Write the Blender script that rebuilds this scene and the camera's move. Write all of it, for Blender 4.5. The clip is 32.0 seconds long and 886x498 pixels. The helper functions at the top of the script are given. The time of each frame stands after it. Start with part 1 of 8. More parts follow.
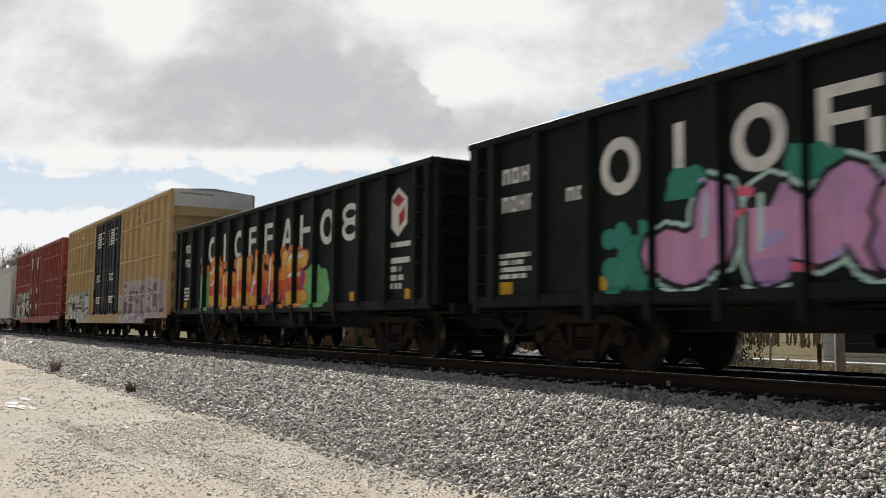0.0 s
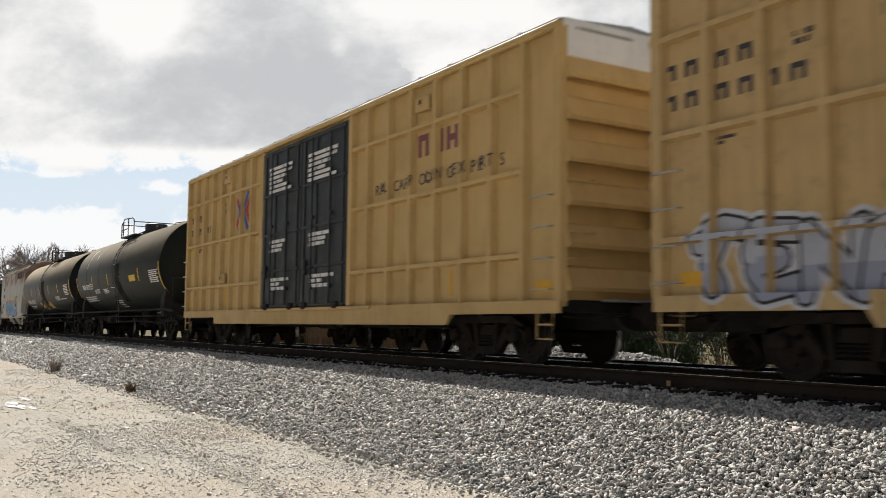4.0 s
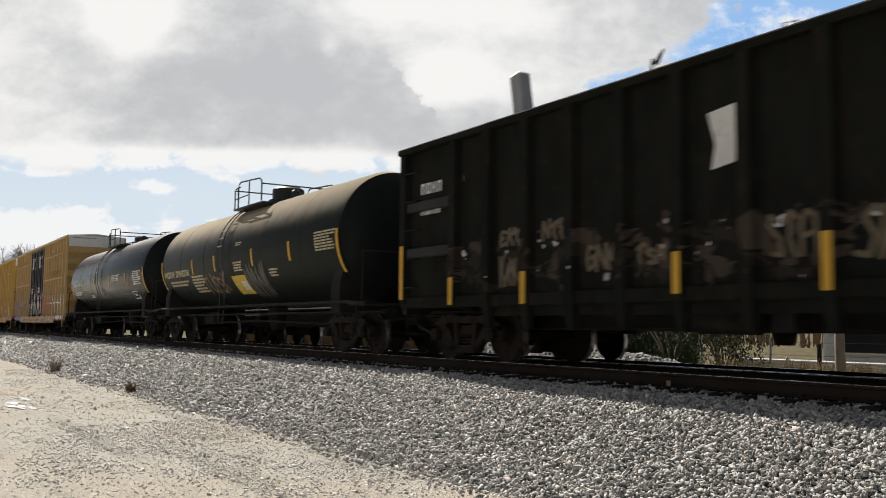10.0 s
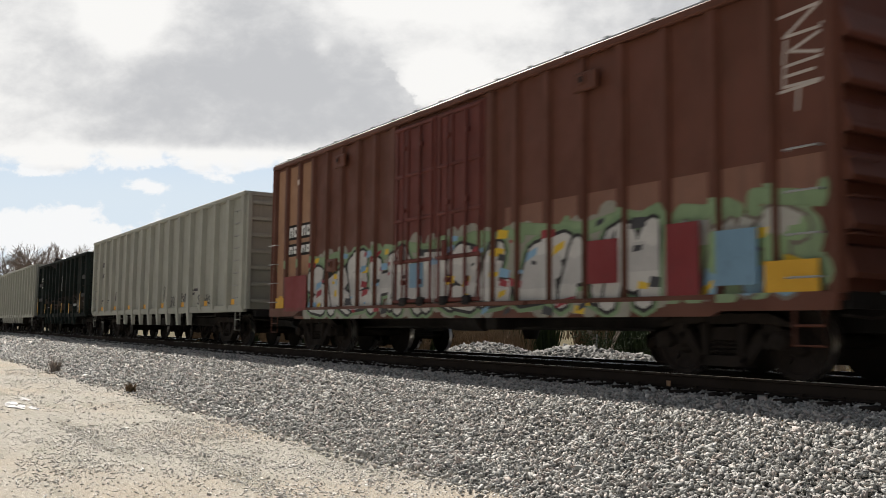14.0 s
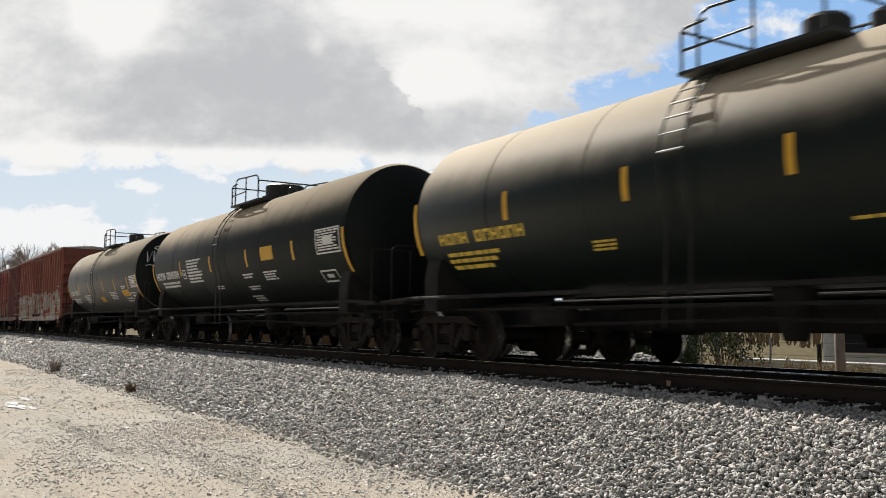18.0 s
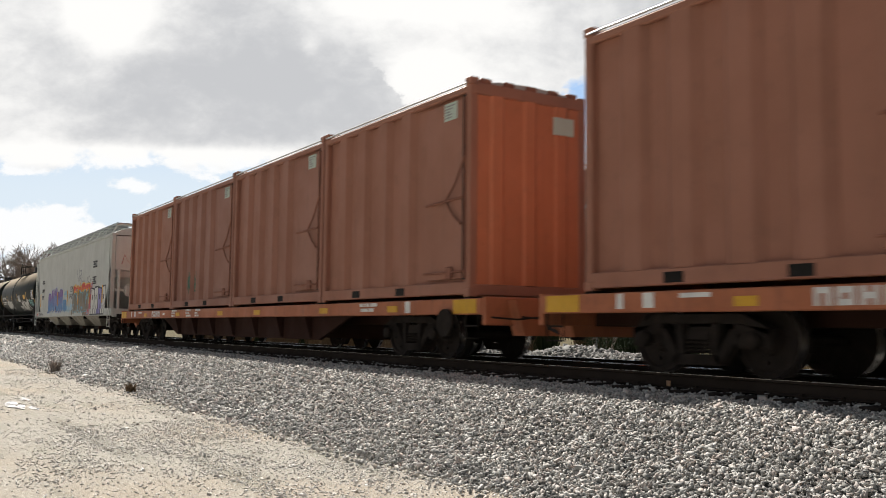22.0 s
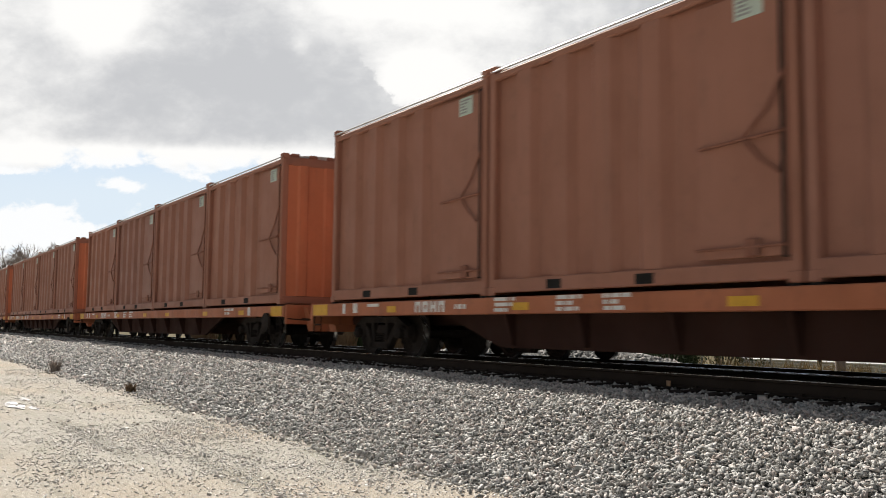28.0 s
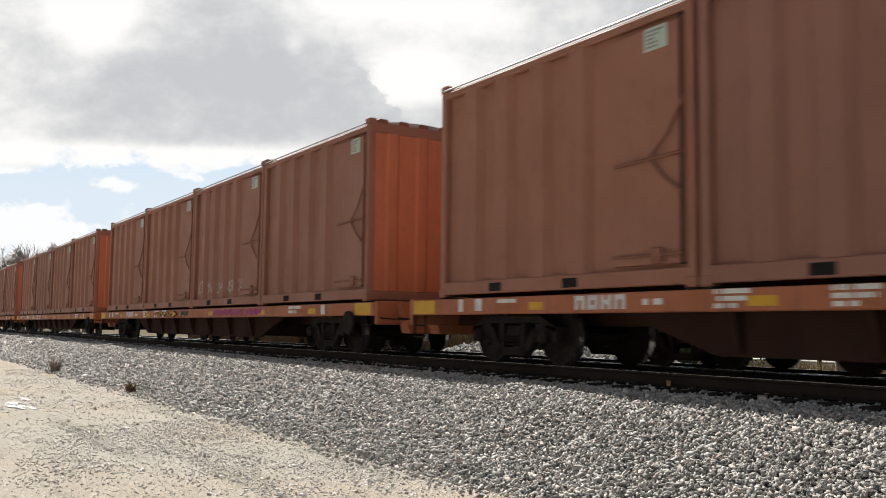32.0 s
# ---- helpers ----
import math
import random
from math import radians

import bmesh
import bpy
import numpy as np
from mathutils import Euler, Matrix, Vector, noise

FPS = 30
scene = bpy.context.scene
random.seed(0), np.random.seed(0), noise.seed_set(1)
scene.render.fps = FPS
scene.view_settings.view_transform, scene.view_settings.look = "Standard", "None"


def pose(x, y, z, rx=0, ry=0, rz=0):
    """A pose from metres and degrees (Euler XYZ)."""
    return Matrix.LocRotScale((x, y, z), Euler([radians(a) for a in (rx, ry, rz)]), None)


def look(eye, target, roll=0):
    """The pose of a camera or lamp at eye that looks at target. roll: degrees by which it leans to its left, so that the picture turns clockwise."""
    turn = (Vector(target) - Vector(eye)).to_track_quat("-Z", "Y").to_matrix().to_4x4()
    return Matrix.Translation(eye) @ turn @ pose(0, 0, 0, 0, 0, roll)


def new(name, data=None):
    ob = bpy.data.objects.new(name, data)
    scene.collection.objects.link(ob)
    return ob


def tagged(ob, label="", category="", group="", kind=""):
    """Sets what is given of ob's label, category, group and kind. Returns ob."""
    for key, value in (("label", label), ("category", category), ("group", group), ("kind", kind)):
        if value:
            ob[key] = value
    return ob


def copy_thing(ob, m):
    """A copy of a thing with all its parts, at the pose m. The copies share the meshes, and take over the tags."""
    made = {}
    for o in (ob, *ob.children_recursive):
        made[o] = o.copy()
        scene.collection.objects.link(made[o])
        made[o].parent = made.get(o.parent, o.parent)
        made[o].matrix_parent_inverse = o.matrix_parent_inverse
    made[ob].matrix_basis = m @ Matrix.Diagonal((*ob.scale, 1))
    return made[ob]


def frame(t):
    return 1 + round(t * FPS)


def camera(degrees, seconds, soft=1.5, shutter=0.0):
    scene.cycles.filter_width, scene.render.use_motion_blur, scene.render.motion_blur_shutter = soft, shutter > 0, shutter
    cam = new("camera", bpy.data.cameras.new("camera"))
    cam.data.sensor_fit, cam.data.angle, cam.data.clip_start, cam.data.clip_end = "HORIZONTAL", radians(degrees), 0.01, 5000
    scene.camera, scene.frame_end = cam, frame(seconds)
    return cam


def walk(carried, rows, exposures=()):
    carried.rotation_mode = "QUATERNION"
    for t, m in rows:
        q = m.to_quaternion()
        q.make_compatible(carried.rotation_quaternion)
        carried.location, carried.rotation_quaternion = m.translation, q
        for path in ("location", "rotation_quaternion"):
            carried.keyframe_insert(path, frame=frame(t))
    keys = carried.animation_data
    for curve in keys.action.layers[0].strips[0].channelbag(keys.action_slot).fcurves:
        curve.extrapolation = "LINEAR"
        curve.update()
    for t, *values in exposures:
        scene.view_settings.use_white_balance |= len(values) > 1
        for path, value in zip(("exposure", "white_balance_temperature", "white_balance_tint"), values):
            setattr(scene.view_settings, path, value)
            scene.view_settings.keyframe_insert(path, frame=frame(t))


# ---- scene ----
# World: z = 0 is the top of the near rails, x runs along the track, the near track's centre line is y = TRACK.
TRACK, TRACK2, LOT = 9.97, 14.2, -0.985
EYE, YAW, TILT = Vector((0.0, 0.0, 0.569)), 1.0143, 0.0859
AXIS = Vector((-math.sin(YAW) * math.cos(TILT), math.cos(YAW) * math.cos(TILT), math.sin(TILT)))

cam = camera(51.59, 32.0, soft=0.9, shutter=0.16)
STAND = look(EYE, EYE + AXIS, 0.64)
walk(cam, [(0.0, STAND), (32.0, STAND)],
     [(0.0, 0.23), (3.0, 0.26), (6.0, 0.36), (8.0, 0.34), (9.5, 0.22), (12.0, 0.25), (14.0, 0.27), (17.0, 0.24), (19.5, 0.21), (21.5, 0.35), (32.0, 0.35)])

# ---- light ----
SUN_EL, SUN_AZ = radians(42.0), radians(7.4)      # height, and turn from the track's far end towards +y
SUN_DIR = Vector((-math.cos(SUN_EL) * math.cos(SUN_AZ), math.cos(SUN_EL) * math.sin(SUN_AZ), math.sin(SUN_EL)))
world = bpy.data.worlds.new("sky")
scene.world = world
world.use_nodes = True
wn = world.node_tree
sky = wn.nodes.new("ShaderNodeTexSky")
sky.sky_type, sky.sun_disc = "NISHITA", False
sky.sun_elevation, sky.sun_rotation = SUN_EL, math.atan2(SUN_DIR.x, SUN_DIR.y)
# broken cloud over the whole sky
where, puff, cover, cloud = (wn.nodes.new("ShaderNode" + q) for q in ("TexCoord", "TexNoise", "MapRange", "Mix"))
wn.links.new(where.outputs["Generated"], puff.inputs["Vector"])
puff.inputs["Scale"].default_value, puff.inputs["Detail"].default_value = 3.2, 6.0
wn.links.new(puff.outputs["Fac"], cover.inputs[0])
for i, v in ((1, 0.42), (2, 0.60)):
    cover.inputs[i].default_value = v
cloud.data_type = "RGBA"
wn.links.new(cover.outputs[0], cloud.inputs[0])
wn.links.new(sky.outputs[0], cloud.inputs[6])
cloud.inputs[7].default_value = (11.0, 11.0, 11.2, 1.0)
wn.links.new(cloud.outputs[2], wn.nodes["Background"].inputs[0])
wn.nodes["Background"].inputs[1].default_value = 0.0295
sun = new("sun", bpy.data.lights.new("sun", "SUN"))
sun.data.energy, sun.data.angle, sun.data.color = 5.0, radians(0.55), (1.0, 0.945, 0.87)
sun.matrix_world = look(SUN_DIR * 50, (0, 0, 0))
scene.view_settings.exposure = 0.0


# ---- materials ----
class Nodes:
    """Short hand for a material's node tree."""

    def __init__(self, name):
        self.m = bpy.data.materials.new(name)
        self.m.use_nodes = True
        self.t = self.m.node_tree
        self.bsdf = self.t.nodes["Principled BSDF"]
        self.co = self.n("ShaderNodeTexCoord").outputs["Object"]

    def n(self, kind):
        return self.t.nodes.new(kind)

    def put(self, socket, v):
        if isinstance(v, bpy.types.NodeSocket):
            self.t.links.new(v, socket)
        elif isinstance(v, (tuple, list)) and len(v) == 3 and socket.type == "RGBA":
            socket.default_value = (*v, 1)
        else:
            socket.default_value = v

    def math(self, op, a, b=0.0, c=0.0):
        node = self.n("ShaderNodeMath")
        node.operation = op
        for s, v in zip(node.inputs, (a, b, c)):
            self.put(s, v)
        return node.outputs[0]

    def step(self, v, lo, hi, a=0.0, b=1.0):
        node = self.n("ShaderNodeMapRange")
        node.interpolation_type = "SMOOTHSTEP"
        for s, x in zip(node.inputs, (v, lo, hi, a, b)):
            self.put(s, x)
        return node.outputs[0]

    def noise(self, vec, scale, detail=4.0, rough=0.55, distort=0.0, colour=False):
        node = self.n("ShaderNodeTexNoise")
        self.put(node.inputs["Vector"], vec)
        for k, v in (("Scale", scale), ("Detail", detail), ("Roughness", rough), ("Distortion", distort)):
            node.inputs[k].default_value = v
        return node.outputs["Color" if colour else "Fac"]

    def scaled(self, vec, sx, sy, sz, ox=0.0, oy=0.0, oz=0.0):
        node = self.n("ShaderNodeMapping")
        self.put(node.inputs["Vector"], vec)
        node.inputs["Scale"].default_value = (sx, sy, sz)
        node.inputs["Location"].default_value = (ox, oy, oz)
        return node.outputs[0]

    def mix(self, f, a, b, blend="MIX"):
        node = self.n("ShaderNodeMix")
        node.data_type, node.blend_type = "RGBA", blend
        self.put(node.inputs[0], f)
        self.put(node.inputs[6], a)
        self.put(node.inputs[7], b)
        return node.outputs[2]

    def xyz(self, vec):
        node = self.n("ShaderNodeSeparateXYZ")
        self.put(node.inputs[0], vec)
        return node.outputs

    def vec(self, x, y, z):
        node = self.n("ShaderNodeCombineXYZ")
        for s, v in zip(node.inputs, (x, y, z)):
            self.put(s, v)
        return node.outputs[0]

    def bump(self, height, strength, distance=0.01):
        node = self.n("ShaderNodeBump")
        node.inputs["Strength"].default_value, node.inputs["Distance"].default_value = strength, distance
        self.put(node.inputs["Height"], height)
        self.put(self.bsdf.inputs["Normal"], node.outputs[0])


def spray(k, col, spec):
    """Spray paint on a car's side: lettered shapes in cells of about a letter's width, with outlines and a ragged rim."""
    x0, x1, z0, z1, width, rim, fills, line, seed = spec
    x, y, z = k.xyz(k.co)
    wob = k.noise(k.scaled(k.co, 1, 0, 1, seed), 1.6, 3.0)
    wob2 = k.noise(k.scaled(k.co, 1, 0, 1, seed + 7.7), 1.9, 3.0)
    xx = k.math("MULTIPLY_ADD", k.math("SUBTRACT", wob, 0.5), 1.1, x)
    zz = k.math("MULTIPLY_ADD", k.math("SUBTRACT", wob2, 0.5), 1.0, z)

    def window(pad):
        a = k.math("MULTIPLY", k.step(xx, x0 - pad, x0 - pad + 0.06), k.step(xx, x1 + pad, x1 + pad - 0.06))
        b = k.math("MULTIPLY", k.step(zz, z0 - pad, z0 - pad + 0.06), k.step(zz, z1 + pad, z1 + pad - 0.06))
        return k.math("MULTIPLY", k.math("MULTIPLY", a, b), k.step(y, 0.2, -0.2))

    cells = k.vec(k.math("DIVIDE", xx, width), k.math("DIVIDE", zz, (z1 - z0) * 0.8), seed)
    edge = k.n("ShaderNodeTexVoronoi")
    edge.feature = "DISTANCE_TO_EDGE"
    edge.inputs["Randomness"].default_value = 0.75
    k.put(edge.inputs["Vector"], cells)
    edge.inputs["Scale"].default_value = 1.25
    ramp = k.n("ShaderNodeValToRGB")
    ramp.color_ramp.interpolation = "CONSTANT"
    while len(ramp.color_ramp.elements) < len(fills):
        ramp.color_ramp.elements.new(0.5)
    for i, c in enumerate(fills):
        ramp.color_ramp.elements[i].position = i / len(fills) * 0.9 + 0.05 * (i > 0)
        ramp.color_ramp.elements[i].color = (*c, 1)
    k.put(ramp.inputs[0], k.noise(k.scaled(k.co, 1, 0, 1, seed + 3.1), 1.3, 2.0, 0.5, 1.2))
    strokes = k.n("ShaderNodeTexWave")
    k.put(strokes.inputs["Vector"], k.vec(xx, 0.0, k.math("MULTIPLY", zz, 0.5)))
    strokes.inputs["Scale"].default_value = 0.30 / width
    strokes.inputs["Distortion"].default_value, strokes.inputs["Detail"].default_value = 9.0, 1.5
    strokes.inputs["Detail Scale"].default_value = 0.9
    body = k.mix(k.step(strokes.outputs["Fac"], 0.13, 0.17), line, ramp.outputs[0])
    slash = k.n("ShaderNodeTexWave")
    slash.bands_direction = "DIAGONAL"
    k.put(slash.inputs["Vector"], k.vec(k.math("ADD", xx, seed), 0.0, k.math("MULTIPLY", zz, 1.4)))
    slash.inputs["Scale"].default_value = 0.22 / width
    slash.inputs["Distortion"].default_value, slash.inputs["Detail"].default_value = 12.0, 2.0
    slash.inputs["Detail Scale"].default_value = 1.1
    body = k.mix(k.step(slash.outputs["Fac"], 0.80, 0.83), body, fills[-1])
    body = k.mix(k.math("MULTIPLY", k.step(slash.outputs["Fac"], 0.72, 0.75), k.step(slash.outputs["Fac"], 0.80, 0.77)), body, line)
    body = k.mix(k.step(edge.outputs[0], 0.045, 0.03), body, line)
    body = k.mix(k.step(k.noise(k.scaled(k.co, 1, 0, 1, seed + 9), 3.5, 2.0), 0.66, 0.68, 0.0, 0.8), body, (0.75, 0.75, 0.75))
    col = k.mix(window(0.16), col, rim)
    return k.mix(window(0.0), col, body)


def stuff(name, colour, rough=0.6, metal=0.0, var=0.25, scale=1.2, dirt=(0.05, 0.045, 0.04), dirty=0.3, streak=0.25, bump=0.15,
          grain=60.0, paint=(), gloss=0.3, dust_sheen=None, rust=None):
    """Paint, metal, wood or stone with patches, runs, grain and fine relief."""
    k = Nodes(name)
    rnd = k.n("ShaderNodeObjectInfo").outputs["Random"]
    off = k.n("ShaderNodeVectorMath")
    k.put(off.inputs[0], k.co)
    k.put(off.inputs[1], k.vec(k.math("MULTIPLY", rnd, 3.0), 0.0, 0.0))
    big = k.noise(off.outputs[0], scale, 5.0)
    fine = k.noise(k.co, grain, 3.0)
    runs = k.noise(k.scaled(off.outputs[0], 7.0, 7.0, 0.35), 1.0, 4.0)
    col = k.mix(k.step(big, 0.35, 0.7, 0.0, var), colour, tuple(c * 0.45 for c in colour))
    for spec in paint:
        col = spray(k, col, spec)
    if rust:                                    # soft rust blooms that hang from the eave, from one height up to another
        z0, z1, tone = rust
        bloom = k.noise(k.scaled(k.co, 0.85, 0.0, 0.40, 2.2), 1.0, 3.0, 0.5)
        up = k.step(k.math("MULTIPLY_ADD", k.math("SUBTRACT", runs, 0.5), 0.7, k.xyz(k.co)[2]), z0, z1)
        col = k.mix(k.math("MULTIPLY", k.step(bloom, 0.44, 0.56), k.math("MULTIPLY", up, k.step(big, 0.2, 0.6, 0.55, 1.0))), col, tone)
    col = k.mix(k.step(runs, 0.5, 0.75, 0.0, streak), col, dirt)
    col = k.mix(k.step(k.noise(off.outputs[0], scale * 3.3, 6.0, 0.65), 0.52, 0.72, 0.0, dirty), col, dirt)
    if dust_sheen:                                    # pale film on the upper side between two heights: dust plus painted sunlit sheen
        z0, z1, film = dust_sheen
        film_mask = k.step(k.math("MULTIPLY_ADD", k.math("SUBTRACT", big, 0.5), 0.35, k.xyz(k.co)[2]), z0, z1, 0.0, 0.95)
        col = k.mix(film_mask, col, film)
    col = k.mix(k.math("MULTIPLY", fine, 0.22), col, tuple(min(1, c * 1.6) for c in colour), "MIX")
    k.put(k.bsdf.inputs["Base Color"], col)
    k.put(k.bsdf.inputs["Roughness"], k.step(big, 0.3, 0.7, rough - 0.08, min(1, rough + 0.12)))
    if dust_sheen:
        k.put(k.bsdf.inputs["Roughness"], k.math("MULTIPLY_ADD", film_mask, 0.55, rough))
    k.bsdf.inputs["Metallic"].default_value = metal
    k.bsdf.inputs["Specular IOR Level"].default_value = gloss
    k.bump(k.math("ADD", fine, k.math("MULTIPLY", big, 0.8)), bump, 0.006)
    return k.m


MAT = {
    "truck": stuff("cast_iron", (0.026, 0.021, 0.018), 0.85, 0.0, 0.5, 3.0, (0.060, 0.042, 0.030), 0.40, gloss=0.12),
    "wheel": stuff("wheel_steel", (0.030, 0.024, 0.021), 0.8, 0.1, 0.4, 4.0, (0.055, 0.038, 0.027), 0.5, gloss=0.15),
    "tread": stuff("bright_steel", (0.45, 0.44, 0.43), 0.3, 0.9, 0.2, 8.0),
    "rail": stuff("rail_side", (0.042, 0.032, 0.026), 0.9, 0.0, 0.4, 2.0, (0.03, 0.025, 0.022), 0.5, gloss=0.1),
    "railtop": stuff("rail_top", (0.55, 0.55, 0.55), 0.22, 1.0, 0.1, 3.0, dirty=0.05, streak=0.0),
    "tie": stuff("creosoted_wood", (0.034, 0.028, 0.024), 0.95, 0.0, 0.5, 3.0, (0.06, 0.055, 0.05), 0.4, gloss=0.1),
    "black": stuff("black_paint", (0.022, 0.024, 0.024), 0.45, 0.0, 0.3, 1.0, (0.06, 0.052, 0.045), 0.35),
    "under": stuff("underframe_grime", (0.018, 0.016, 0.015), 0.85, 0.0, 0.4, 1.5, (0.045, 0.036, 0.03), 0.4),
    "white": stuff("white_paint", (0.72, 0.72, 0.70), 0.55, 0.0, 0.15, 2.0, dirty=0.15, streak=0.15),
    "marking": stuff("white_lettering", (0.739, 0.739, 0.713), 0.6, 0.0, 0.3, 3.0, dirty=0.3, streak=0.25),
    "darkmark": stuff("dark_lettering", (0.05, 0.045, 0.05), 0.6, 0.0, 0.2, 3.0, dirty=0.1, streak=0.1),
    "yellow": stuff("yellow_sheeting", (0.634, 0.356, 0.033), 0.5, 0.0, 0.15, 3.0, dirty=0.2, streak=0.1),
    "redmark": stuff("red_lettering", (0.38, 0.045, 0.04), 0.55, 0.0, 0.2, 3.0, dirty=0.1, streak=0.1),
    "bluemark": stuff("blue_lettering", (0.045, 0.11, 0.36), 0.55, 0.0, 0.2, 3.0, dirty=0.1, streak=0.1),
    "galv": stuff("galvanised_steel", (0.42, 0.43, 0.43), 0.45, 0.7, 0.25, 4.0),
    "rubber": stuff("rubber_hose", (0.025, 0.025, 0.025), 0.7),
}


# ---- meshes ----
class M:
    """Collects vertices and faces of one mesh; pieces keep the material slot that was set when they were added."""

    def __init__(self):
        self.v, self.f, self.s, self.slot = [], [], [], 0

    def add(self, verts, faces):
        b = len(self.v)
        self.v += [tuple(q) for q in verts]
        self.f += [tuple(b + i for i in f) for f in faces]
        self.s += [self.slot] * len(faces)
        return self

    def box(self, x0, x1, y0, y1, z0, z1, c=0.0):
        """A box with its edges cut by c."""
        if x0 > x1: x0, x1 = x1, x0
        if y0 > y1: y0, y1 = y1, y0
        if z0 > z1: z0, z1 = z1, z0
        lo, hi = (x0, y0, z0), (x1, y1, z1)
        c = min(c, 0.45 * min(h - l for l, h in zip(lo, hi)))
        if c <= 0:
            vs = [((x0, x1)[i & 1], (y0, y1)[i >> 1 & 1], (z0, z1)[i >> 2]) for i in range(8)]
            return self.add(vs, [(0, 2, 3, 1), (4, 5, 7, 6), (0, 1, 5, 4), (2, 6, 7, 3), (0, 4, 6, 2), (1, 3, 7, 5)])
        vs, idx = [], {}
        for i in range(8):
            bit = (i & 1, i >> 1 & 1, i >> 2)
            for a in range(3):
                idx[i, a] = len(vs)
                vs.append([(lo[k], hi[k])[bit[k]] + (0 if k == a else (c if bit[k] == 0 else -c)) for k in range(3)])
        fs = [tuple(idx[i, a] for a in range(3)) for i in range(8)]
        for a in range(3):
            b, d = (a + 1) % 3, (a + 2) % 3
            for side in (0, 1):
                fs.append(tuple(idx[side << a | p << b | q << d, a] for p, q in ((0, 0), (1, 0), (1, 1), (0, 1))))
            for p in (0, 1):
                for q in (0, 1):
                    i, j = p << b | q << d, 1 << a | p << b | q << d
                    fs.append((idx[i, b], idx[j, b], idx[j, d], idx[i, d]))
        return self.add(vs, fs)

    def prism(self, outline, axis, a, b):
        """Pulls a closed outline, given in the two other axes in order, from a to b along axis."""
        n = len(outline)
        def at(q, t):
            q = list(q)
            q.insert(axis, t)
            return q
        vs = [at(q, a) for q in outline] + [at(q, b) for q in outline]
        return self.add(vs, [tuple(range(n)), tuple(range(n, 2 * n))[::-1]] + [(i, (i + 1) % n, n + (i + 1) % n, n + i) for i in range(n)])

    def loft(self, rings, cap=True):
        n = len(rings[0])
        vs = [q for r in rings for q in r]
        fs = [(k * n + i, k * n + (i + 1) % n, (k + 1) * n + (i + 1) % n, (k + 1) * n + i) for k in range(len(rings) - 1) for i in range(n)]
        if cap:
            fs += [tuple(range(n)), tuple(range(len(vs) - n, len(vs)))]
        return self.add(vs, fs)

    def turned(self, profile, axis, n=24, centre=(0, 0, 0), cap=True):
        """A solid of revolution round axis; profile: (along, radius)."""
        rings = []
        for t, r in profile:
            ring = []
            for i in range(n):
                a = 2 * math.pi * i / n
                q = [r * math.cos(a), r * math.sin(a)]
                q.insert(axis, t)
                ring.append([q[j] + centre[j] for j in range(3)])
            rings.append(ring)
        return self.loft(rings, cap)

    def rod(self, path, r, n=6):
        """A bar of round section along a path."""
        rings = []
        path = [Vector(q) for q in path]
        for i, q in enumerate(path):
            d = (path[min(i + 1, len(path) - 1)] - path[max(i - 1, 0)]).normalized()
            u = d.cross(Vector((0, 0, 1)) if abs(d.z) < 0.9 else Vector((1, 0, 0))).normalized()
            w = d.cross(u)
            rings.append([q + u * r * math.cos(2 * math.pi * k / n) + w * r * math.sin(2 * math.pi * k / n) for k in range(n)])
        return self.loft(rings)

    def plate(self, outline, y, t=0.004):
        """A thin flat shape, given in x and z, that lies t proud of the plane y towards -y."""
        return self.prism(outline, 1, y - t, y + 0.001)

    def bar(self, x0, x1, z0, z1, y, t=0.004):
        return self.box(x0, x1, y - t, y + 0.001, z0, z1)

    def mesh(self, name, mats, smooth=True):
        me = bpy.data.meshes.new(name)
        me.from_pydata(self.v, [], self.f)
        bm = bmesh.new()
        bm.from_mesh(me)
        bmesh.ops.recalc_face_normals(bm, faces=bm.faces)
        bm.to_mesh(me)
        bm.free()
        for m in mats:
            me.materials.append(m)
        if len(mats) > 1:
            me.polygons.foreach_set("material_index", self.s)
        if smooth:
            me.polygons.foreach_set("use_smooth", [True] * len(me.polygons))
            me.set_sharp_from_angle(angle=radians(32))
        return me


def part(name, m, mat, parent, label=""):
    """Links the mesh m as ONE object under a thing or a part."""
    mats = mat if isinstance(mat, (list, tuple)) else [mat]
    ob = new(name, m.mesh(name, mats) if isinstance(m, M) else m)
    ob.parent = parent
    return tagged(ob, label)


def thing(name, m, mat, label, category, group="", kind="", at=None):
    mats = mat if isinstance(mat, (list, tuple)) else [mat]
    ob = new(name, (m.mesh(name, mats) if isinstance(m, M) else m) if m else None)
    if at is not None:
        ob.matrix_basis = at
    return tagged(ob, label, category, group, kind)


def words(text, height, x, y, z, flip=False):
    """Lettering in the built-in font on a side that faces -y: its left end at x, its foot at z."""
    cu = bpy.data.curves.new("words", "FONT")
    cu.body, cu.size, cu.extrude = text, height * 1.38, 0.002
    ob = bpy.data.objects.new("words", cu)
    scene.collection.objects.link(ob)
    me = bpy.data.meshes.new_from_object(ob.evaluated_get(bpy.context.evaluated_depsgraph_get()))
    bpy.data.objects.remove(ob)
    me.transform(pose(x, y - 0.004, z, 90, 0, 0))
    return me


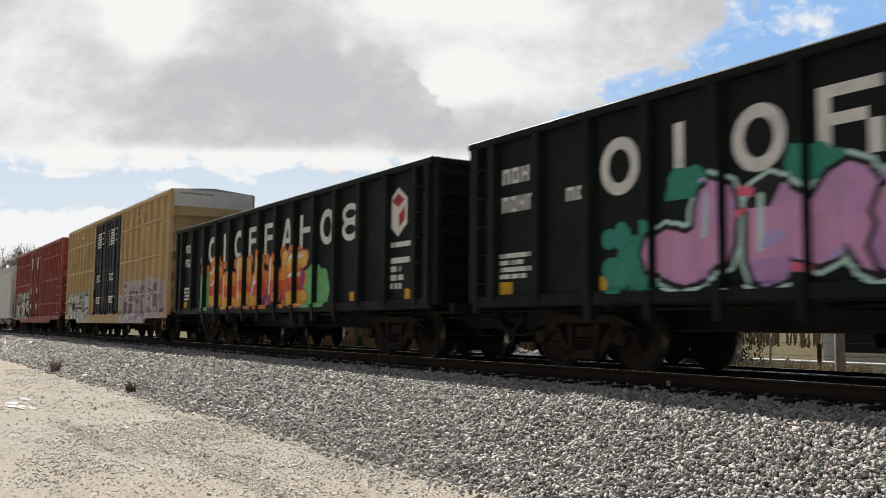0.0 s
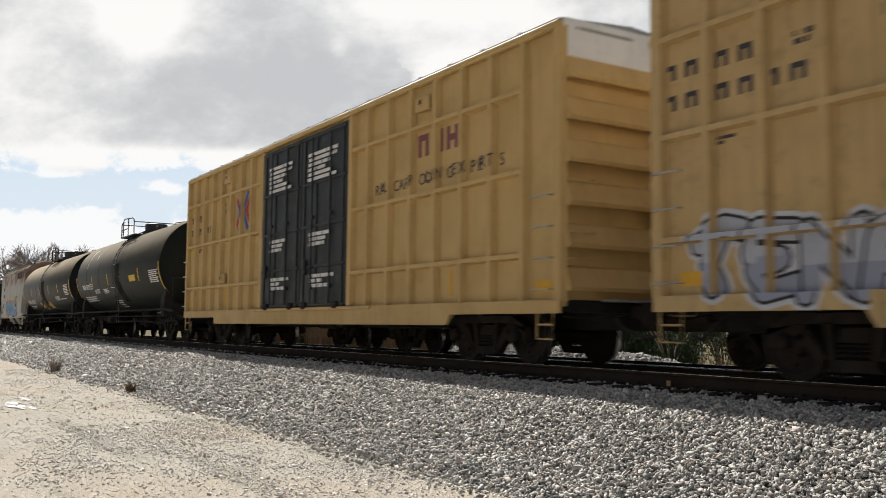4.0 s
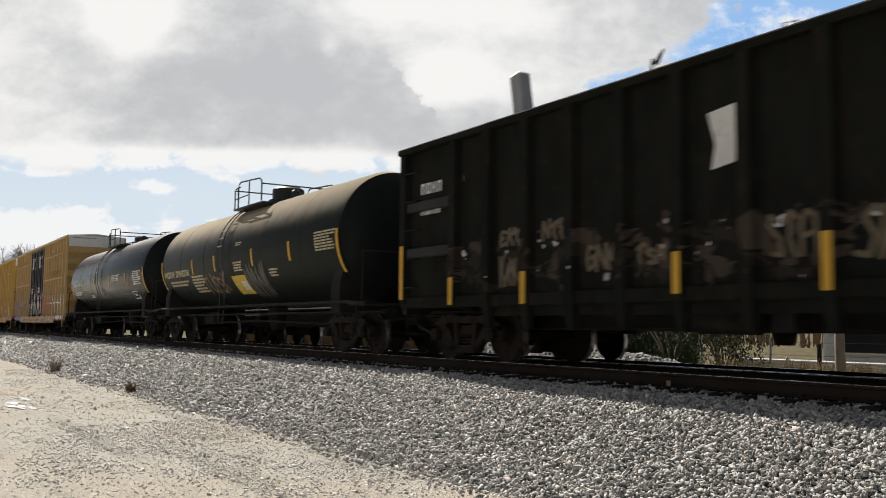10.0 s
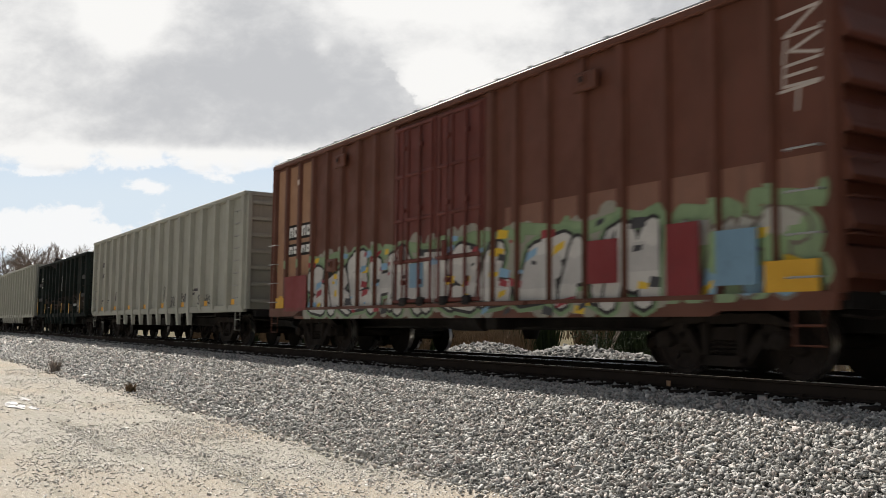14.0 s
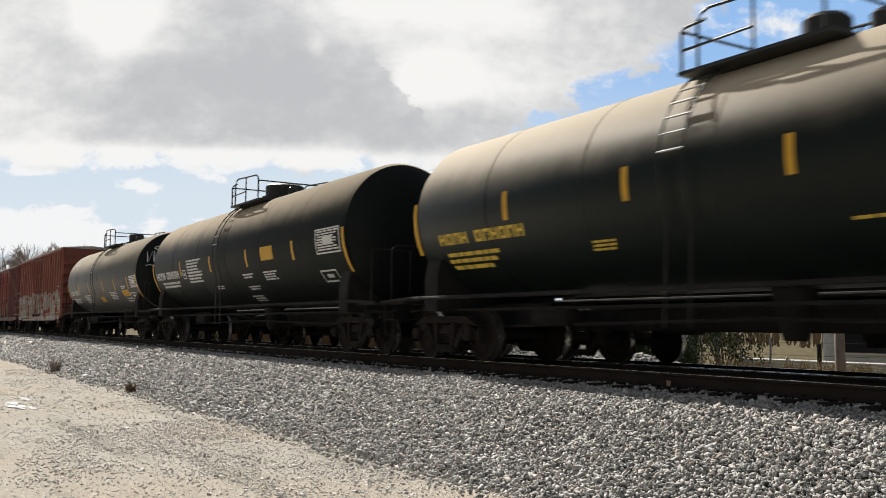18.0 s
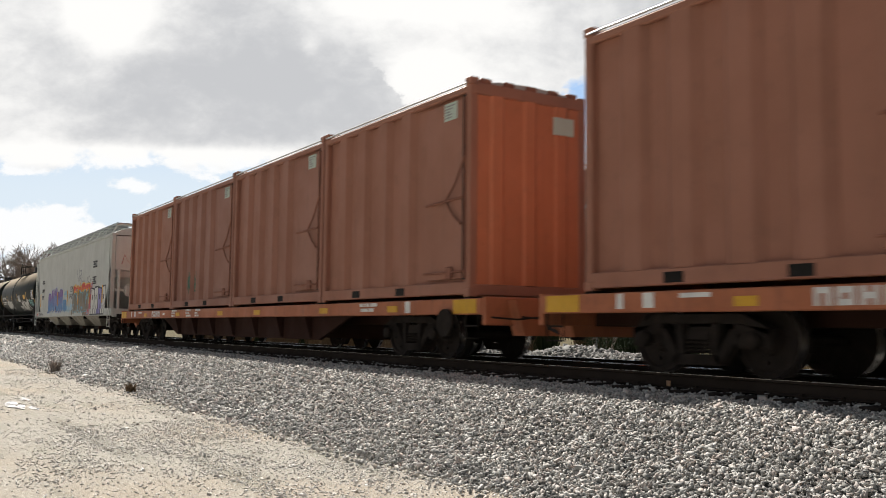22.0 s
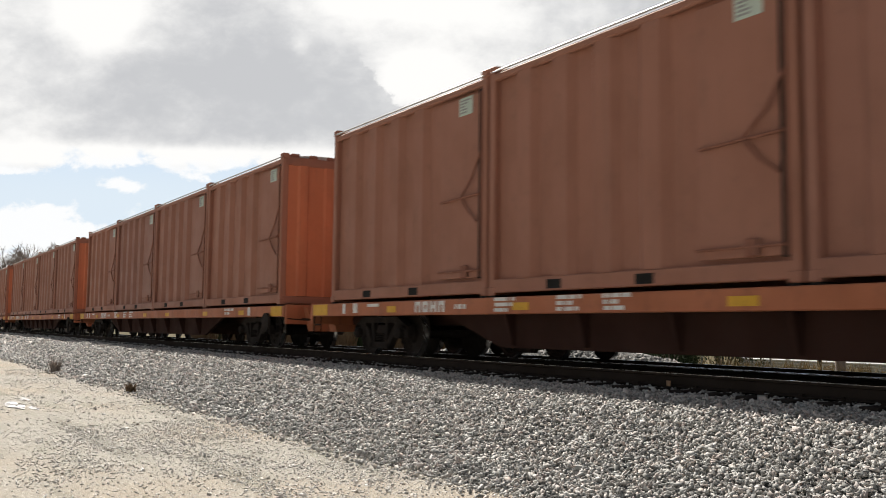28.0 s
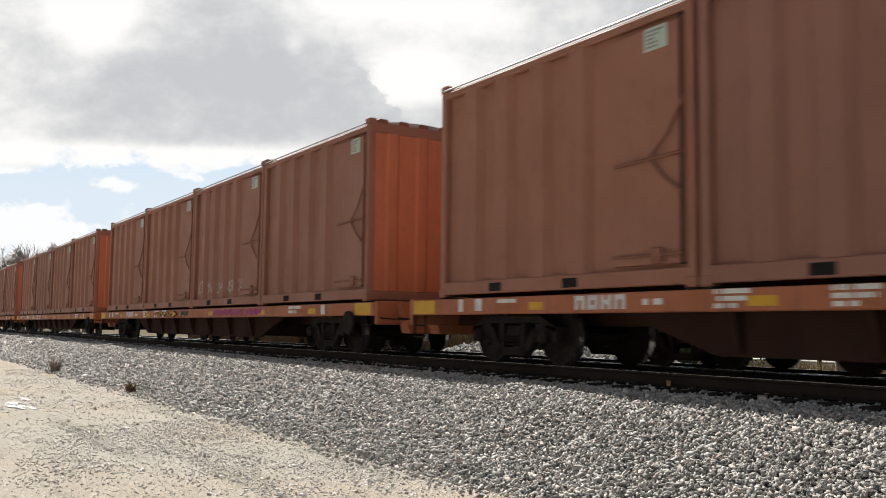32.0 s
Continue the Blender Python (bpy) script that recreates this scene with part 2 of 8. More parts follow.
def bars(m, x0, x1, z0, z1, rows, y, seed=0, gap=0.5, breaks=3):
    """Rows of unreadable writing: plain bars of the writing's size."""
    rnd = random.Random(seed)
    h = (z1 - z0) / (rows + (rows - 1) * gap)
    for r in range(rows):
        top = z1 - r * h * (1 + gap)
        end = x0 + (x1 - x0) * (1 if r == 0 else rnd.uniform(0.55, 1))
        cuts = sorted(rnd.uniform(x0, end) for _ in range(breaks))
        edges = [x0] + cuts + [end]
        for a, b in zip(edges, edges[1:]):
            if b - a > 0.05:
                m.bar(a, b - min(0.05, h * 0.6), top - h, top, y)
    return m


def glyphs(m, x0, x1, z0, z1, n, y, t=0.004):
    """n characters as plain upright blocks."""
    w = (x1 - x0) / n
    for i in range(n):
        a, b = x0 + i * w + w * 0.12, x0 + (i + 1) * w - w * 0.12
        s = (b - a) * 0.32
        m.bar(a, a + s, z0, z1, y, t)
        m.bar(b - s, b, z0, z1, y, t)
        if i % 3 == 0:
            m.bar(a + s, b - s, z1 - s, z1, y, t)
        if i % 3 == 1:
            m.bar(a + s, b - s, z0, z0 + s, y, t)
            m.bar(a + s, b - s, z1 - s, z1, y, t)
        if i % 3 == 2:
            m.bar(a + s, b - s, (z0 + z1 - s) / 2, (z0 + z1 + s) / 2, y, t)
    return m


def ring(m, cx, cz, rx, rz, band, y, t=0.004, n=20):
    for i in range(n):
        a, b = 2 * math.pi * i / n, 2 * math.pi * (i + 1) / n
        q = [(cx + (rx - d) * math.cos(u), cz + (rz - d) * math.sin(u)) for d, u in ((0, a), (0, b), (band, b), (band, a))]
        m.plate(q, y, t)
    return m


# ---- running gear ----
WHEELSETS = []
WHEEL_R = 0.457


def wheelset_mesh():
    m = M()
    for s in (-1, 1):
        y = s * 0.752
        prof = [(y - s * 0.085, 0.10), (y - s * 0.085, 0.16), (y - s * 0.02, 0.19), (y - s * 0.03, 0.37), (y - s * 0.06, 0.39), (y - s * 0.06, 0.452),
                (y + s * 0.055, WHEEL_R - 0.003), (y + s * 0.07, 0.484), (y + s * 0.082, 0.484), (y + s * 0.085, 0.40)]
        prof = [(2 * y - t, r) for t, r in prof]      # the flange lies on the inside of the wheel
        m.slot = 0
        m.turned(prof, 1, 32)
        m.slot = 1
        m.turned([(y - 0.05, WHEEL_R), (y + 0.05, WHEEL_R)], 1, 32, cap=False)
        m.slot = 0
        for i in range(3):
            a = 2 * math.pi * i / 3
            m.turned([(y + s * 0.0, 0.03), (y + s * 0.05, 0.03)], 1, 6, (0.27 * math.cos(a), 0, 0.27 * math.sin(a)))
    m.turned([(-1.12, 0.075), (1.12, 0.075)], 1, 12)
    return m.mesh("wheelset", [MAT["wheel"], MAT["tread"]])


def side_frame_mesh(s):
    m, y0, y1 = M(), s * 0.93, s * 1.07
    for outline in (
        [(-1.12, 0.60), (-0.72, 0.78), (0.72, 0.78), (1.12, 0.60), (1.12, 0.52), (0.70, 0.66), (-0.70, 0.66), (-1.12, 0.52)],
        [(-1.13, 0.60), (-1.13, 0.36), (-1.05, 0.36), (-1.03, 0.52), (-0.74, 0.52), (-0.72, 0.36), (-0.64, 0.36), (-0.60, 0.66)],
        [(1.13, 0.60), (1.13, 0.36), (1.05, 0.36), (1.03, 0.52), (0.74, 0.52), (0.72, 0.36), (0.64, 0.36), (0.60, 0.66)],
        [(-0.70, 0.52), (-0.56, 0.60), (-0.28, 0.22), (-0.36, 0.14)],
        [(0.70, 0.52), (0.56, 0.60), (0.28, 0.22), (0.36, 0.14)],
        [(-0.38, 0.14), (0.38, 0.14), (0.36, 0.27), (-0.36, 0.27)],
        [(-0.30, 0.26), (-0.22, 0.26), (-0.26, 0.68), (-0.36, 0.68)],
        [(0.30, 0.26), (0.22, 0.26), (0.26, 0.68), (0.36, 0.68)],
    ):
        m.prism(outline, 1, y0, y1)
    return m.mesh("side_frame", [MAT["truck"]])


def bolster_mesh():
    m = M()
    m.prism([(-1.05, 0.46), (1.05, 0.46), (1.0, 0.62), (0.4, 0.70), (-0.4, 0.70), (-1.0, 0.62)], 0, -0.19, 0.19)
    m.turned([(0.66, 0.2), (0.80, 0.2)], 2, 16)
    for s in (-1, 1):
        m.box(-0.06, 0.06, s * 0.55, s * 0.72, 0.66, 0.78, 0.01)
    # brake beams and shoes
    for s in (-1, 1):
        m.box(s * 0.36, s * 0.42, -0.85, 0.85, 0.36, 0.42, 0.01)
        for q in (-1, 1):
            m.box(s * 0.40, s * 0.46, q * 0.70, q * 0.80, 0.26, 0.54, 0.015)
    return m.mesh("truck", [MAT["truck"]])


def spring_mesh(s):
    m = M()
    for x in (-0.14, 0.0, 0.14):
        pts = [(x + 0.055 * math.cos(a * 0.9), s * 1.0 + 0.055 * math.sin(a * 0.9), 0.28 + a * 0.0075) for a in range(0, 26)]
        m.rod(pts, 0.016, 5)
    return m.mesh("spring_group", [MAT["truck"]])


def cap_mesh(s):
    return M().turned([(s * 1.05, 0.11), (s * 1.15, 0.11), (s * 1.18, 0.07), (s * 1.19, 0.03)], 1, 14).mesh("bearing_cap", [MAT["truck"]])


GEAR = {"wheelset": wheelset_mesh(), "truck": bolster_mesh()}
for s in (-1, 1):
    GEAR["frame", s], GEAR["spring", s], GEAR["cap", s] = side_frame_mesh(s), spring_mesh(s), cap_mesh(s)


def truck(parent, x, plain=False):
    t = part("truck", GEAR["truck"], None, parent)
    t.location.x = x
    for s in (-1,) if plain else (-1, 1):
        part("side_frame", GEAR["frame", s], None, t)
        if not plain:
            part("spring_group", GEAR["spring", s], None, t)
        for q in (-0.889, 0.889):
            c = part("bearing_cap", GEAR["cap", s], None, t)
            c.location = (q, 0, WHEEL_R)
    for q in (-0.889, 0.889):
        w = part("wheelset", GEAR["wheelset"], None, t)
        w.location = (q, 0, WHEEL_R)
        WHEELSETS.append(w)
    return t


def coupler(parent, x, s):
    """Knuckle coupler with its shank, at a car's end; s is the way it points."""
    m = M()
    m.box(x, x + s * 0.45, -0.09, 0.09, 0.72, 0.94, 0.02)
    m.prism([(x + s * 0.40, -0.16), (x + s * 0.62, -0.17), (x + s * 0.72, -0.05), (x + s * 0.60, 0.02), (x + s * 0.66, 0.14), (x + s * 0.42, 0.17)], 2, 0.68, 0.98)
    part("coupler", m, MAT["truck"], parent)
    h = M()
    h.rod([(x, -0.3, 0.75), (x + s * 0.2, -0.3, 0.58), (x + s * 0.5, -0.18, 0.45), (x + s * 0.8, -0.05, 0.5)], 0.03)
    part("air_hose", h, MAT["rubber"], parent)
    c = M()
    c.rod([(x + s * 0.1, -1.42, 0.75), (x + s * 0.1, -0.9, 0.72), (x + s * 0.3, -0.2, 0.8)], 0.017)
    part("uncoupling_lever", c, MAT["truck"], parent)


def underframe(parent, x0, x1, deep=0.42, mat=None):
    """Centre sill, cross members and the brake gear that hangs under a car."""
    m = M()
    m.box(x0, x1, -0.2, 0.2, 0.98 - deep, 1.0, 0.01)
    n = int((x1 - x0) / 3)
    for i in range(n + 1):
        x = x0 + (x1 - x0) * i / n
        m.box(x - 0.06, x + 0.06, -1.3, 1.3, 0.82, 1.0)
    part("centre_sill", m, mat or MAT["under"], parent)
    xc = (x0 + x1) / 2
    t = M().turned([(xc - 0.5, 0.12), (xc - 0.46, 0.2), (xc + 0.46, 0.2), (xc + 0.5, 0.12)], 0, 14, (0, -0.75, 0.72))
    part("air_reservoir", t, MAT["under"], parent)
    r = M()
    r.rod([(x0 + 1.5, -0.5, 0.55), (xc - 1, -0.55, 0.6), (xc + 1.2, -0.5, 0.6), (x1 - 1.5, -0.4, 0.55)], 0.022)
    r.rod([(x0 + 0.3, -0.85, 0.86), (x1 - 0.3, -0.85, 0.86)], 0.025)
    r.box(xc + 0.8, xc + 1.15, -1.0, -0.6, 0.55, 0.85, 0.03)
    part("brake_rigging", r, MAT["under"], parent)


def ladder(parent, x, y, z0, z1, mat, rungs=5, w=0.42, out=0.09):
    """Grab irons: bent rods, one a rung, on a side that faces -y."""
    for i in range(rungs):
        z = z0 + (z1 - z0) * i / (rungs - 1)
        m = M().rod([(x, y, z), (x, y - out, z), (x + w, y - out, z), (x + w, y, z)], 0.013, 5)
        part("grab_iron", m, mat, parent)


def stirrup(parent, x, mat, z0=0.42, z1=0.95, y=-1.5):
    m = M()
    m.rod([(x, y, z1), (x, y, z0), (x + 0.38, y, z0), (x + 0.38, y, z1)], 0.018, 5)
    m.rod([(x, y, (z0 + z1) / 2), (x + 0.38, y, (z0 + z1) / 2)], 0.016, 5)
    part("step", m, mat, parent)


MOVING = []          # (thing, x of its origin at the start, sideways, up)


def rolling(name, x0, label, category, group=""):
    """A rail car's base, on which its parts sit: x from its own end, z from the rail."""
    ob = thing(name, None, None, label, category, group, at=pose(x0, TRACK, 0))
    MOVING.append((ob, x0, TRACK, 0.0))
    return ob


# ---- spray paint ----
FACES = {}           # car name -> flat faces of its near side: (x0, x1, z0, z1, y at z0, y at z1)
SPRAYS = {}


def spray_paint(c):
    if c not in SPRAYS:
        SPRAYS[c] = stuff("spray_paint", tuple(min(0.80, 1.15 * q) for q in c), 0.55, 0.0, 0.22, 2.5, dirty=0.15, streak=0.15, bump=0.05)
    return SPRAYS[c]


def clipped(poly, axis, at, side):
    """The part of a convex outline on one side of a line."""
    out = []
    for p, q in zip(poly, poly[1:] + poly[:1]):
        a, b = (p[axis] - at) * side, (q[axis] - at) * side
        if a >= 0:
            out.append(p)
        if (a > 0 > b) or (a < 0 < b):
            f = a / (a - b)
            out.append((p[0] + (q[0] - p[0]) * f, p[1] + (q[1] - p[1]) * f))
    return out


def shell_faces(L, r, zc):
    """Facets of a tank's near side."""
    out = []
    for i in range(14 + 4, 28 + 10):
        a, b = 2 * math.pi * (56 - i) / 56, 2 * math.pi * (55 - i) / 56
        (ya, za), (yb, zb) = (r * math.cos(a), r * math.sin(a)), (r * math.cos(b), r * math.sin(b))
        if za > zb:
            ya, za, yb, zb = yb, zb, ya, za
        if ya < 0 and yb < 0:
            out.append((0, L, zc + za, zc + zb, ya, yb))
    return out


STROKES = (
    ((0.05, 0), (0.12, 0.8), (0.45, 1.0), (0.85, 0.85), (0.95, 0)), ((0.15, 0.42), (0.85, 0.46)), None,
    ((0.1, 0), (0.12, 1.0), (0.85, 0.06), (0.9, 1.0)), None,
    ((0.92, 0.85), (0.45, 1.0), (0.1, 0.78), (0.8, 0.42), (0.72, 0.04), (0.05, 0.10)), None,
    ((0.98, 0.88), (0.3, 1.0), (0.1, 0.62), (0.62, 0.5), (0.1, 0.36), (0.3, 0.0), (1.0, 0.10)), None,
    ((0.0, 1.0), (0.22, 0.0), (0.5, 0.62), (0.78, 0.0), (1.0, 1.0)), None,
    ((0.1, 0), (0.25, 1.0), (0.45, 0.42), (0.98, 0.95)), ((0.45, 0.5), (1.02, -0.04)), None,
    ((0.82, 0.9), (0.3, 1.0), (0.05, 0.55), (0.3, 0.03), (0.88, 0.15), (0.92, 0.55), (0.5, 0.5)), None,
    ((0.0, 0.78), (0.5, 1.0), (1.0, 0.84)), ((0.5, 0.95), (0.32, 0.4), (0.68, 0.0)), None,
)


ALPHABET = {
    "A": (((0.02, 0), (0.45, 1.0), (0.55, 1.0), (0.98, 0)), ((0.25, 0.34), (0.75, 0.34))),
    "B": (((0.1, 0), (0.1, 1.0), (0.75, 0.95), (0.8, 0.68), (0.3, 0.52), (0.9, 0.40), (0.85, 0.05), (0.1, 0)),),
    "C": (((0.92, 0.82), (0.5, 1.0), (0.1, 0.75), (0.1, 0.25), (0.5, 0.0), (0.92, 0.18)),),
    "D": (((0.1, 0), (0.1, 1.0), (0.7, 0.9), (0.95, 0.5), (0.7, 0.08), (0.1, 0)),),
    "E": (((0.9, 1.0), (0.12, 0.95), (0.1, 0.05), (0.92, 0.0)), ((0.12, 0.5), (0.75, 0.52))),
    "H": (((0.1, 0), (0.12, 1.0)), ((0.88, 0), (0.9, 1.0)), ((0.1, 0.5), (0.9, 0.54))),
    "I": (((0.5, 0), (0.52, 1.0)),),
    "J": (((0.75, 1.0), (0.78, 0.2), (0.4, 0.0), (0.1, 0.25)),),
    "K": (((0.12, 0), (0.15, 1.0)), ((0.95, 1.0), (0.25, 0.48), (1.0, 0.0))),
    "L": (((0.15, 1.0), (0.12, 0.05), (0.95, 0.0)),),
    "M": (((0.02, 0), (0.15, 1.0), (0.5, 0.3), (0.85, 1.0), (0.98, 0)),),
    "N": (((0.08, 0), (0.12, 1.0), (0.86, 0.05), (0.9, 1.0)),),
    "O": (((0.5, 1.0), (0.1, 0.75), (0.1, 0.25), (0.5, 0.0), (0.9, 0.25), (0.9, 0.75), (0.5, 1.0)),),
    "P": (((0.12, 0), (0.12, 1.0), (0.8, 0.95), (0.92, 0.68), (0.6, 0.45), (0.15, 0.45)),),
    "R": (((0.1, 0), (0.12, 1.0), (0.85, 0.92), (0.85, 0.58), (0.2, 0.48), (0.95, 0.0)),),
    "S": (((0.92, 0.85), (0.45, 1.0), (0.1, 0.78), (0.85, 0.36), (0.65, 0.02), (0.05, 0.12)),),
    "T": (((0.0, 0.95), (1.0, 1.0)), ((0.5, 0.95), (0.48, 0.0))),
    "U": (((0.1, 1.0), (0.12, 0.2), (0.5, 0.0), (0.88, 0.2), (0.9, 1.0)),),
    "V": (((0.0, 1.0), (0.48, 0.0), (1.0, 1.0)),),
    "Z": (((0.05, 0.95), (0.92, 1.0), (0.1, 0.05), (0.98, 0.0)),),
}


def lay(m, car, poly, off):
    """Lays an outline on every face of a car's side that it crosses."""
    for xa, xb, za, zb, ya, yb in FACES[car.name]:
        q = poly
        for axis, at, side in ((0, xa, 1), (0, xb, -1), (1, za, 1), (1, zb, -1)):
            q = clipped(q, axis, at, side) if len(q) > 2 else ()
        if len(q) > 2:
            m.add([(p[0], ya + (yb - ya) * (p[1] - za) / (zb - za) - off, p[1]) for p in q], [tuple(range(len(q)))])


def mural(car, x0, x1, z0, z1, n, fills, line, rim=None, glow=None, shine=None, seed=1, thick=0.30, edge=0.06, label="", only=None, bits=None, floor=None, square=False, text="", gleam=0.13, leaning=0.26, cloud=1.0):
    """Sprayed lettering, too wild to read: strokes with outline, bands of colour, glints and a cloud behind."""
    rnd = random.Random(seed)
    polys = []
    floor = z0 - 0.1 if floor is None else floor

    def disc(c, x, z, r, k=9):
        polys.append((c, [(x + r * math.cos(2 * math.pi * i / k), z + r * math.sin(2 * math.pi * i / k)) for i in range(k)]))

    def stroke(c, pts, w, ends=True, band=None):
        for p, q in zip(pts, pts[1:]):
            dx, dz = q[0] - p[0], q[1] - p[1]
            l = math.hypot(dx, dz) or 1
            ux, uz = -dz / l * w / 2, dx / l * w / 2
            quad = [(p[0] + ux, p[1] + uz), (q[0] + ux, q[1] + uz), (q[0] - ux, q[1] - uz), (p[0] - ux, p[1] - uz)]
            if band:
                quad = clipped(clipped(quad, 1, band[0], 1), 1, band[1], -1)
            if len(quad) > 2:
                polys.append((c, quad))
        for p in pts if ends else pts[1:-1]:
            if band is None or band[0] + 0.02 < p[1] < band[1] - 0.02:
                disc(c, *p, w / 2, 4 if square else 8)

    shapes, cur = [], []
    for s in STROKES:
        if s is None:
            shapes.append(cur)
            cur = []
        else:
            cur.append(s)
    w, h = (x1 - x0) / n, z1 - z0
    letters = []
    for i in range(n):
        shape = ALPHABET[text[i % len(text)]] if text else shapes[only[i % len(only)] if only else rnd.randrange(len(shapes))]
        lean, up, tall = rnd.uniform(-leaning, leaning) * (not square), rnd.uniform(0, 0.16) * h, rnd.uniform(0.74, 1.0)
        wide = w * rnd.uniform(1.02, 1.38)
        a, t = x0 + i * w, thick * min(w, h)
        put = lambda p: (a + t / 2 + p[0] * (wide - t) + lean * (p[1] - 0.5) * h, z0 + t / 2 + up * (0.4 + 0.6 * p[0]) + p[1] * (h * tall - t))
        letters.append((t, [[put(p) for p in s] for s in shape]))
    if rim:
        k = max(6, int((x1 - x0) / 0.28))
        for i in range(k + 1):
            x = x0 + (x1 - x0) * i / k
            for z, r in ((z1 - 0.12, 0.30), ((z0 + z1) / 2, 0.45), (z0 + 0.2, 0.32)):
                disc(rim, x + rnd.uniform(-0.15, 0.15), z + rnd.uniform(-0.12, 0.12), r * cloud * rnd.uniform(0.7, 1.15), 11)
    if glow:
        for t, shape in letters:
            for s in shape:
                stroke(glow, s, t + 2 * edge + 0.12)
    for t, shape in letters:
        for s in shape:
            stroke(line, s, t + 2 * edge)
        k = len(fills)
        cuts = [z0 - 1] + [z1 - h * (j / k + rnd.uniform(-0.08, 0.08)) for j in range(k - 1, 0, -1)] + [z1 + 1]
        for s in shape:
            for j in range(k):
                stroke(fills[k - 1 - j], s, t, band=(cuts[j], cuts[j + 1]))
        if shine:
            for s in shape:
                q = [(p[0] - t * 0.22, p[1] + t * 0.22) for p in s]
                stroke(shine, q[:2], max(0.035, t * gleam))
    for c in bits or ():
        for _ in range(n * 2):
            x, z, r = rnd.uniform(x0, x1), rnd.uniform(z0, z1), rnd.uniform(0.05, 0.16)
            tilt = rnd.uniform(-0.6, 0.6)
            polys.append((c, [(x - r, z - r * 0.5), (x + r * 0.9, z - r * 0.3 + tilt * r), (x + r * 1.1, z + r * 0.5 + tilt * r), (x - r * 0.7, z + r * 0.5)]))
    # lay every outline on the faces of the side, each a hair in front of the one before
    keys = []
    for c, _ in polys:
        if c not in keys:
            keys.append(c)
    m = M()
    for i, (c, poly) in enumerate(polys):
        m.slot = keys.index(c)
        lay(m, car, clipped(poly, 1, floor, 1), 0.003 + 0.00002 * i)
    return part("graffiti", m, [spray_paint(c) for c in keys], car, label)


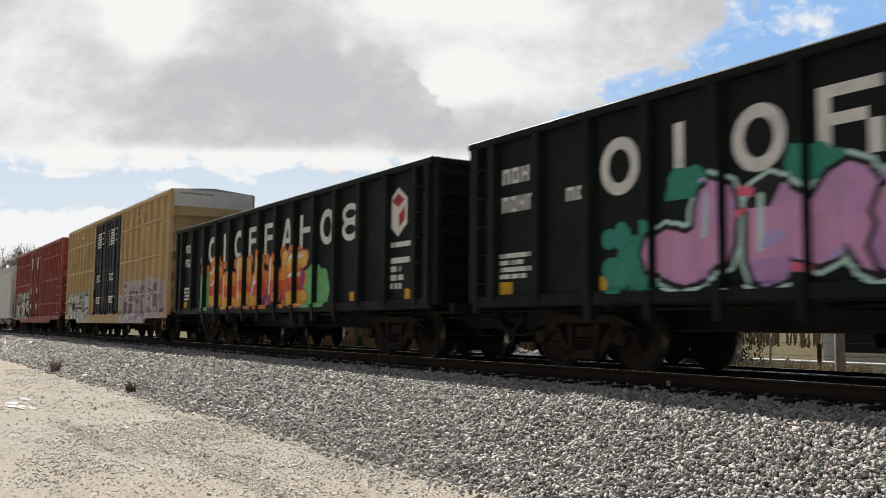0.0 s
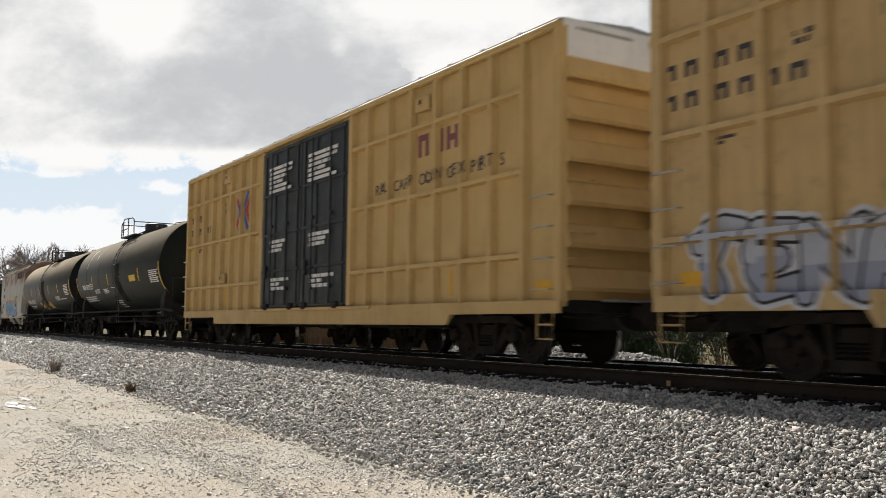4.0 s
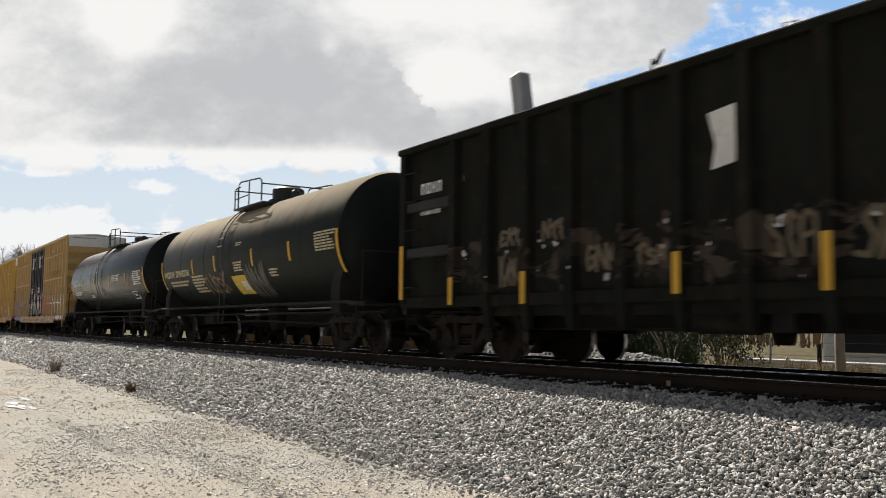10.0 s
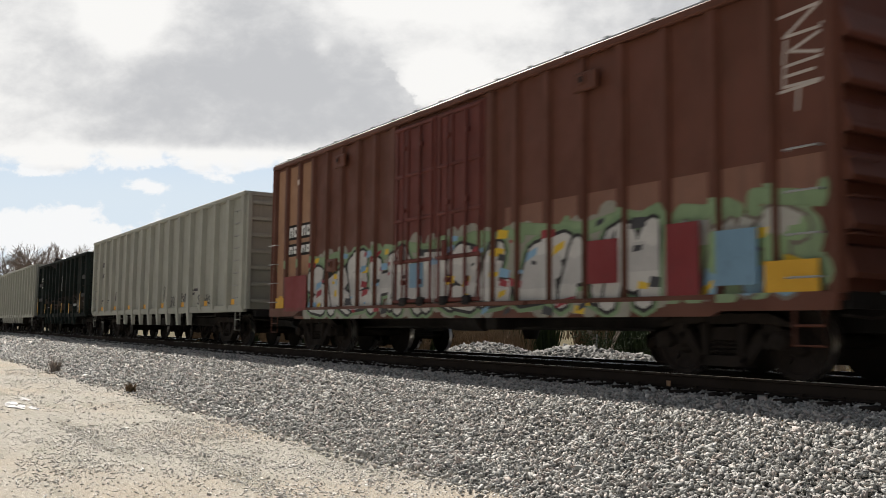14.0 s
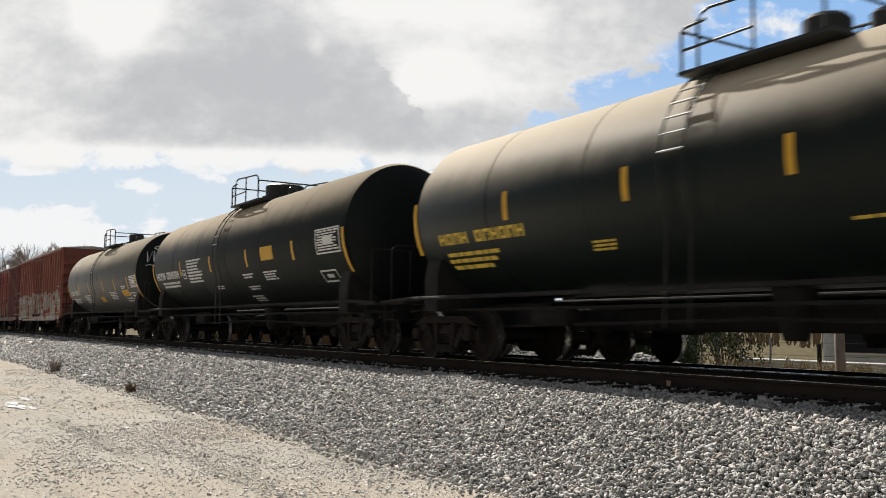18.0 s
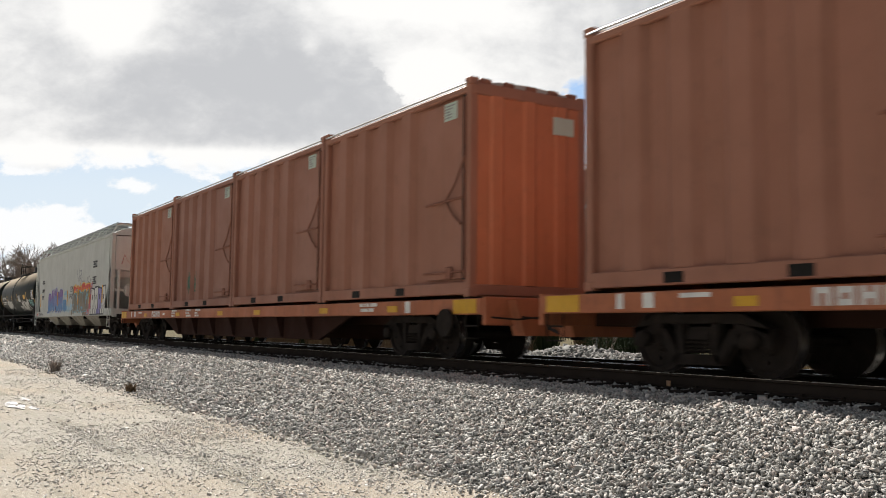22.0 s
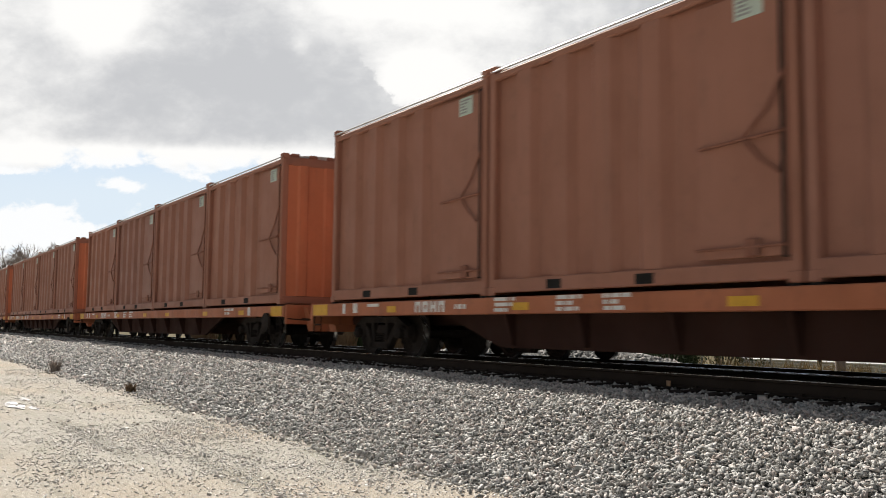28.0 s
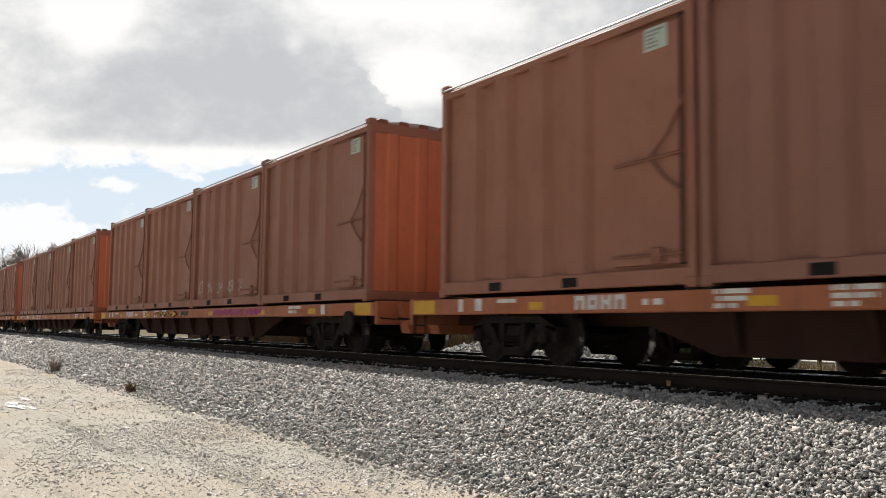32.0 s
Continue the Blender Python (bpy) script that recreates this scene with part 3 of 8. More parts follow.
# ---- rail cars ----
def boxcar(x0, length, height, paint, doors, label, kind="framed", white_end=True, logo=True, door_at=(6.7, 11.65), seed=0, truck_in=2.5,
           hw=1.50, sill_low=0.62, mark="darkmark", notch=3.0, group="box cars", slogan=False, marks=(0.08, 3.76, 3.36), emblem_at=(4.95, 3.72)):
    """A box car. kind 'framed' has posts outside and three belts; 'ribbed' has close posts alone."""
    car = rolling("boxcar", x0, label, "boxcar", group)
    L, t = length, 0.06
    deep = 0.115 if kind == "framed" else 0.10        # how far the sheets lie behind the posts
    faces = FACES.setdefault(car.name, [])
    top, height = height - 0.03, height + 0.14
    # side walls, with the sill stepped up over the trucks
    for s in (-1, 1):
        y0, y1 = s * (hw - deep), s * (hw - deep - t)
        m = M()
        m.prism([(0.06, 0.98), (notch, 0.98), (notch + 0.12, sill_low + 0.12), (L - notch - 0.12, sill_low + 0.12), (L - notch, 0.98), (L - 0.06, 0.98), (L - 0.06, top), (0.06, top)], 1, y0, y1)
        part("side_wall", m, paint, car)
        m = M()
        m.prism([(0, 0.80), (notch - 0.05, 0.80), (notch + 0.07, sill_low), (L - notch - 0.07, sill_low), (L - notch + 0.05, 0.80), (L, 0.80), (L, 1.0), (notch + 0.1, 1.0), (notch + 0.3, sill_low + 0.2), (L - notch - 0.3, sill_low + 0.2), (L - notch - 0.1, 1.0), (0, 1.0)], 1, s * (hw - 0.05), s * (hw + 0.01))
        part("side_sill", m, paint, car)
        m = M().box(0, L, s * (hw - 0.09), s * (hw + 0.015), top - 0.10, top + 0.02, 0.02)
        part("top_rail", m, paint, car)
        d0, d1 = door_at
        posts = [0.06] + [0.06 + (d0 - 0.2) * i / 8 for i in range(1, 8)] + [d0 - 0.12, d1 + 0.12] + [d1 + (L - d1 - 0.06) * i / 8 for i in range(1, 8)] + [L - 0.06]
        for i, x in enumerate(posts if s < 0 else ()):
            w = 0.10 if x in (posts[0], posts[-1]) or abs(x - d0) < 0.2 or abs(x - d1) < 0.2 else 0.075
            low = 0.98 if x < notch or x > L - notch else sill_low + 0.15
            a = deep - 0.002 if kind == "framed" else deep - 0.02
            faces.append((x - w + 0.02, x + w - 0.02, low, top - 0.08, -hw + deep - a, -hw + deep - a))
            m = M().prism([(x - w - 0.02, s * (hw - deep - 0.002)), (x + w + 0.02, s * (hw - deep - 0.002)), (x + w - 0.02, s * (hw - deep - 0.002 + a)), (x - w + 0.02, s * (hw - deep - 0.002 + a))], 2, low, top - 0.08)
            part("post", m, paint, car)
        if kind == "framed" and s < 0:
            for z in (1.70, 3.02, 4.30):
                for a, b in ((0.15, d0 - 0.22), (d1 + 0.22, L - 0.9)):
                    m = M().prism([(s * (hw - deep - 0.002), z - 0.06), (s * (hw - 0.005), z - 0.035), (s * (hw - 0.005), z + 0.035), (s * (hw - deep - 0.002), z + 0.06)], 0, a, b)
                    part("belt", m, paint, car)
                    faces.append((a, b, z - 0.035, z + 0.035, -hw + 0.005, -hw + 0.005))
        # two plug doors with their bars
        mid = (d0 + d1) / 2
        for a, b in ((d0, mid - 0.02), (mid + 0.02, d1)):
            m = M().box(a, b, s * (hw - 0.09), s * (hw - 0.02), 1.02, top - 0.16, 0.015)
            z0, z1 = 1.02, top - 0.16
            if s < 0:
                faces.append((a, b, z0, z1, -hw + 0.02, -hw + 0.02))
            door = part("door", m, doors, car, "plug door with pressed panels")
            if s < 0:
                for f in (0.0, 0.22, 0.45, 0.70, 0.97):
                    z = z0 + (z1 - z0) * f
                    part("door_rail", M().box(a + 0.05, b - 0.05, -hw + 0.02, -hw - 0.02, z, z + 0.07, 0.015), doors, door)
                for f in (0.08, 0.36, 0.64, 0.92):
                    x = a + (b - a) * f
                    part("door_stile", M().box(x - 0.035, x + 0.035, -hw + 0.02, -hw - 0.012, z0 + 0.02, z1 - 0.02, 0.01), doors, door)
                r = M()
                for f in (0.30, 0.70):
                    x = a + (b - a) * f
                    r.rod([(x, -hw - 0.045, z0 + 0.05), (x, -hw - 0.045, z1 - 0.1)], 0.02)
                    for f2 in (0.1, 0.5, 0.85):
                        z = z0 + (z1 - z0) * f2
                        r.box(x - 0.05, x + 0.05, -hw - 0.06, -hw, z, z + 0.09, 0.01)
                r.box(a + 0.3, a + 0.42, -hw - 0.07, -hw, 1.75, 2.1, 0.02)
                part("lock_rod", r, doors, door)
        m = M().box(d0 - 0.3, d1 + 1.2, s * (hw - 0.02), s * (hw + 0.06), 0.93, 1.0, 0.01)
        part("door_track", m, paint, car)
        if s < 0:
            for x in (d0 + 0.5, mid - 0.4, mid + 0.4, d1 - 0.4):
                part("door_roller", M().box(x - 0.12, x + 0.12, -hw - 0.09, -hw - 0.0, 0.96, 1.12, 0.03), MAT["under"], car)
    # corrugated ends
    for e in (0, 1):
        x = 0.02 if e == 0 else L - 0.02
        o = -1 if e == 0 else 1
        m = M().box(x, x - o * 0.06, -hw + 0.06, hw - 0.06, 0.98, top)
        part("end_wall", m, paint, car)
        n = 6
        for i in range(n):
            z = 1.25 + (top - 2.0) * i / (n - 1)
            m = M().prism([(x, z - 0.10), (x + o * 0.15, z - 0.12), (x + o * 0.17, z - 0.06), (x + o * 0.06, z + 0.22), (x, z + 0.26)], 1, -hw + 0.10, hw - 0.10)
            part("end_rib", m, paint, car)
        for s in (-1, 1):
            part("corner_post", M().box(x - o * 0.02, x + o * 0.035, s * (hw - 0.15), s * hw, 0.9, top, 0.015), paint, car)
        if white_end:
            part("end_panel", M().box(x, x + o * 0.055, -hw + 0.08, hw - 0.08, top - 0.60, top + 0.06, 0.01), MAT["white"], car, "white painted panel at the top of the end")
            part("end_lettering", bars(M(), -0.9, 0.3, 0, 0.05, 1, 0, seed).mesh("end_lettering", [MAT["greymark"]]), None, car).matrix_basis = pose(x + o * 0.06, -0.3, top - 0.1, 0, 0, 90 * o)
    # roof with cross seams
    prof = [(-hw + 0.02, top), (-hw + 0.02, top + 0.05), (-hw * 0.5, height - 0.06), (0, height), (hw * 0.5, height - 0.06), (hw - 0.02, top + 0.05), (hw - 0.02, top)]
    part("roof", M().prism(prof, 0, 0.02, L - 0.02), MAT["roof"], car, "pale galvanised steel roof")
    r = M()
    for i in range(1, 18):
        x = L * i / 18
        r.loft([[(x - 0.03, -hw + 0.03, top + 0.04), (x + 0.03, -hw + 0.03, top + 0.04), (x + 0.03, -hw + 0.03, top + 0.085), (x - 0.03, -hw + 0.03, top + 0.085)],
                [(x - 0.03, 0, height - 0.01), (x + 0.03, 0, height - 0.01), (x + 0.03, 0, height + 0.03), (x - 0.03, 0, height + 0.03)],
                [(x - 0.03, hw - 0.03, top + 0.04), (x + 0.03, hw - 0.03, top + 0.04), (x + 0.03, hw - 0.03, top + 0.085), (x - 0.03, hw - 0.03, top + 0.085)]])
    part("roof_seam", r, MAT["roof"], car)
    part("floor_pan", M().box(0.1, L - 0.1, -hw + 0.12, hw - 0.12, 0.98, 1.06), MAT["under"], car)
    underframe(car, 0.05, L - 0.05)
    for x in (truck_in, L - truck_in):
        truck(car, x)
    coupler(car, 0.1, -1)
    coupler(car, L - 0.1, 1)
    for x in (0.08, L - 0.55):
        ladder(car, x, -hw, 1.15, 2.55, MAT["galv"], 4)
        stirrup(car, x, paint, 0.42, 0.85, -hw + 0.03)
    # end ladder and brake wheel
    for i in range(5):
        z = 1.2 + i * 0.4
        part("grab_iron", M().rod([(L + 0.02, -hw + 0.15, z), (L + 0.12, -hw + 0.15, z), (L + 0.12, -hw + 0.6, z), (L + 0.02, -hw + 0.6, z)], 0.013, 5), paint, car)
    w = M()
    for i in range(16):
        a, b = 2 * math.pi * i / 16, 2 * math.pi * (i + 1) / 16
        w.rod([(L + 0.22, 0.55 + 0.28 * math.cos(a), 2.3 + 0.28 * math.sin(a)), (L + 0.22, 0.55 + 0.28 * math.cos(b), 2.3 + 0.28 * math.sin(b))], 0.016, 5)
    for a in (0, 2.1, 4.2):
        w.rod([(L + 0.22, 0.55, 2.3), (L + 0.22, 0.55 + 0.28 * math.cos(a), 2.3 + 0.28 * math.sin(a))], 0.014, 5)
    w.box(L + 0.05, L + 0.2, 0.35, 0.75, 2.05, 2.55, 0.03)
    part("brake_wheel", w, MAT["black"], car)
    part("end_platform", M().box(L, L + 0.25, -0.7, 0.9, 0.98, 1.02), MAT["galv"], car)
    # tags, stripes and lettering
    y = -hw - 0.002 if kind == "framed" else -hw + 0.07 - 0.062
    yw = -hw + deep - 0.002
    faces += [(0.06, L - 0.06, sill_low + 0.12, top, -hw + deep, -hw + deep), (0, notch, 0.8, 1.0, -hw - 0.01, -hw - 0.01),
              (notch + 0.1, L - notch - 0.1, sill_low, sill_low + 0.2, -hw - 0.01, -hw - 0.01), (L - notch, L, 0.8, 1.0, -hw - 0.01, -hw - 0.01)]
    m = M()
    mx, mz, mz2 = marks or (0, 0, 0)
    for i in range(4 if marks else 0):
        glyphs(m, mx + 0.36 * i + 0.12 * (i > 1), mx + 0.36 * i + 0.12 * (i > 1) + 0.27, mz, mz + 0.20, 1, yw)
    for i in range((6 if slogan else 4) if marks else 0):
        glyphs(m, mx + 0.36 * i + 0.12 * (i > 1), mx + 0.36 * i + 0.12 * (i > 1) + 0.27, mz2, mz2 + 0.20, 1, yw)
    if slogan:
        bars(m, mx + 2.0, mx + 2.3, mz, mz + 0.16, 2, yw, seed)
        bars(m, mx + 0.8, mx + 1.2, mz2 - 0.55, mz2 - 0.45, 2, yw, seed + 1)
    if marks:
        tagged(part("reporting_mark", m, MAT[mark], car, "stencilled reporting marks, worn"), kind="stuff")
    m = M()
    for a, b in ((d0 + 0.5, mid - 0.45), (mid + 0.45, d1 - 0.4)) if kind == "framed" else ():
        bars(m, a, b, 3.9, 4.55, 6, -hw - 0.022, seed + 3)
        bars(m, a + 0.1, b - 0.3, 2.4, 2.7, 3, -hw - 0.022, seed + 5, 0.4, 4)
        bars(m, a + 0.2, b - 0.1, 1.45, 1.75, 3, -hw - 0.022, seed + 7, 0.4, 4)
    if kind == "framed":
        tagged(part("door_stencil", m, MAT["marking"], car), kind="stuff")
    if logo:
        m, m2 = M(), M()
        (cx, cz), h = emblem_at, 0.56
        for s1 in (-1, 1):
            for s2 in (-1, 1):
                turn = s1 * s2
                lay(m2, car, [(cx + s1 * 0.28, cz + s2 * h), (cx + s1 * 0.45, cz + s2 * h * 0.88), (cx + s1 * 0.17, cz + s2 * 0.12), (cx + s1 * 0.12, cz), (cx, cz), (cx, cz + s2 * 0.16), (cx + s1 * 0.05, cz + s2 * 0.20)][::turn], 0.006)
                lay(m, car, [(cx + s1 * 0.50, cz + s2 * h * 0.80), (cx + s1 * 0.58, cz + s2 * h * 0.55), (cx + s1 * 0.34, cz), (cx + s1 * 0.15, cz), (cx + s1 * 0.20, cz + s2 * 0.10)][::turn], 0.005)
            lay(m, car, [(cx + s1 * 0.13, cz - 0.05), (cx + s1 * 0.40, cz - 0.05), (cx + s1 * 0.40, cz + 0.05), (cx + s1 * 0.13, cz + 0.05)][::s1], 0.0045)
        part("emblem", m, MAT["redmark"], car, "red half of a crossed-arrows emblem")
        part("emblem", m2, MAT["bluemark"], car, "blue half of a crossed-arrows emblem")
    if logo and not slogan:
        m = bars(M(), cx - 1.45, cx - 0.95, cz - 0.3, cz - 0.02, 2, yw, seed + 8)
        bars(m, cx + 0.95, cx + 1.35, cz - 0.3, cz - 0.02, 2, yw, seed + 9)
        tagged(part("small_stencil", m, MAT[mark], car), kind="stuff")
    if slogan:
        part("company_mark", glyphs(M(), 14.4, 15.9, 3.74, 4.16, 3, yw), MAT["plum"], car, "faded plum company mark")
        x = 12.75
        for c in "RAILCAR POOLING EXPERTS":
            if c != " ":
                on_post = any(abs(x + 0.1 - q) < 0.19 for q in posts)
                part("letter", words(c, 0.22, x, -hw + 0.002 - 0.004 if on_post else yw, 3.22), None, car).data.materials.append(MAT["darkmark"])
            x += 0.12 if c in "I " else 0.215
        part("motto", words("next", 0.14, max(0.62, cx - 1.8), yw, 4.02), None, car).data.materials.append(MAT["darkmark"])
        part("motto", words("load", 0.14, max(0.62, cx - 1.8), yw, 3.80), None, car).data.materials.append(MAT["darkmark"])
    for i, x in enumerate([0.35, 3.6, 6.2, 12.3, 15.6, L - 0.7]):
        if x < L - 0.3:
            part("reflector", M().bar(x, x + (0.10 if i % 5 else 0.42), 1.12, 1.57 if i % 5 else 1.30, yw, 0.005), MAT["yellow"], car)
    for x, z in ((3.35, 1.9), (3.65, top - 0.42), (L - 4.2, top - 0.47)):
        part("bracket", M().box(x, x + 0.5, -hw - 0.03, -hw + 0.05, z - 0.14, z + 0.14, 0.02).box(x + 0.16, x + 0.3, -hw - 0.06, -hw, z - 0.06, z + 0.1, 0.02), paint, car)
        # no hole is cut: a dark patch on the bracket paints its shade
        part("bracket_hole", M().box(x + 0.19, x + 0.27, -hw - 0.065, -hw - 0.058, z - 0.02, z + 0.06), MAT["under"], car)
    return car


def shell_profile(L, r):
    """Tank shell with dished ends: (along, radius)."""
    prof = []
    for i in range(7):
        a = math.pi / 2 * i / 6
        prof.append((0.55 - 0.55 * math.cos(a) - 0.0, max(0.02, r * math.sin(a)) if i else 0.02))
    prof = [(x, q) for x, q in prof]
    return prof + [(L - x, q) for x, q in reversed(prof)]


def tankcar(x0, length, paint, label, mark="marking", r=1.50, dome=0.45, dome_h=0.35, plate_yellow=(), seed=0, scrawl=(), far=False, y=None, posts=(), band=None, marks=(), panel=(), smear=(), ladder_at=None, head_in=0.25, head=None, head_tag=False):
    """A tank car: a long round shell on a stub frame, with a railed platform at mid length."""
    car = rolling("tank_car", x0, label, "tank car", "tank cars")
    if far:
        MOVING.pop()
    L, zc = length, 1.10 + r
    FACES[car.name] = shell_faces(L, r, zc)
    prof = [(x - head_in, q) for x, q in shell_profile(L + 2 * head_in, r)]
    part("tank", M().turned(prof if far else [prof[5], prof[6], prof[7], prof[8]], 0, 56, (0, 0, zc), False), paint, car)
    for half in () if far else (prof[:6], prof[8:]):
        part("tank_head", M().turned(half, 0, 56, (0, 0, zc), False), head or paint, car, "dished tank end")
    for i in range(1, 1 if far else 6):
        x = L * i / 6
        part("weld_seam", M().turned([(x - 0.02, r + 0.001), (x - 0.012, r + 0.006), (x + 0.012, r + 0.006), (x + 0.02, r + 0.001)], 0, 56, (0, 0, zc)), paint, car)
    under = MAT["under"]
    # frame, bolsters, walk boards
    if far:
        part("through_sill", M().box(-1.25, L + 1.25, -1.0, 0.3, 0.68, 1.12, 0.02), under, car)
    for a, b in () if far else ((-1.25, 2.6), (L - 2.6, L + 1.25)):
        part("stub_sill", M().box(a, b, -0.24, 0.24, 0.62, 1.02, 0.02), under, car)
    for xb in (0.5, L - 0.5):
        b = M()
        b.prism([(-1.35, 0.88), (1.35, 0.88), (1.35, 1.5), (1.25, 1.9), (0.9, 1.42), (0.4, 1.16), (-0.4, 1.16), (-0.9, 1.42), (-1.25, 1.9), (-1.35, 1.5)], 0, xb - 0.22, xb + 0.22)
        part("saddle", b, under, car)
        truck(car, xb, far)
    for a in (-1.25, L + 0.35):
        p = M().box(a, a + 0.9, -1.45, 1.45, 1.02, 1.07)
        part("end_platform", p, under, car)
    for s in (-1, 1):
        part("side_rail", M().rod([(-1.2, s * 1.46, 1.05), (-0.2, s * 1.47, 1.10), (L + 0.2, s * 1.47, 1.10), (L + 1.2, s * 1.46, 1.05)], 0.035, 8), under, car)
    part("brake_cylinder", M().turned([(2.6, 0.1), (2.64, 0.17), (3.5, 0.17), (3.54, 0.1)], 0, 14, (0, -0.55, 0.78)), under, car)
    if not far:
        part("brake_rigging", M().rod([(1.0, -0.5, 0.6), (L / 2, -0.6, 0.72), (L - 1.0, -0.5, 0.6)], 0.03).rod([(-1, -0.9, 0.9), (L + 1, -0.9, 0.9)], 0.028), under, car)
    part("outlet_valve", M().turned([(0.45, 0.16), (0.62, 0.22), (0.95, 0.28), (1.15, 0.3)], 2, 14, (L / 2, 0, 0)), under, car)
    coupler(car, -1.2, -1)
    coupler(car, L + 1.2, 1)
    for e in () if far else (0, 1):
        x = -0.9 if e == 0 else L + 0.9
        h = M().rod([(x, -1.4, 1.07), (x, -1.4, 2.1), (x + (0.1 if e == 0 else -0.1), -1.35, 2.16), (x, -0.5, 2.16), (x, -0.5, 1.07)], 0.022)
        part("handrail", h, under, car)
        h = M().rod([(x - 0.2, -1.42, 1.05), (x - 0.2, -1.42, 0.42), (x + 0.2, -1.42, 0.42), (x + 0.2, -1.42, 1.05)], 0.02)
        h.rod([(x - 0.2, -1.42, 0.72), (x + 0.2, -1.42, 0.72)], 0.016)
        part("step", h, under, car)
    # dome, platform and rails over it
    xc, zt = L / 2, zc + r
    d = M().turned([(zt - 0.15, dome + 0.12), (zt + 0.04, dome + 0.10), (zt + 0.06, dome), (zt + dome_h, dome), (zt + dome_h + 0.06, dome * 0.8), (zt + dome_h + 0.07, 0.05)], 2, 22, (xc + 0.55, 0, 0))
    part("manway", d, MAT["black"], car)
    if not far:
        part("valve", M().turned([(zt - 0.05, 0.13), (zt + 0.2, 0.13), (zt + 0.26, 0.06)], 2, 12, (xc + 1.35, -0.1, 0)), MAT["black"], car)
    p = M()
    for s in (-1, 1):
        p.box(xc - 0.92, xc + 1.40, s * 0.55, s * 1.1, zt - 0.19, zt - 0.14)
    part("platform", p, MAT["black"], car)
    for s in (-1,) if far else (-1, 1):
        q = s * 1.08
        part("railing", M().rod([(xc - 0.86, q, zt - 0.15), (xc - 0.86, q, zt + 0.40), (xc - 0.80, q, zt + 0.44), (xc - 0.45, q, zt + 0.46)], 0.022), MAT["black"], car)
        part("railing", M().rod([(xc - 0.58, q, zt - 0.15), (xc - 0.58, q, zt + 0.48), (xc - 0.50, q, zt + 0.56), (xc - 0.38, q, zt + 0.60), (xc + 1.14, q, zt + 0.52), (xc + 1.24, q, zt + 0.46), (xc + 1.28, q, zt + 0.36), (xc + 1.28, q, zt - 0.12)], 0.022), MAT["black"], car)
        part("railing", M().rod([(xc - 0.86, q, zt + 0.14), (xc + 0.3, q, zt + 0.16)], 0.018), MAT["black"], car)
        part("railing", M().rod([(xc + 0.3, q, zt - 0.15), (xc + 0.3, q, zt + 0.56)], 0.02), MAT["black"], car)
    for x, z in ((xc - 0.86, 0.40), (xc + 1.28, 0.36)):
        part("railing", M().rod([(x, -1.08, zt + z), (x, 1.08, zt + z)], 0.02), MAT["black"], car)
    if not far:
        # ladder that follows the shell
        xl = ladder_at or xc - 0.8
        for i in range(9):
            a = math.radians(8 + i * 8.5)
            yy, zz = -(r + 0.10) * math.cos(a), zc + (r + 0.10) * math.sin(a)
            # lower rungs grey, upper black: the lower ones' glint is in the colour
            part("rung", M().rod([(xl, yy, zz), (xl + 0.42, yy, zz)], 0.016, 5), MAT["greymark"] if i < 5 else MAT["black"], car)
        for x in (xl, xl + 0.42):
            pts = [(x, -1.5, 0.6)] + [(x, -(r + 0.10) * math.cos(math.radians(a)), zc + (r + 0.10) * math.sin(math.radians(a))) for a in range(-25, 86, 10)]
            part("ladder_rail", M().rod(pts, 0.016, 5), MAT["black"], car)

    def skin(x0, x1, z0, z1, mat, name, lab="", proud=0.004, m=None):
        """A patch of paint that follows the shell, between two heights; added to m where one is given."""
        given, m, n = m, m or M(), 5
        a0, a1 = math.asin(max(-1, min(1, (z0 - zc) / r))), math.asin(max(-1, min(1, (z1 - zc) / r)))
        rows = []
        for i in range(n + 1):
            a = a0 + (a1 - a0) * i / n
            rows.append([(x, -(r + proud) * math.cos(a), zc + (r + proud) * math.sin(a)) for x in (x0, x1)])
        m.add([q for row in rows for q in row], [(2 * i, 2 * i + 1, 2 * i + 3, 2 * i + 2) for i in range(n)])
        return given or part(name, m, mat, car, lab)

    rnd = random.Random(seed)
    mm = MAT[mark]
    zr = band or zc - 0.25
    for x in posts or ((L * 0.386,) if far else (L * 0.193, L * 0.386, L * 0.57, L * 0.76)):
        skin(x - 0.06, x + 0.06, zr - 0.23, zr + 0.23, MAT["yellow"], "reflector")
    skin(0.10, 0.22, zr - 0.62, zr + 0.32, MAT["yellow"], "reflector")
    skin(L - 0.24, L - 0.12, zr - 0.62, zr + 0.32, MAT["yellow"], "reflector")

    def write(a, b, z0, z1, n):
        w = (b - a) / n
        bar = (z1 - z0) * 0.24
        for i in range(n):
            m, p, q = M(), a + (i + 0.08) * w, a + (i + 0.90) * w
            skin(p, p + 0.3 * (q - p), z0, z1, mm, "", m=m)
            skin(q - 0.3 * (q - p), q, z0, z1, mm, "", m=m)
            for zz in ((z0, z1 - bar), ((z0 + z1 - bar) / 2,), (z1 - bar,))[(i * 2 + n) % 3]:
                skin(p + 0.3 * (q - p), q - 0.3 * (q - p), zz, zz + bar, mm, "", m=m)
            part("reporting_mark", m, mm, car)

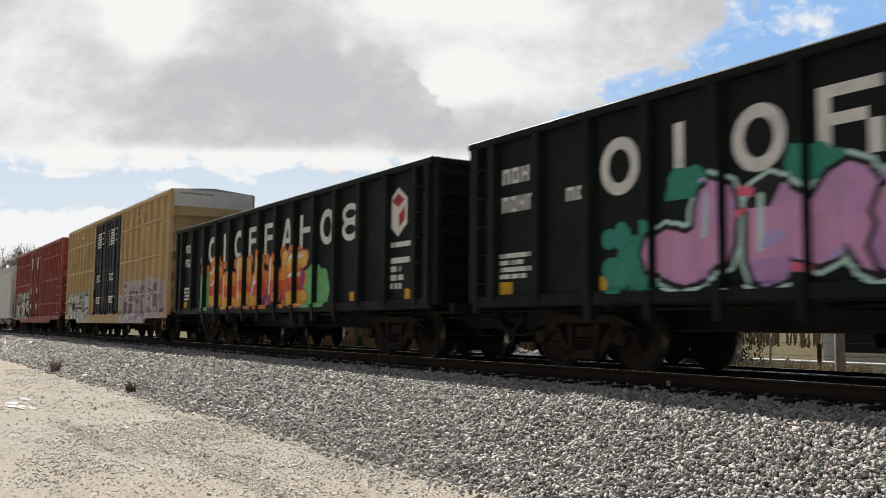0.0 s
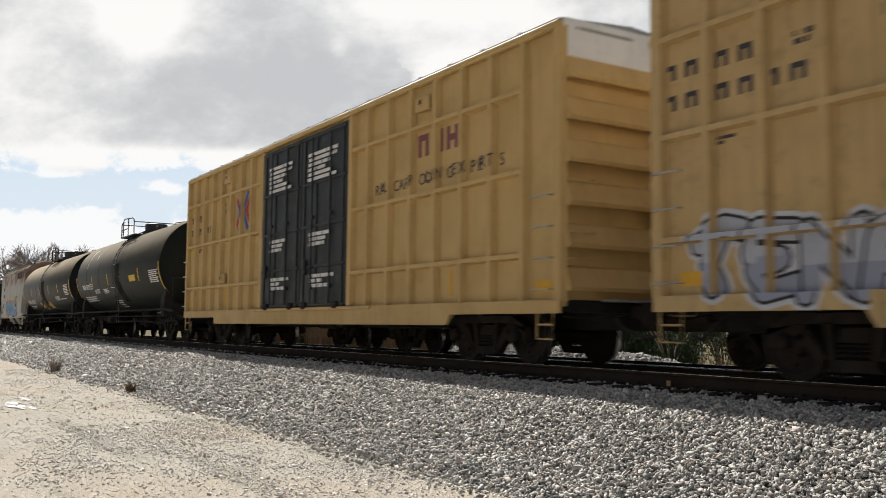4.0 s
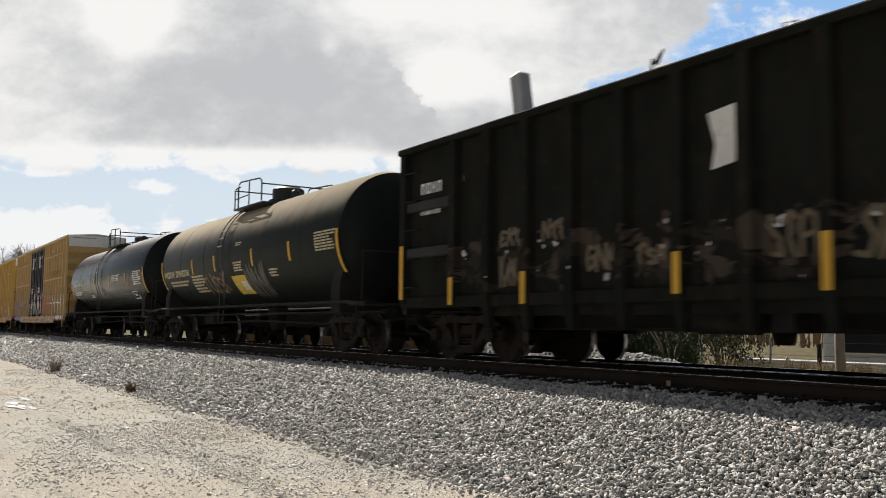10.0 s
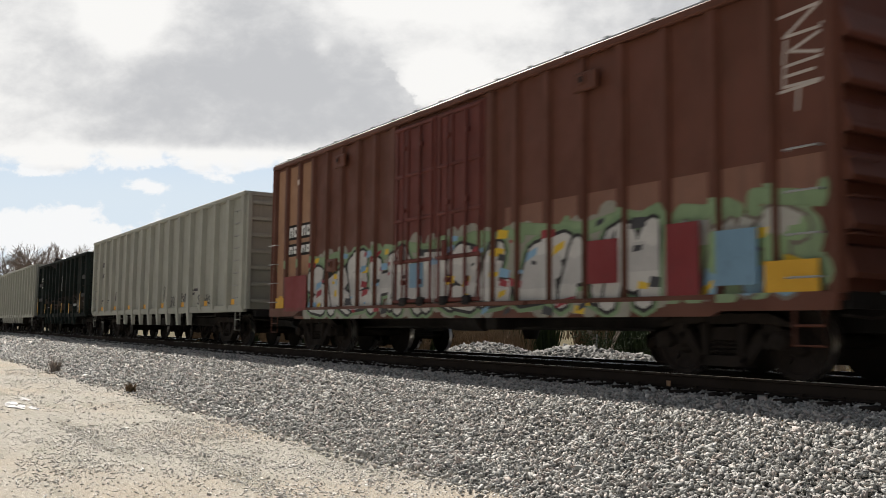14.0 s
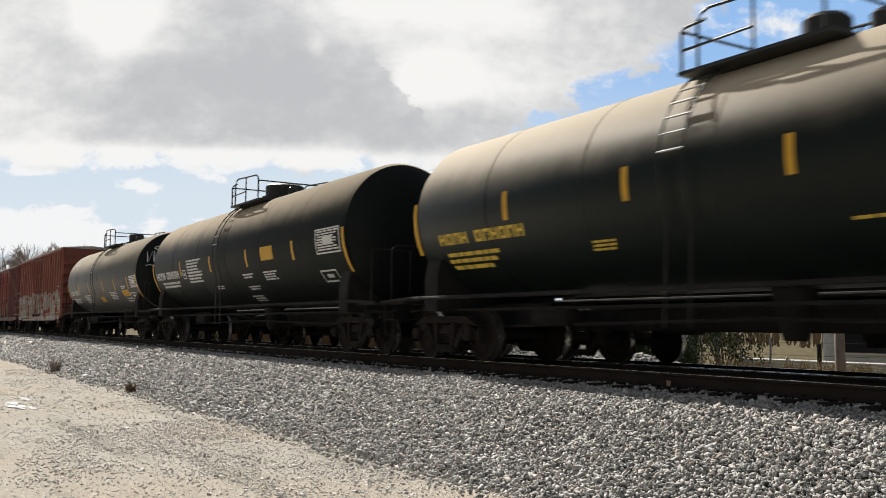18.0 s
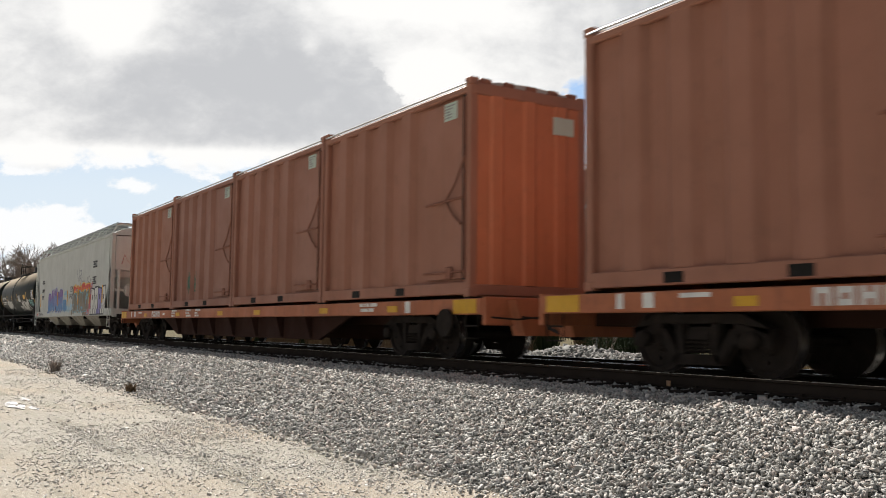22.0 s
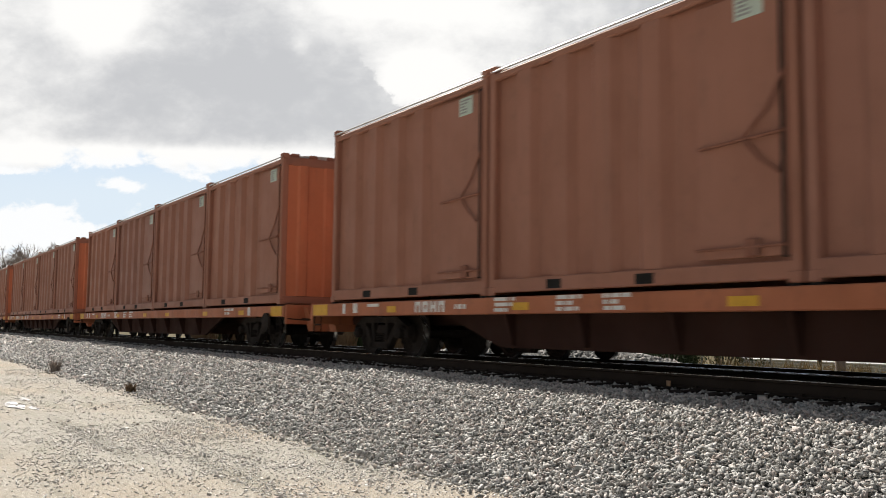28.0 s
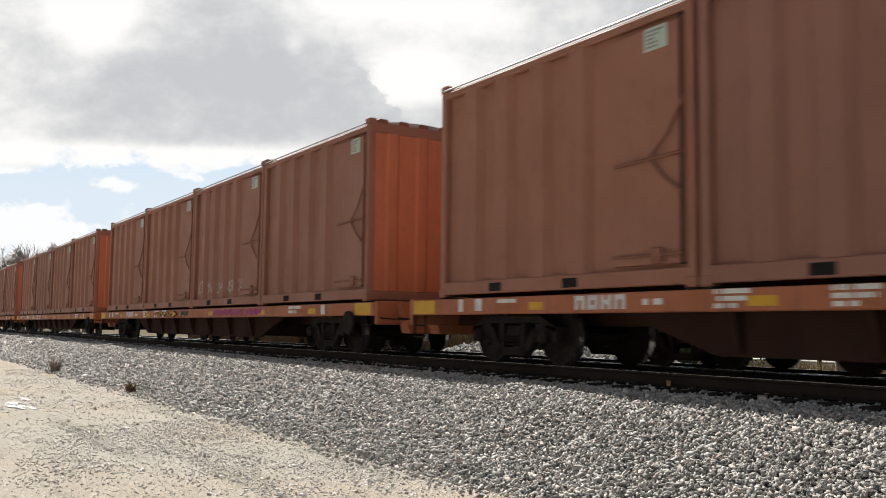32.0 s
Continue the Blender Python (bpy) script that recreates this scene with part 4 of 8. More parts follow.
    def block(a0, a1, z0, z1, rows):
        m, pitch = M(), (z1 - z0) / rows
        for i in range(rows):
            a, end = a0 + rnd.uniform(0, 0.06), a1 - rnd.uniform(0, 0.22) * (a1 - a0) * (i > 0)
            z = z1 - (i + 1) * pitch
            while a < end - 0.04:
                b = min(end, a + rnd.uniform(0.12, 0.42))
                skin(a, b, z + pitch * 0.22, z + pitch * 0.82, mm, "", m=m)
                a = b + 0.035
        tagged(part("stencil", m, mm, car), kind="stuff")

    def outlined(a, b, z0, z1):
        m, e = M(), 0.035
        for p, q, u, v in ((a, b, z0, z0 + e), (a, b, z1 - e, z1), (a, a + e, z0 + e, z1 - e), (b - e, b, z0 + e, z1 - e), (a + 0.3 * (b - a), a + 0.7 * (b - a), z0 + 0.35 * (z1 - z0), z0 + 0.65 * (z1 - z0))):
            skin(p, q, u, v, mm, "", m=m)
        part("data_plate", m, mm, car, "framed data plate")

    if not far:
        for kind, *q in marks:
            {"n": write, "b": block, "f": outlined}[kind](*q)
        for a, b, z0, z1 in panel:
            skin(a, b, z0, z1, MAT["hole"], "ladder_panel", "black panel behind the ladder", 0.012)
        for a, b, z0, z1 in smear:
            skin(a, b, z0, z1, MAT["marking"], "paint_drip", "white paint spilt down the shell")
        for a, b, z0, z1, *tone in plate_yellow:
            skin(a, b, z0, z1, MAT[tone[0]] if tone else MAT["yellow"], "placard", "pale printed placard" if tone else "yellow placard", 0.006)
        if head_tag:
            m, cx = M(), L + head_in - 0.55
            on = lambda y, z: (cx + 0.55 * math.sqrt(max(0.0, 1 - (y * y + (z - zc) ** 2) / r ** 2)) + 0.01, y, z)
            for i in range(9):
                y0, z0 = -1.15 + i * 0.24, zc + 0.25 + rnd.uniform(-0.08, 0.08)
                m.rod([on(y0 + rnd.uniform(-0.08, 0.08) + 0.05 * j, z0 + (0.42 if j % 2 else -0.02) + rnd.uniform(-0.06, 0.06)) for j in range(5)], 0.022, 4)
            m.rod([on(-0.55 + 0.32 * math.cos(0.4 * j), zc + 0.85 + 0.08 * math.sin(0.4 * j)) for j in range(17)], 0.016, 4)
            m.rod([on(-1.2 + 0.15 * j, zc + 0.16 + 0.04 * (j % 2)) for j in range(14)], 0.014, 4)
            part("scrawl", m, MAT["marking"], car, "pale sprayed scrawl on the tank end")
        for a, b, z0, z1, n, col in scrawl:
            tone = {"greymark": (0.42, 0.42, 0.40), "marking": (0.50, 0.50, 0.48), "tealmark": (0.12, 0.34, 0.33), "brownmark": (0.20, 0.14, 0.085), "smoke": (0.13, 0.125, 0.115)}[col]
            mural(car, a, b, z0, z1, len(n), [tone], tuple(0.8 * c for c in tone), None, None, None, seed, {"greymark": 0.42, "marking": 0.30}.get(col, 0.16), 0.012, "sprayed tag in one colour", text=n)
    return car


def gondola(x0, length, height, paint, label, posts, bottom=0.98, belly=None, slab=None, truck_in=2.0, hw=1.60, end_lattice=False, group="gondolas", post_w=0.13, rail_mat=None, deep_posts=True, tooth=None, rung_mat=None, rungs=5):
    """An open gondola with outside posts; belly = (start, end, depth) is the part of the side that hangs between the trucks."""
    car = rolling("gondola", x0, label, "gondola car", group)
    faces = FACES.setdefault(car.name, [])
    L = length
    belly = belly or (3.0, L - 3.0, bottom - 0.22)
    a, b, low = belly
    for s in (-1, 1):
        y0, y1 = s * (hw - 0.13), s * (hw - 0.18)
        m = M().prism([(0.1, bottom), (a, bottom), (a + 0.2, low + 0.05), (b - 0.2, low + 0.05), (b, bottom), (L - 0.1, bottom), (L - 0.1, height - 0.05), (0.1, height - 0.05)], 1, y0, y1)
        part("side_wall", m, paint, car)
        m = M().box(-0.04, L + 0.04, s * (hw - 0.20), s * (hw + 0.02), height - 0.12, height, 0.025)
        part("top_chord", m, rail_mat or paint, car)
        part("side_sill", M().box(0.05, L - 0.05, s * (hw - 0.18), s * (hw - 0.05), bottom - 0.08, bottom + 0.12, 0.02), paint, car)
        xs = posts if isinstance(posts, list) else [0.16 + (L - 0.32) * i / (posts - 1) for i in range(posts)]
        for x in xs if s < 0 else ():
            foot = ((tooth or low - 0.15) if deep_posts and a < x < b else bottom - 0.05)
            w = post_w
            m = M()
            v = 0.8 if tooth else 0.7
            m.loft([[(x - w * v, s * (hw - 0.14), foot), (x + w * v, s * (hw - 0.14), foot), (x + w * v * 0.8, s * (hw - 0.05), foot), (x - w * v * 0.8, s * (hw - 0.05), foot)],
                    [(x - w, s * (hw - 0.135), bottom + 0.1), (x + w, s * (hw - 0.135), bottom + 0.1), (x + w * 0.75, s * hw, bottom + 0.1), (x - w * 0.75, s * hw, bottom + 0.1)],
                    [(x - w, s * (hw - 0.135), height - 0.10), (x + w, s * (hw - 0.135), height - 0.10), (x + w * 0.75, s * hw, height - 0.10), (x - w * 0.75, s * hw, height - 0.10)]])
            part("post", m, paint, car)
            faces.append((x - w * 0.75, x + w * 0.75, bottom + 0.1, height - 0.1, -hw, -hw))
    faces += [(0.1, L - 0.1, low + 0.05, height - 0.05, -hw + 0.13, -hw + 0.13), (0.05, L - 0.05, bottom - 0.08, bottom + 0.12, -hw + 0.05, -hw + 0.05)]
    for e in (0, 1):
        x, o = (0.04, -1) if e == 0 else (L - 0.04, 1)
        part("end_wall", M().box(x, x - o * 0.06, -hw + 0.14, hw - 0.14, bottom, height - 0.02), paint, car)
        if end_lattice:
            for i in range(7):
                z = bottom + 0.22 + i * (height - bottom - 0.4) / 6.3
                part("end_shelf", M().box(x, x + o * 0.13, -hw + 0.10, -0.4, z - 0.04, z + 0.06, 0.015), paint, car)
            part("end_stile", M().box(x, x + o * 0.15, -hw + 0.08, -hw + 0.20, bottom, height - 0.05, 0.01), paint, car)
            part("end_stile", M().box(x, x + o * 0.15, -0.5, -0.35, bottom, height - 0.05, 0.01), paint, car)
            part("end_sheet", M().box(x + o * 0.02, x + o * 0.12, -0.35, hw - 0.16, bottom + 0.1, height - 0.05, 0.02), paint, car)
        else:
            for i in range(5):
                z = bottom + 0.25 + i * (height - bottom - 0.4) / 4.4
                part("end_rib", M().prism([(x, z - 0.11), (x + o * 0.12, z - 0.06), (x + o * 0.12, z + 0.06), (x, z + 0.11)], 1, -hw + 0.18, hw - 0.18), paint, car)
        part("end_chord", M().box(x - o * 0.1, x + o * 0.06, -hw + 0.02, hw - 0.02, height - 0.12, height, 0.02), rail_mat or paint, car)
        xl = 0.22 if e == 0 else L - 0.75
        ladder(car, xl, -hw + 0.10, bottom + 0.3, height - 0.5, rung_mat or MAT["truck"], rungs)
        stirrup(car, xl, paint, 0.45, bottom, -hw + 0.1)
    part("floor_pan", M().box(0.1, L - 0.1, -hw + 0.15, hw - 0.15, bottom, bottom + 0.06), MAT["under"], car)
    part("heap", M().prism([(-hw + 0.19, bottom + 0.05), (hw - 0.19, bottom + 0.05), (hw - 0.19, height - 0.45), (0, height - 0.30), (-hw + 0.19, height - 0.45)], 0, 0.12, L - 0.12), MAT["under"], car, "dark load inside the car")
    underframe(car, -0.25, L + 0.25)
    for x in (truck_in, L - truck_in):
        truck(car, x)
    coupler(car, -0.25, -1)
    coupler(car, L + 0.25, 1)
    return car


def hopper(x0, length, eave, ridge, paint, label, bays, plain=True, hw=1.50, truck_in=1.2, hatch_mat=None, skirt=1.08):
    """A covered hopper: tall side sheets, sloping chutes below, a roof walk above and open ends with slope sheets."""
    car = rolling("hopper_car", x0, label, "hopper car", "covered hoppers")
    L = length
    slope = 2.2
    lip = 0.35
    n = 6
    # side sheets; the rounded kind bulges outwards
    for s in (-1, 1):
        rows = []
        for i in range(n + 1):
            f = i / n
            z = skirt + (eave - skirt) * f
            bow = 0.0 if plain else 0.16 * math.sin(math.pi * min(1, f * 0.9 + 0.1)) - 0.05
            rows.append((s * (hw + bow - 0.03), z))
        outline = rows + [(q[0] - s * 0.04, q[1]) for q in reversed(rows)]
        x_in = lip if plain else 0.25
        # cut the lower corners off where the end slopes in
        rings = []
        for q in outline:
            f = (q[1] - skirt) / (eave - skirt)
            cut = max(0.0, 0.42 - f) / 0.42 * (1.1 if plain else 0.9)
            rings.append((q, cut))
        m = M()
        m.loft([[(x_in * (0 if f_cut == 0 else 1) + f_cut, q[0], q[1]) for q, f_cut in rings], [(L - x_in * (0 if f_cut == 0 else 1) - f_cut, q[0], q[1]) for q, f_cut in rings]])
        part("side_sheet", m, paint, car)
        if s < 0:
            FACES[car.name] = [(0.5, L - 0.5, za, zb, ya, yb) for (ya, za), (yb, zb) in zip(rows, rows[1:])] + [(-0.3, L + 0.3, skirt - 0.13, skirt + 0.15, -hw - 0.02, -hw - 0.02)]
        part("side_sill", M().box(-0.35, L + 0.35, s * (hw - 0.10), s * (hw + 0.02), skirt - 0.14, skirt + 0.16, 0.015), paint, car)
        part("eave_rail", M().prism([(s * (hw - 0.12), eave - 0.04), (s * (hw + 0.03), eave - 0.05), (s * (hw + 0.03), eave + 0.05), (s * (hw - 0.12), eave + 0.08)], 0, 0.0, L), paint, car)
    prof = [(-hw + 0.02, eave), (-hw * 0.75, eave + (ridge - eave) * 0.55), (-0.4, ridge - 0.03), (0, ridge), (0.4, ridge - 0.03), (hw * 0.75, eave + (ridge - eave) * 0.55), (hw - 0.02, eave)]
    part("roof", M().prism(prof, 0, 0.03, L - 0.03), hatch_mat or paint, car)
    # slope sheets and end frames
    for e in (0, 1):
        x, o = (0.0, 1) if e == 0 else (L, -1)
        m = M().add([(x + o * 0.1, -hw + 0.1, eave - 0.02), (x + o * 0.1, hw - 0.1, eave - 0.02), (x + o * 0.1, hw - 0.1, 2.55), (x + o * 0.1, -hw + 0.1, 2.55),
                     (x + o * 2.6, -hw + 0.1, skirt - 0.1), (x + o * 2.6, hw - 0.1, skirt - 0.1), (x + o * 0.16, -hw + 0.1, eave - 0.02), (x + o * 0.16, hw - 0.1, eave - 0.02)],
                    [(0, 1, 2, 3), (3, 2, 5, 4), (0, 6, 7, 1), (6, 4, 5, 7), (0, 3, 4, 6), (1, 7, 5, 2)])
        part("slope_sheet", m, paint, car)
        for s in (-1, 1):
            part("corner_post", M().box(x - o * 0.02, x + o * 0.10, s * (hw - 0.16), s * (hw - 0.02), skirt, eave, 0.015), paint, car)
            part("brace", M().rod([(x + o * 0.15, s * 0.5, skirt), (x + o * 1.0, s * 0.5, 2.0)], 0.05), paint, car)
        part("end_platform", M().box(x - o * 0.35, x + o * 1.6, -hw + 0.1, hw - 0.1, skirt - 0.12, skirt - 0.06), MAT["under"], car)
        part("end_sill", M().box(x - o * 0.36, x - o * 0.20, -hw + 0.05, hw - 0.05, skirt - 0.2, skirt + 0.14, 0.015), paint, car)
        xl = -0.22 if e == 0 else L - 0.2
        for i in range(9):
            z = skirt + 0.2 + i * (eave - skirt - 0.5) / 8
            part("grab_iron", M().rod([(xl, -hw - 0.03, z), (xl + 0.42, -hw - 0.03, z)], 0.014, 5), paint, car)
        part("ladder_rail", M().rod([(xl, -hw - 0.03, 0.45), (xl, -hw - 0.03, eave - 0.2)], 0.02), paint, car)
        part("ladder_rail", M().rod([(xl + 0.42, -hw - 0.03, 0.45), (xl + 0.42, -hw - 0.03, eave - 0.2)], 0.02), paint, car)
        for z in (0.47, 0.75):
            part("step", M().rod([(xl, -hw - 0.03, z), (xl + 0.42, -hw - 0.03, z)], 0.016, 5), paint, car)
        if e == 1:
            for q in (-1.2, -0.45, 0.45, 1.2):
                part("end_post", M().box(L + 0.02, L + 0.12, q - 0.05, q + 0.05, skirt, 2.9, 0.01), paint, car)
            part("end_panel", M().box(L + 0.005, L + 0.06, -hw + 0.16, hw - 0.16, 2.9, eave - 0.05, 0.01), paint, car)
            for z in (2.0, 2.9):
                part("end_beam", M().box(L + 0.03, L + 0.11, -hw + 0.15, hw - 0.15, z - 0.06, z + 0.06, 0.01), paint, car)
    # chutes
    a, b = truck_in + 1.5, L - truck_in - 1.5
    w = (b - a) / bays
    for i in range(bays):
        c = a + w * (i + 0.5)
        m = M().loft([[(a + w * i + 0.04, -hw + 0.08, skirt - 0.02), (a + w * (i + 1) - 0.04, -hw + 0.08, skirt - 0.02), (a + w * (i + 1) - 0.04, hw - 0.08, skirt - 0.02), (a + w * i + 0.04, hw - 0.08, skirt - 0.02)],
                      [(c - 0.62, -1.0, 0.48), (c + 0.62, -1.0, 0.48), (c + 0.62, 1.0, 0.48), (c - 0.62, 1.0, 0.48)]])
        part("chute", m, MAT["chute"], car, "grimy sloping outlet chute")
        part("gate", M().box(c - 0.66, c + 0.66, -1.06, 1.06, 0.34, 0.49, 0.02), MAT["truck"], car)
        part("gate_crank", M().turned([(-1.16, 0.07), (-1.05, 0.07)], 1, 10, (c + 0.72, 0, 0.42)), MAT["girder"], car)
    # roof walk: a broad open grating on pale brackets over the near eave
    walk_z = eave + (0.50 if plain else 0.42)
    count = int(L / 1.55)
    for i in range(count + 1):
        x = 0.3 + i * (L - 0.6) / count
        part("walk_bracket", M().loft([[(x - 0.05, -hw + 0.02, eave + 0.03), (x + 0.05, -hw + 0.02, eave + 0.03), (x + 0.05, -hw + 0.06, eave + 0.03), (x - 0.05, -hw + 0.06, eave + 0.03)],
                                       [(x - 0.05, -hw + 0.26, walk_z), (x + 0.05, -hw + 0.26, walk_z), (x + 0.05, -hw + 0.32, walk_z), (x - 0.05, -hw + 0.32, walk_z)]]), paint, car)
        part("cross_bearer", M().box(x - 0.03, x + 0.03, -hw + 0.26, -0.35, walk_z - 0.05, walk_z, 0.008), paint, car)
    g = M()
    for i in range(14):
        y = -hw + 0.26 + i * 0.058
        g.box(0.1, L - 0.1, y - 0.008, y + 0.008, walk_z, walk_z + 0.032)
    for i in range(int(L / 0.14)):
        g.box(0.12 + i * 0.14, 0.132 + i * 0.14, -hw + 0.26, -0.48, walk_z + 0.004, walk_z + 0.024)
    tagged(part("roof_walk", g, MAT["galv"] if plain else MAT["walk"], car, "open grating roof walk"), kind="stuff")
    part("walk_edge", M().box(0.1, L - 0.1, -hw + 0.235, -hw + 0.25, walk_z - 0.02, walk_z + 0.05), MAT["galv"] if plain else MAT["walk"], car)
    part("hatch", M().box(0.6, L - 0.6, -0.3, 0.3, ridge, ridge + 0.14, 0.04), hatch_mat or paint, car, "long trough hatch cover")
    underframe(car, -0.4, L + 0.4, 0.36)
    w = M()
    for i in range(16):
        p, q = 2 * math.pi * i / 16, 2 * math.pi * (i + 1) / 16
        w.rod([(L + 0.3, -0.75 + 0.28 * math.cos(p), 2.0 + 0.28 * math.sin(p)), (L + 0.3, -0.75 + 0.28 * math.cos(q), 2.0 + 0.28 * math.sin(q))], 0.018, 5)
    w.box(L + 0.1, L + 0.28, -0.95, -0.55, 1.75, 2.2, 0.03)
    w.rod([(L + 0.2, -0.75, 1.0), (L + 0.2, -0.75, 1.8)], 0.04)
    part("brake_wheel", w, paint, car)
    for x in (truck_in, L - truck_in):
        truck(car, x)
    coupler(car, -0.35, -1)
    coupler(car, L + 0.35, 1)
    return car


def flatcar(x0, paint, seed):
    """A long container flat: x0 is the left end of its first box."""
    car = rolling("flat_car", x0, "rust-orange container flat car with fish-belly sills", "flat car", "container flats")
    a, b = -0.9, 24.85
    for s in (-1, 1):
        part("side_sill", M().box(a, b, s * 1.22, s * 1.36, 0.80, 1.075, 0.015), paint, car)
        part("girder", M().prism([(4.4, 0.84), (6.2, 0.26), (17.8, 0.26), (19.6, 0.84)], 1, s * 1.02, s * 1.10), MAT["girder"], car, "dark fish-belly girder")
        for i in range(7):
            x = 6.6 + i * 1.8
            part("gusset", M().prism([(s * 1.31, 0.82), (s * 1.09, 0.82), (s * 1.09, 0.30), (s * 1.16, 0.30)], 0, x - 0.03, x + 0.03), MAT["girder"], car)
    part("deck", M().box(a + 0.05, b - 0.05, -1.22, 1.22, 1.0, 1.08, 0.01), MAT["under"], car)
    for i in range(13):
        x = a + 0.3 + i * 2.1
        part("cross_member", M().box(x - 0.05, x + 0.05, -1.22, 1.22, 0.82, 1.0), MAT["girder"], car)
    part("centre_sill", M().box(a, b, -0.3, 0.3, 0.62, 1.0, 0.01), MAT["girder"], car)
    for j in range(4):
        for x in (0.03 + j * 6.115, 5.89 + j * 6.115):
            part("container_bolster", M().box(x, x + 0.16, -1.29, 1.29, 1.06, 1.112), MAT["under"], car)
    for x, o in ((a, -1), (b, 1)):
        part("end_sill", M().box(x, x + o * 0.10, -1.34, 1.34, 0.62, 1.10, 0.02), paint, car)
        part("end_frame", M().prism([(-0.7, 0.45), (0.7, 0.45), (0.9, 1.05), (-0.9, 1.05)], 0, x + o * 0.02, x + o * 0.35), paint, car)
        part("end_lettering", bars(M(), x + o * 0.1, x + o * 0.1 + 0.01, 0.8, 0.85, 1, -1.0, seed), MAT["marking"], car)
        coupler(car, x + o * 0.3, o)
        xs = x + 0.1 if o < 0 else x - 0.5
        stirrup(car, xs, MAT["truck"], 0.40, 0.82, -1.33)
    bw = M().turned([(-1.46, 0.24), (-1.40, 0.24)], 1, 20, (b - 1.0, 0, 0.66))
    part("brake_wheel", bw, MAT["truck"], car)
    y = -1.362
    m = glyphs(M(), 3.8, 4.9, 0.85, 1.05, 4, y)
    bars(m, 5.2, 5.6, 0.90, 0.98, 1, y, seed + 8)
    tagged(part("reporting_mark", m, MAT["marking"], car, "white reporting marks, smudged"), kind="stuff")
    m = M()
    m.bar(0.75, 0.88, 0.85, 1.06, y).bar(1.9, 2.4, 0.98, 1.04, y).bar(1.25, 1.45, 0.86, 1.06, y)
    bars(m, 6.4, 7.0, 0.84, 1.07, 3, y, seed)
    bars(m, 8.0, 8.6, 0.84, 1.07, 3, y, seed + 1)
    bars(m, 9.0, 9.6, 0.84, 1.07, 3, y, seed + 2)
    bars(m, 20.4, 21.2, 0.88, 1.05, 2, y, seed + 3)
    m.bar(22.3, 22.5, 0.84, 1.06, y)
    tagged(part("stencil", m, MAT["marking"], car), kind="stuff")
    for x, w in ((a + 0.12, 0.75), (2.75, 0.35), (6.9, 0.42), (11.2, 0.45), (14.2, 0.45), (18.4, 0.42), (21.6, 0.4), (b - 0.85, 0.72)):
        part("reflector", M().bar(x, x + w, 0.86 if w < 0.6 else 0.82, 0.98 if w < 0.6 else 1.06, y, 0.006), MAT["yellow"], car)
    if seed == 7:
        for i, (c, x, w) in enumerate((("magenta", 14.6, 2.6), ("magenta", 17.4, 1.4), ("darkmark", 11.3, 0.9))):
            m = M()
            k = int(w / 0.2)
            for j in range(k):
                m.plate([(x + j * 0.2, 0.84 + 0.07 * (j % 2)), (x + j * 0.2 + 0.16, 0.86), (x + j * 0.2 + 0.2, 0.98 + 0.05 * (j % 2)), (x + j * 0.2 + 0.03, 1.03)], y, 0.006 + 0.002 * i)
            part("spray_paint", m, MAT[c], car)
        # a wavy yellow arrow edged with black
        wave = [(8.2 + 0.11 * i, 0.945 + 0.055 * math.sin(i * 1.05)) for i in range(23)]
        for c, r, out in (("darkmark", 0.040, 0.0), ("yellow", 0.022, 0.03)):
            m = M().rod([(x, y - out, z) for x, z in wave], r, 6)
            m.plate([(10.55, 1.03 + r - 0.02), (10.95 + r, 0.93), (10.55, 0.84 - r + 0.02)], y - out, 0.045)
            part("spray_arrow", m, MAT[c], car, "wavy yellow sprayed arrow edged with black" if c == "yellow" else "")
    for x in (a + 2.8, b - 2.8):
        truck(car, x)
    return car


BOX_LIKE = {}


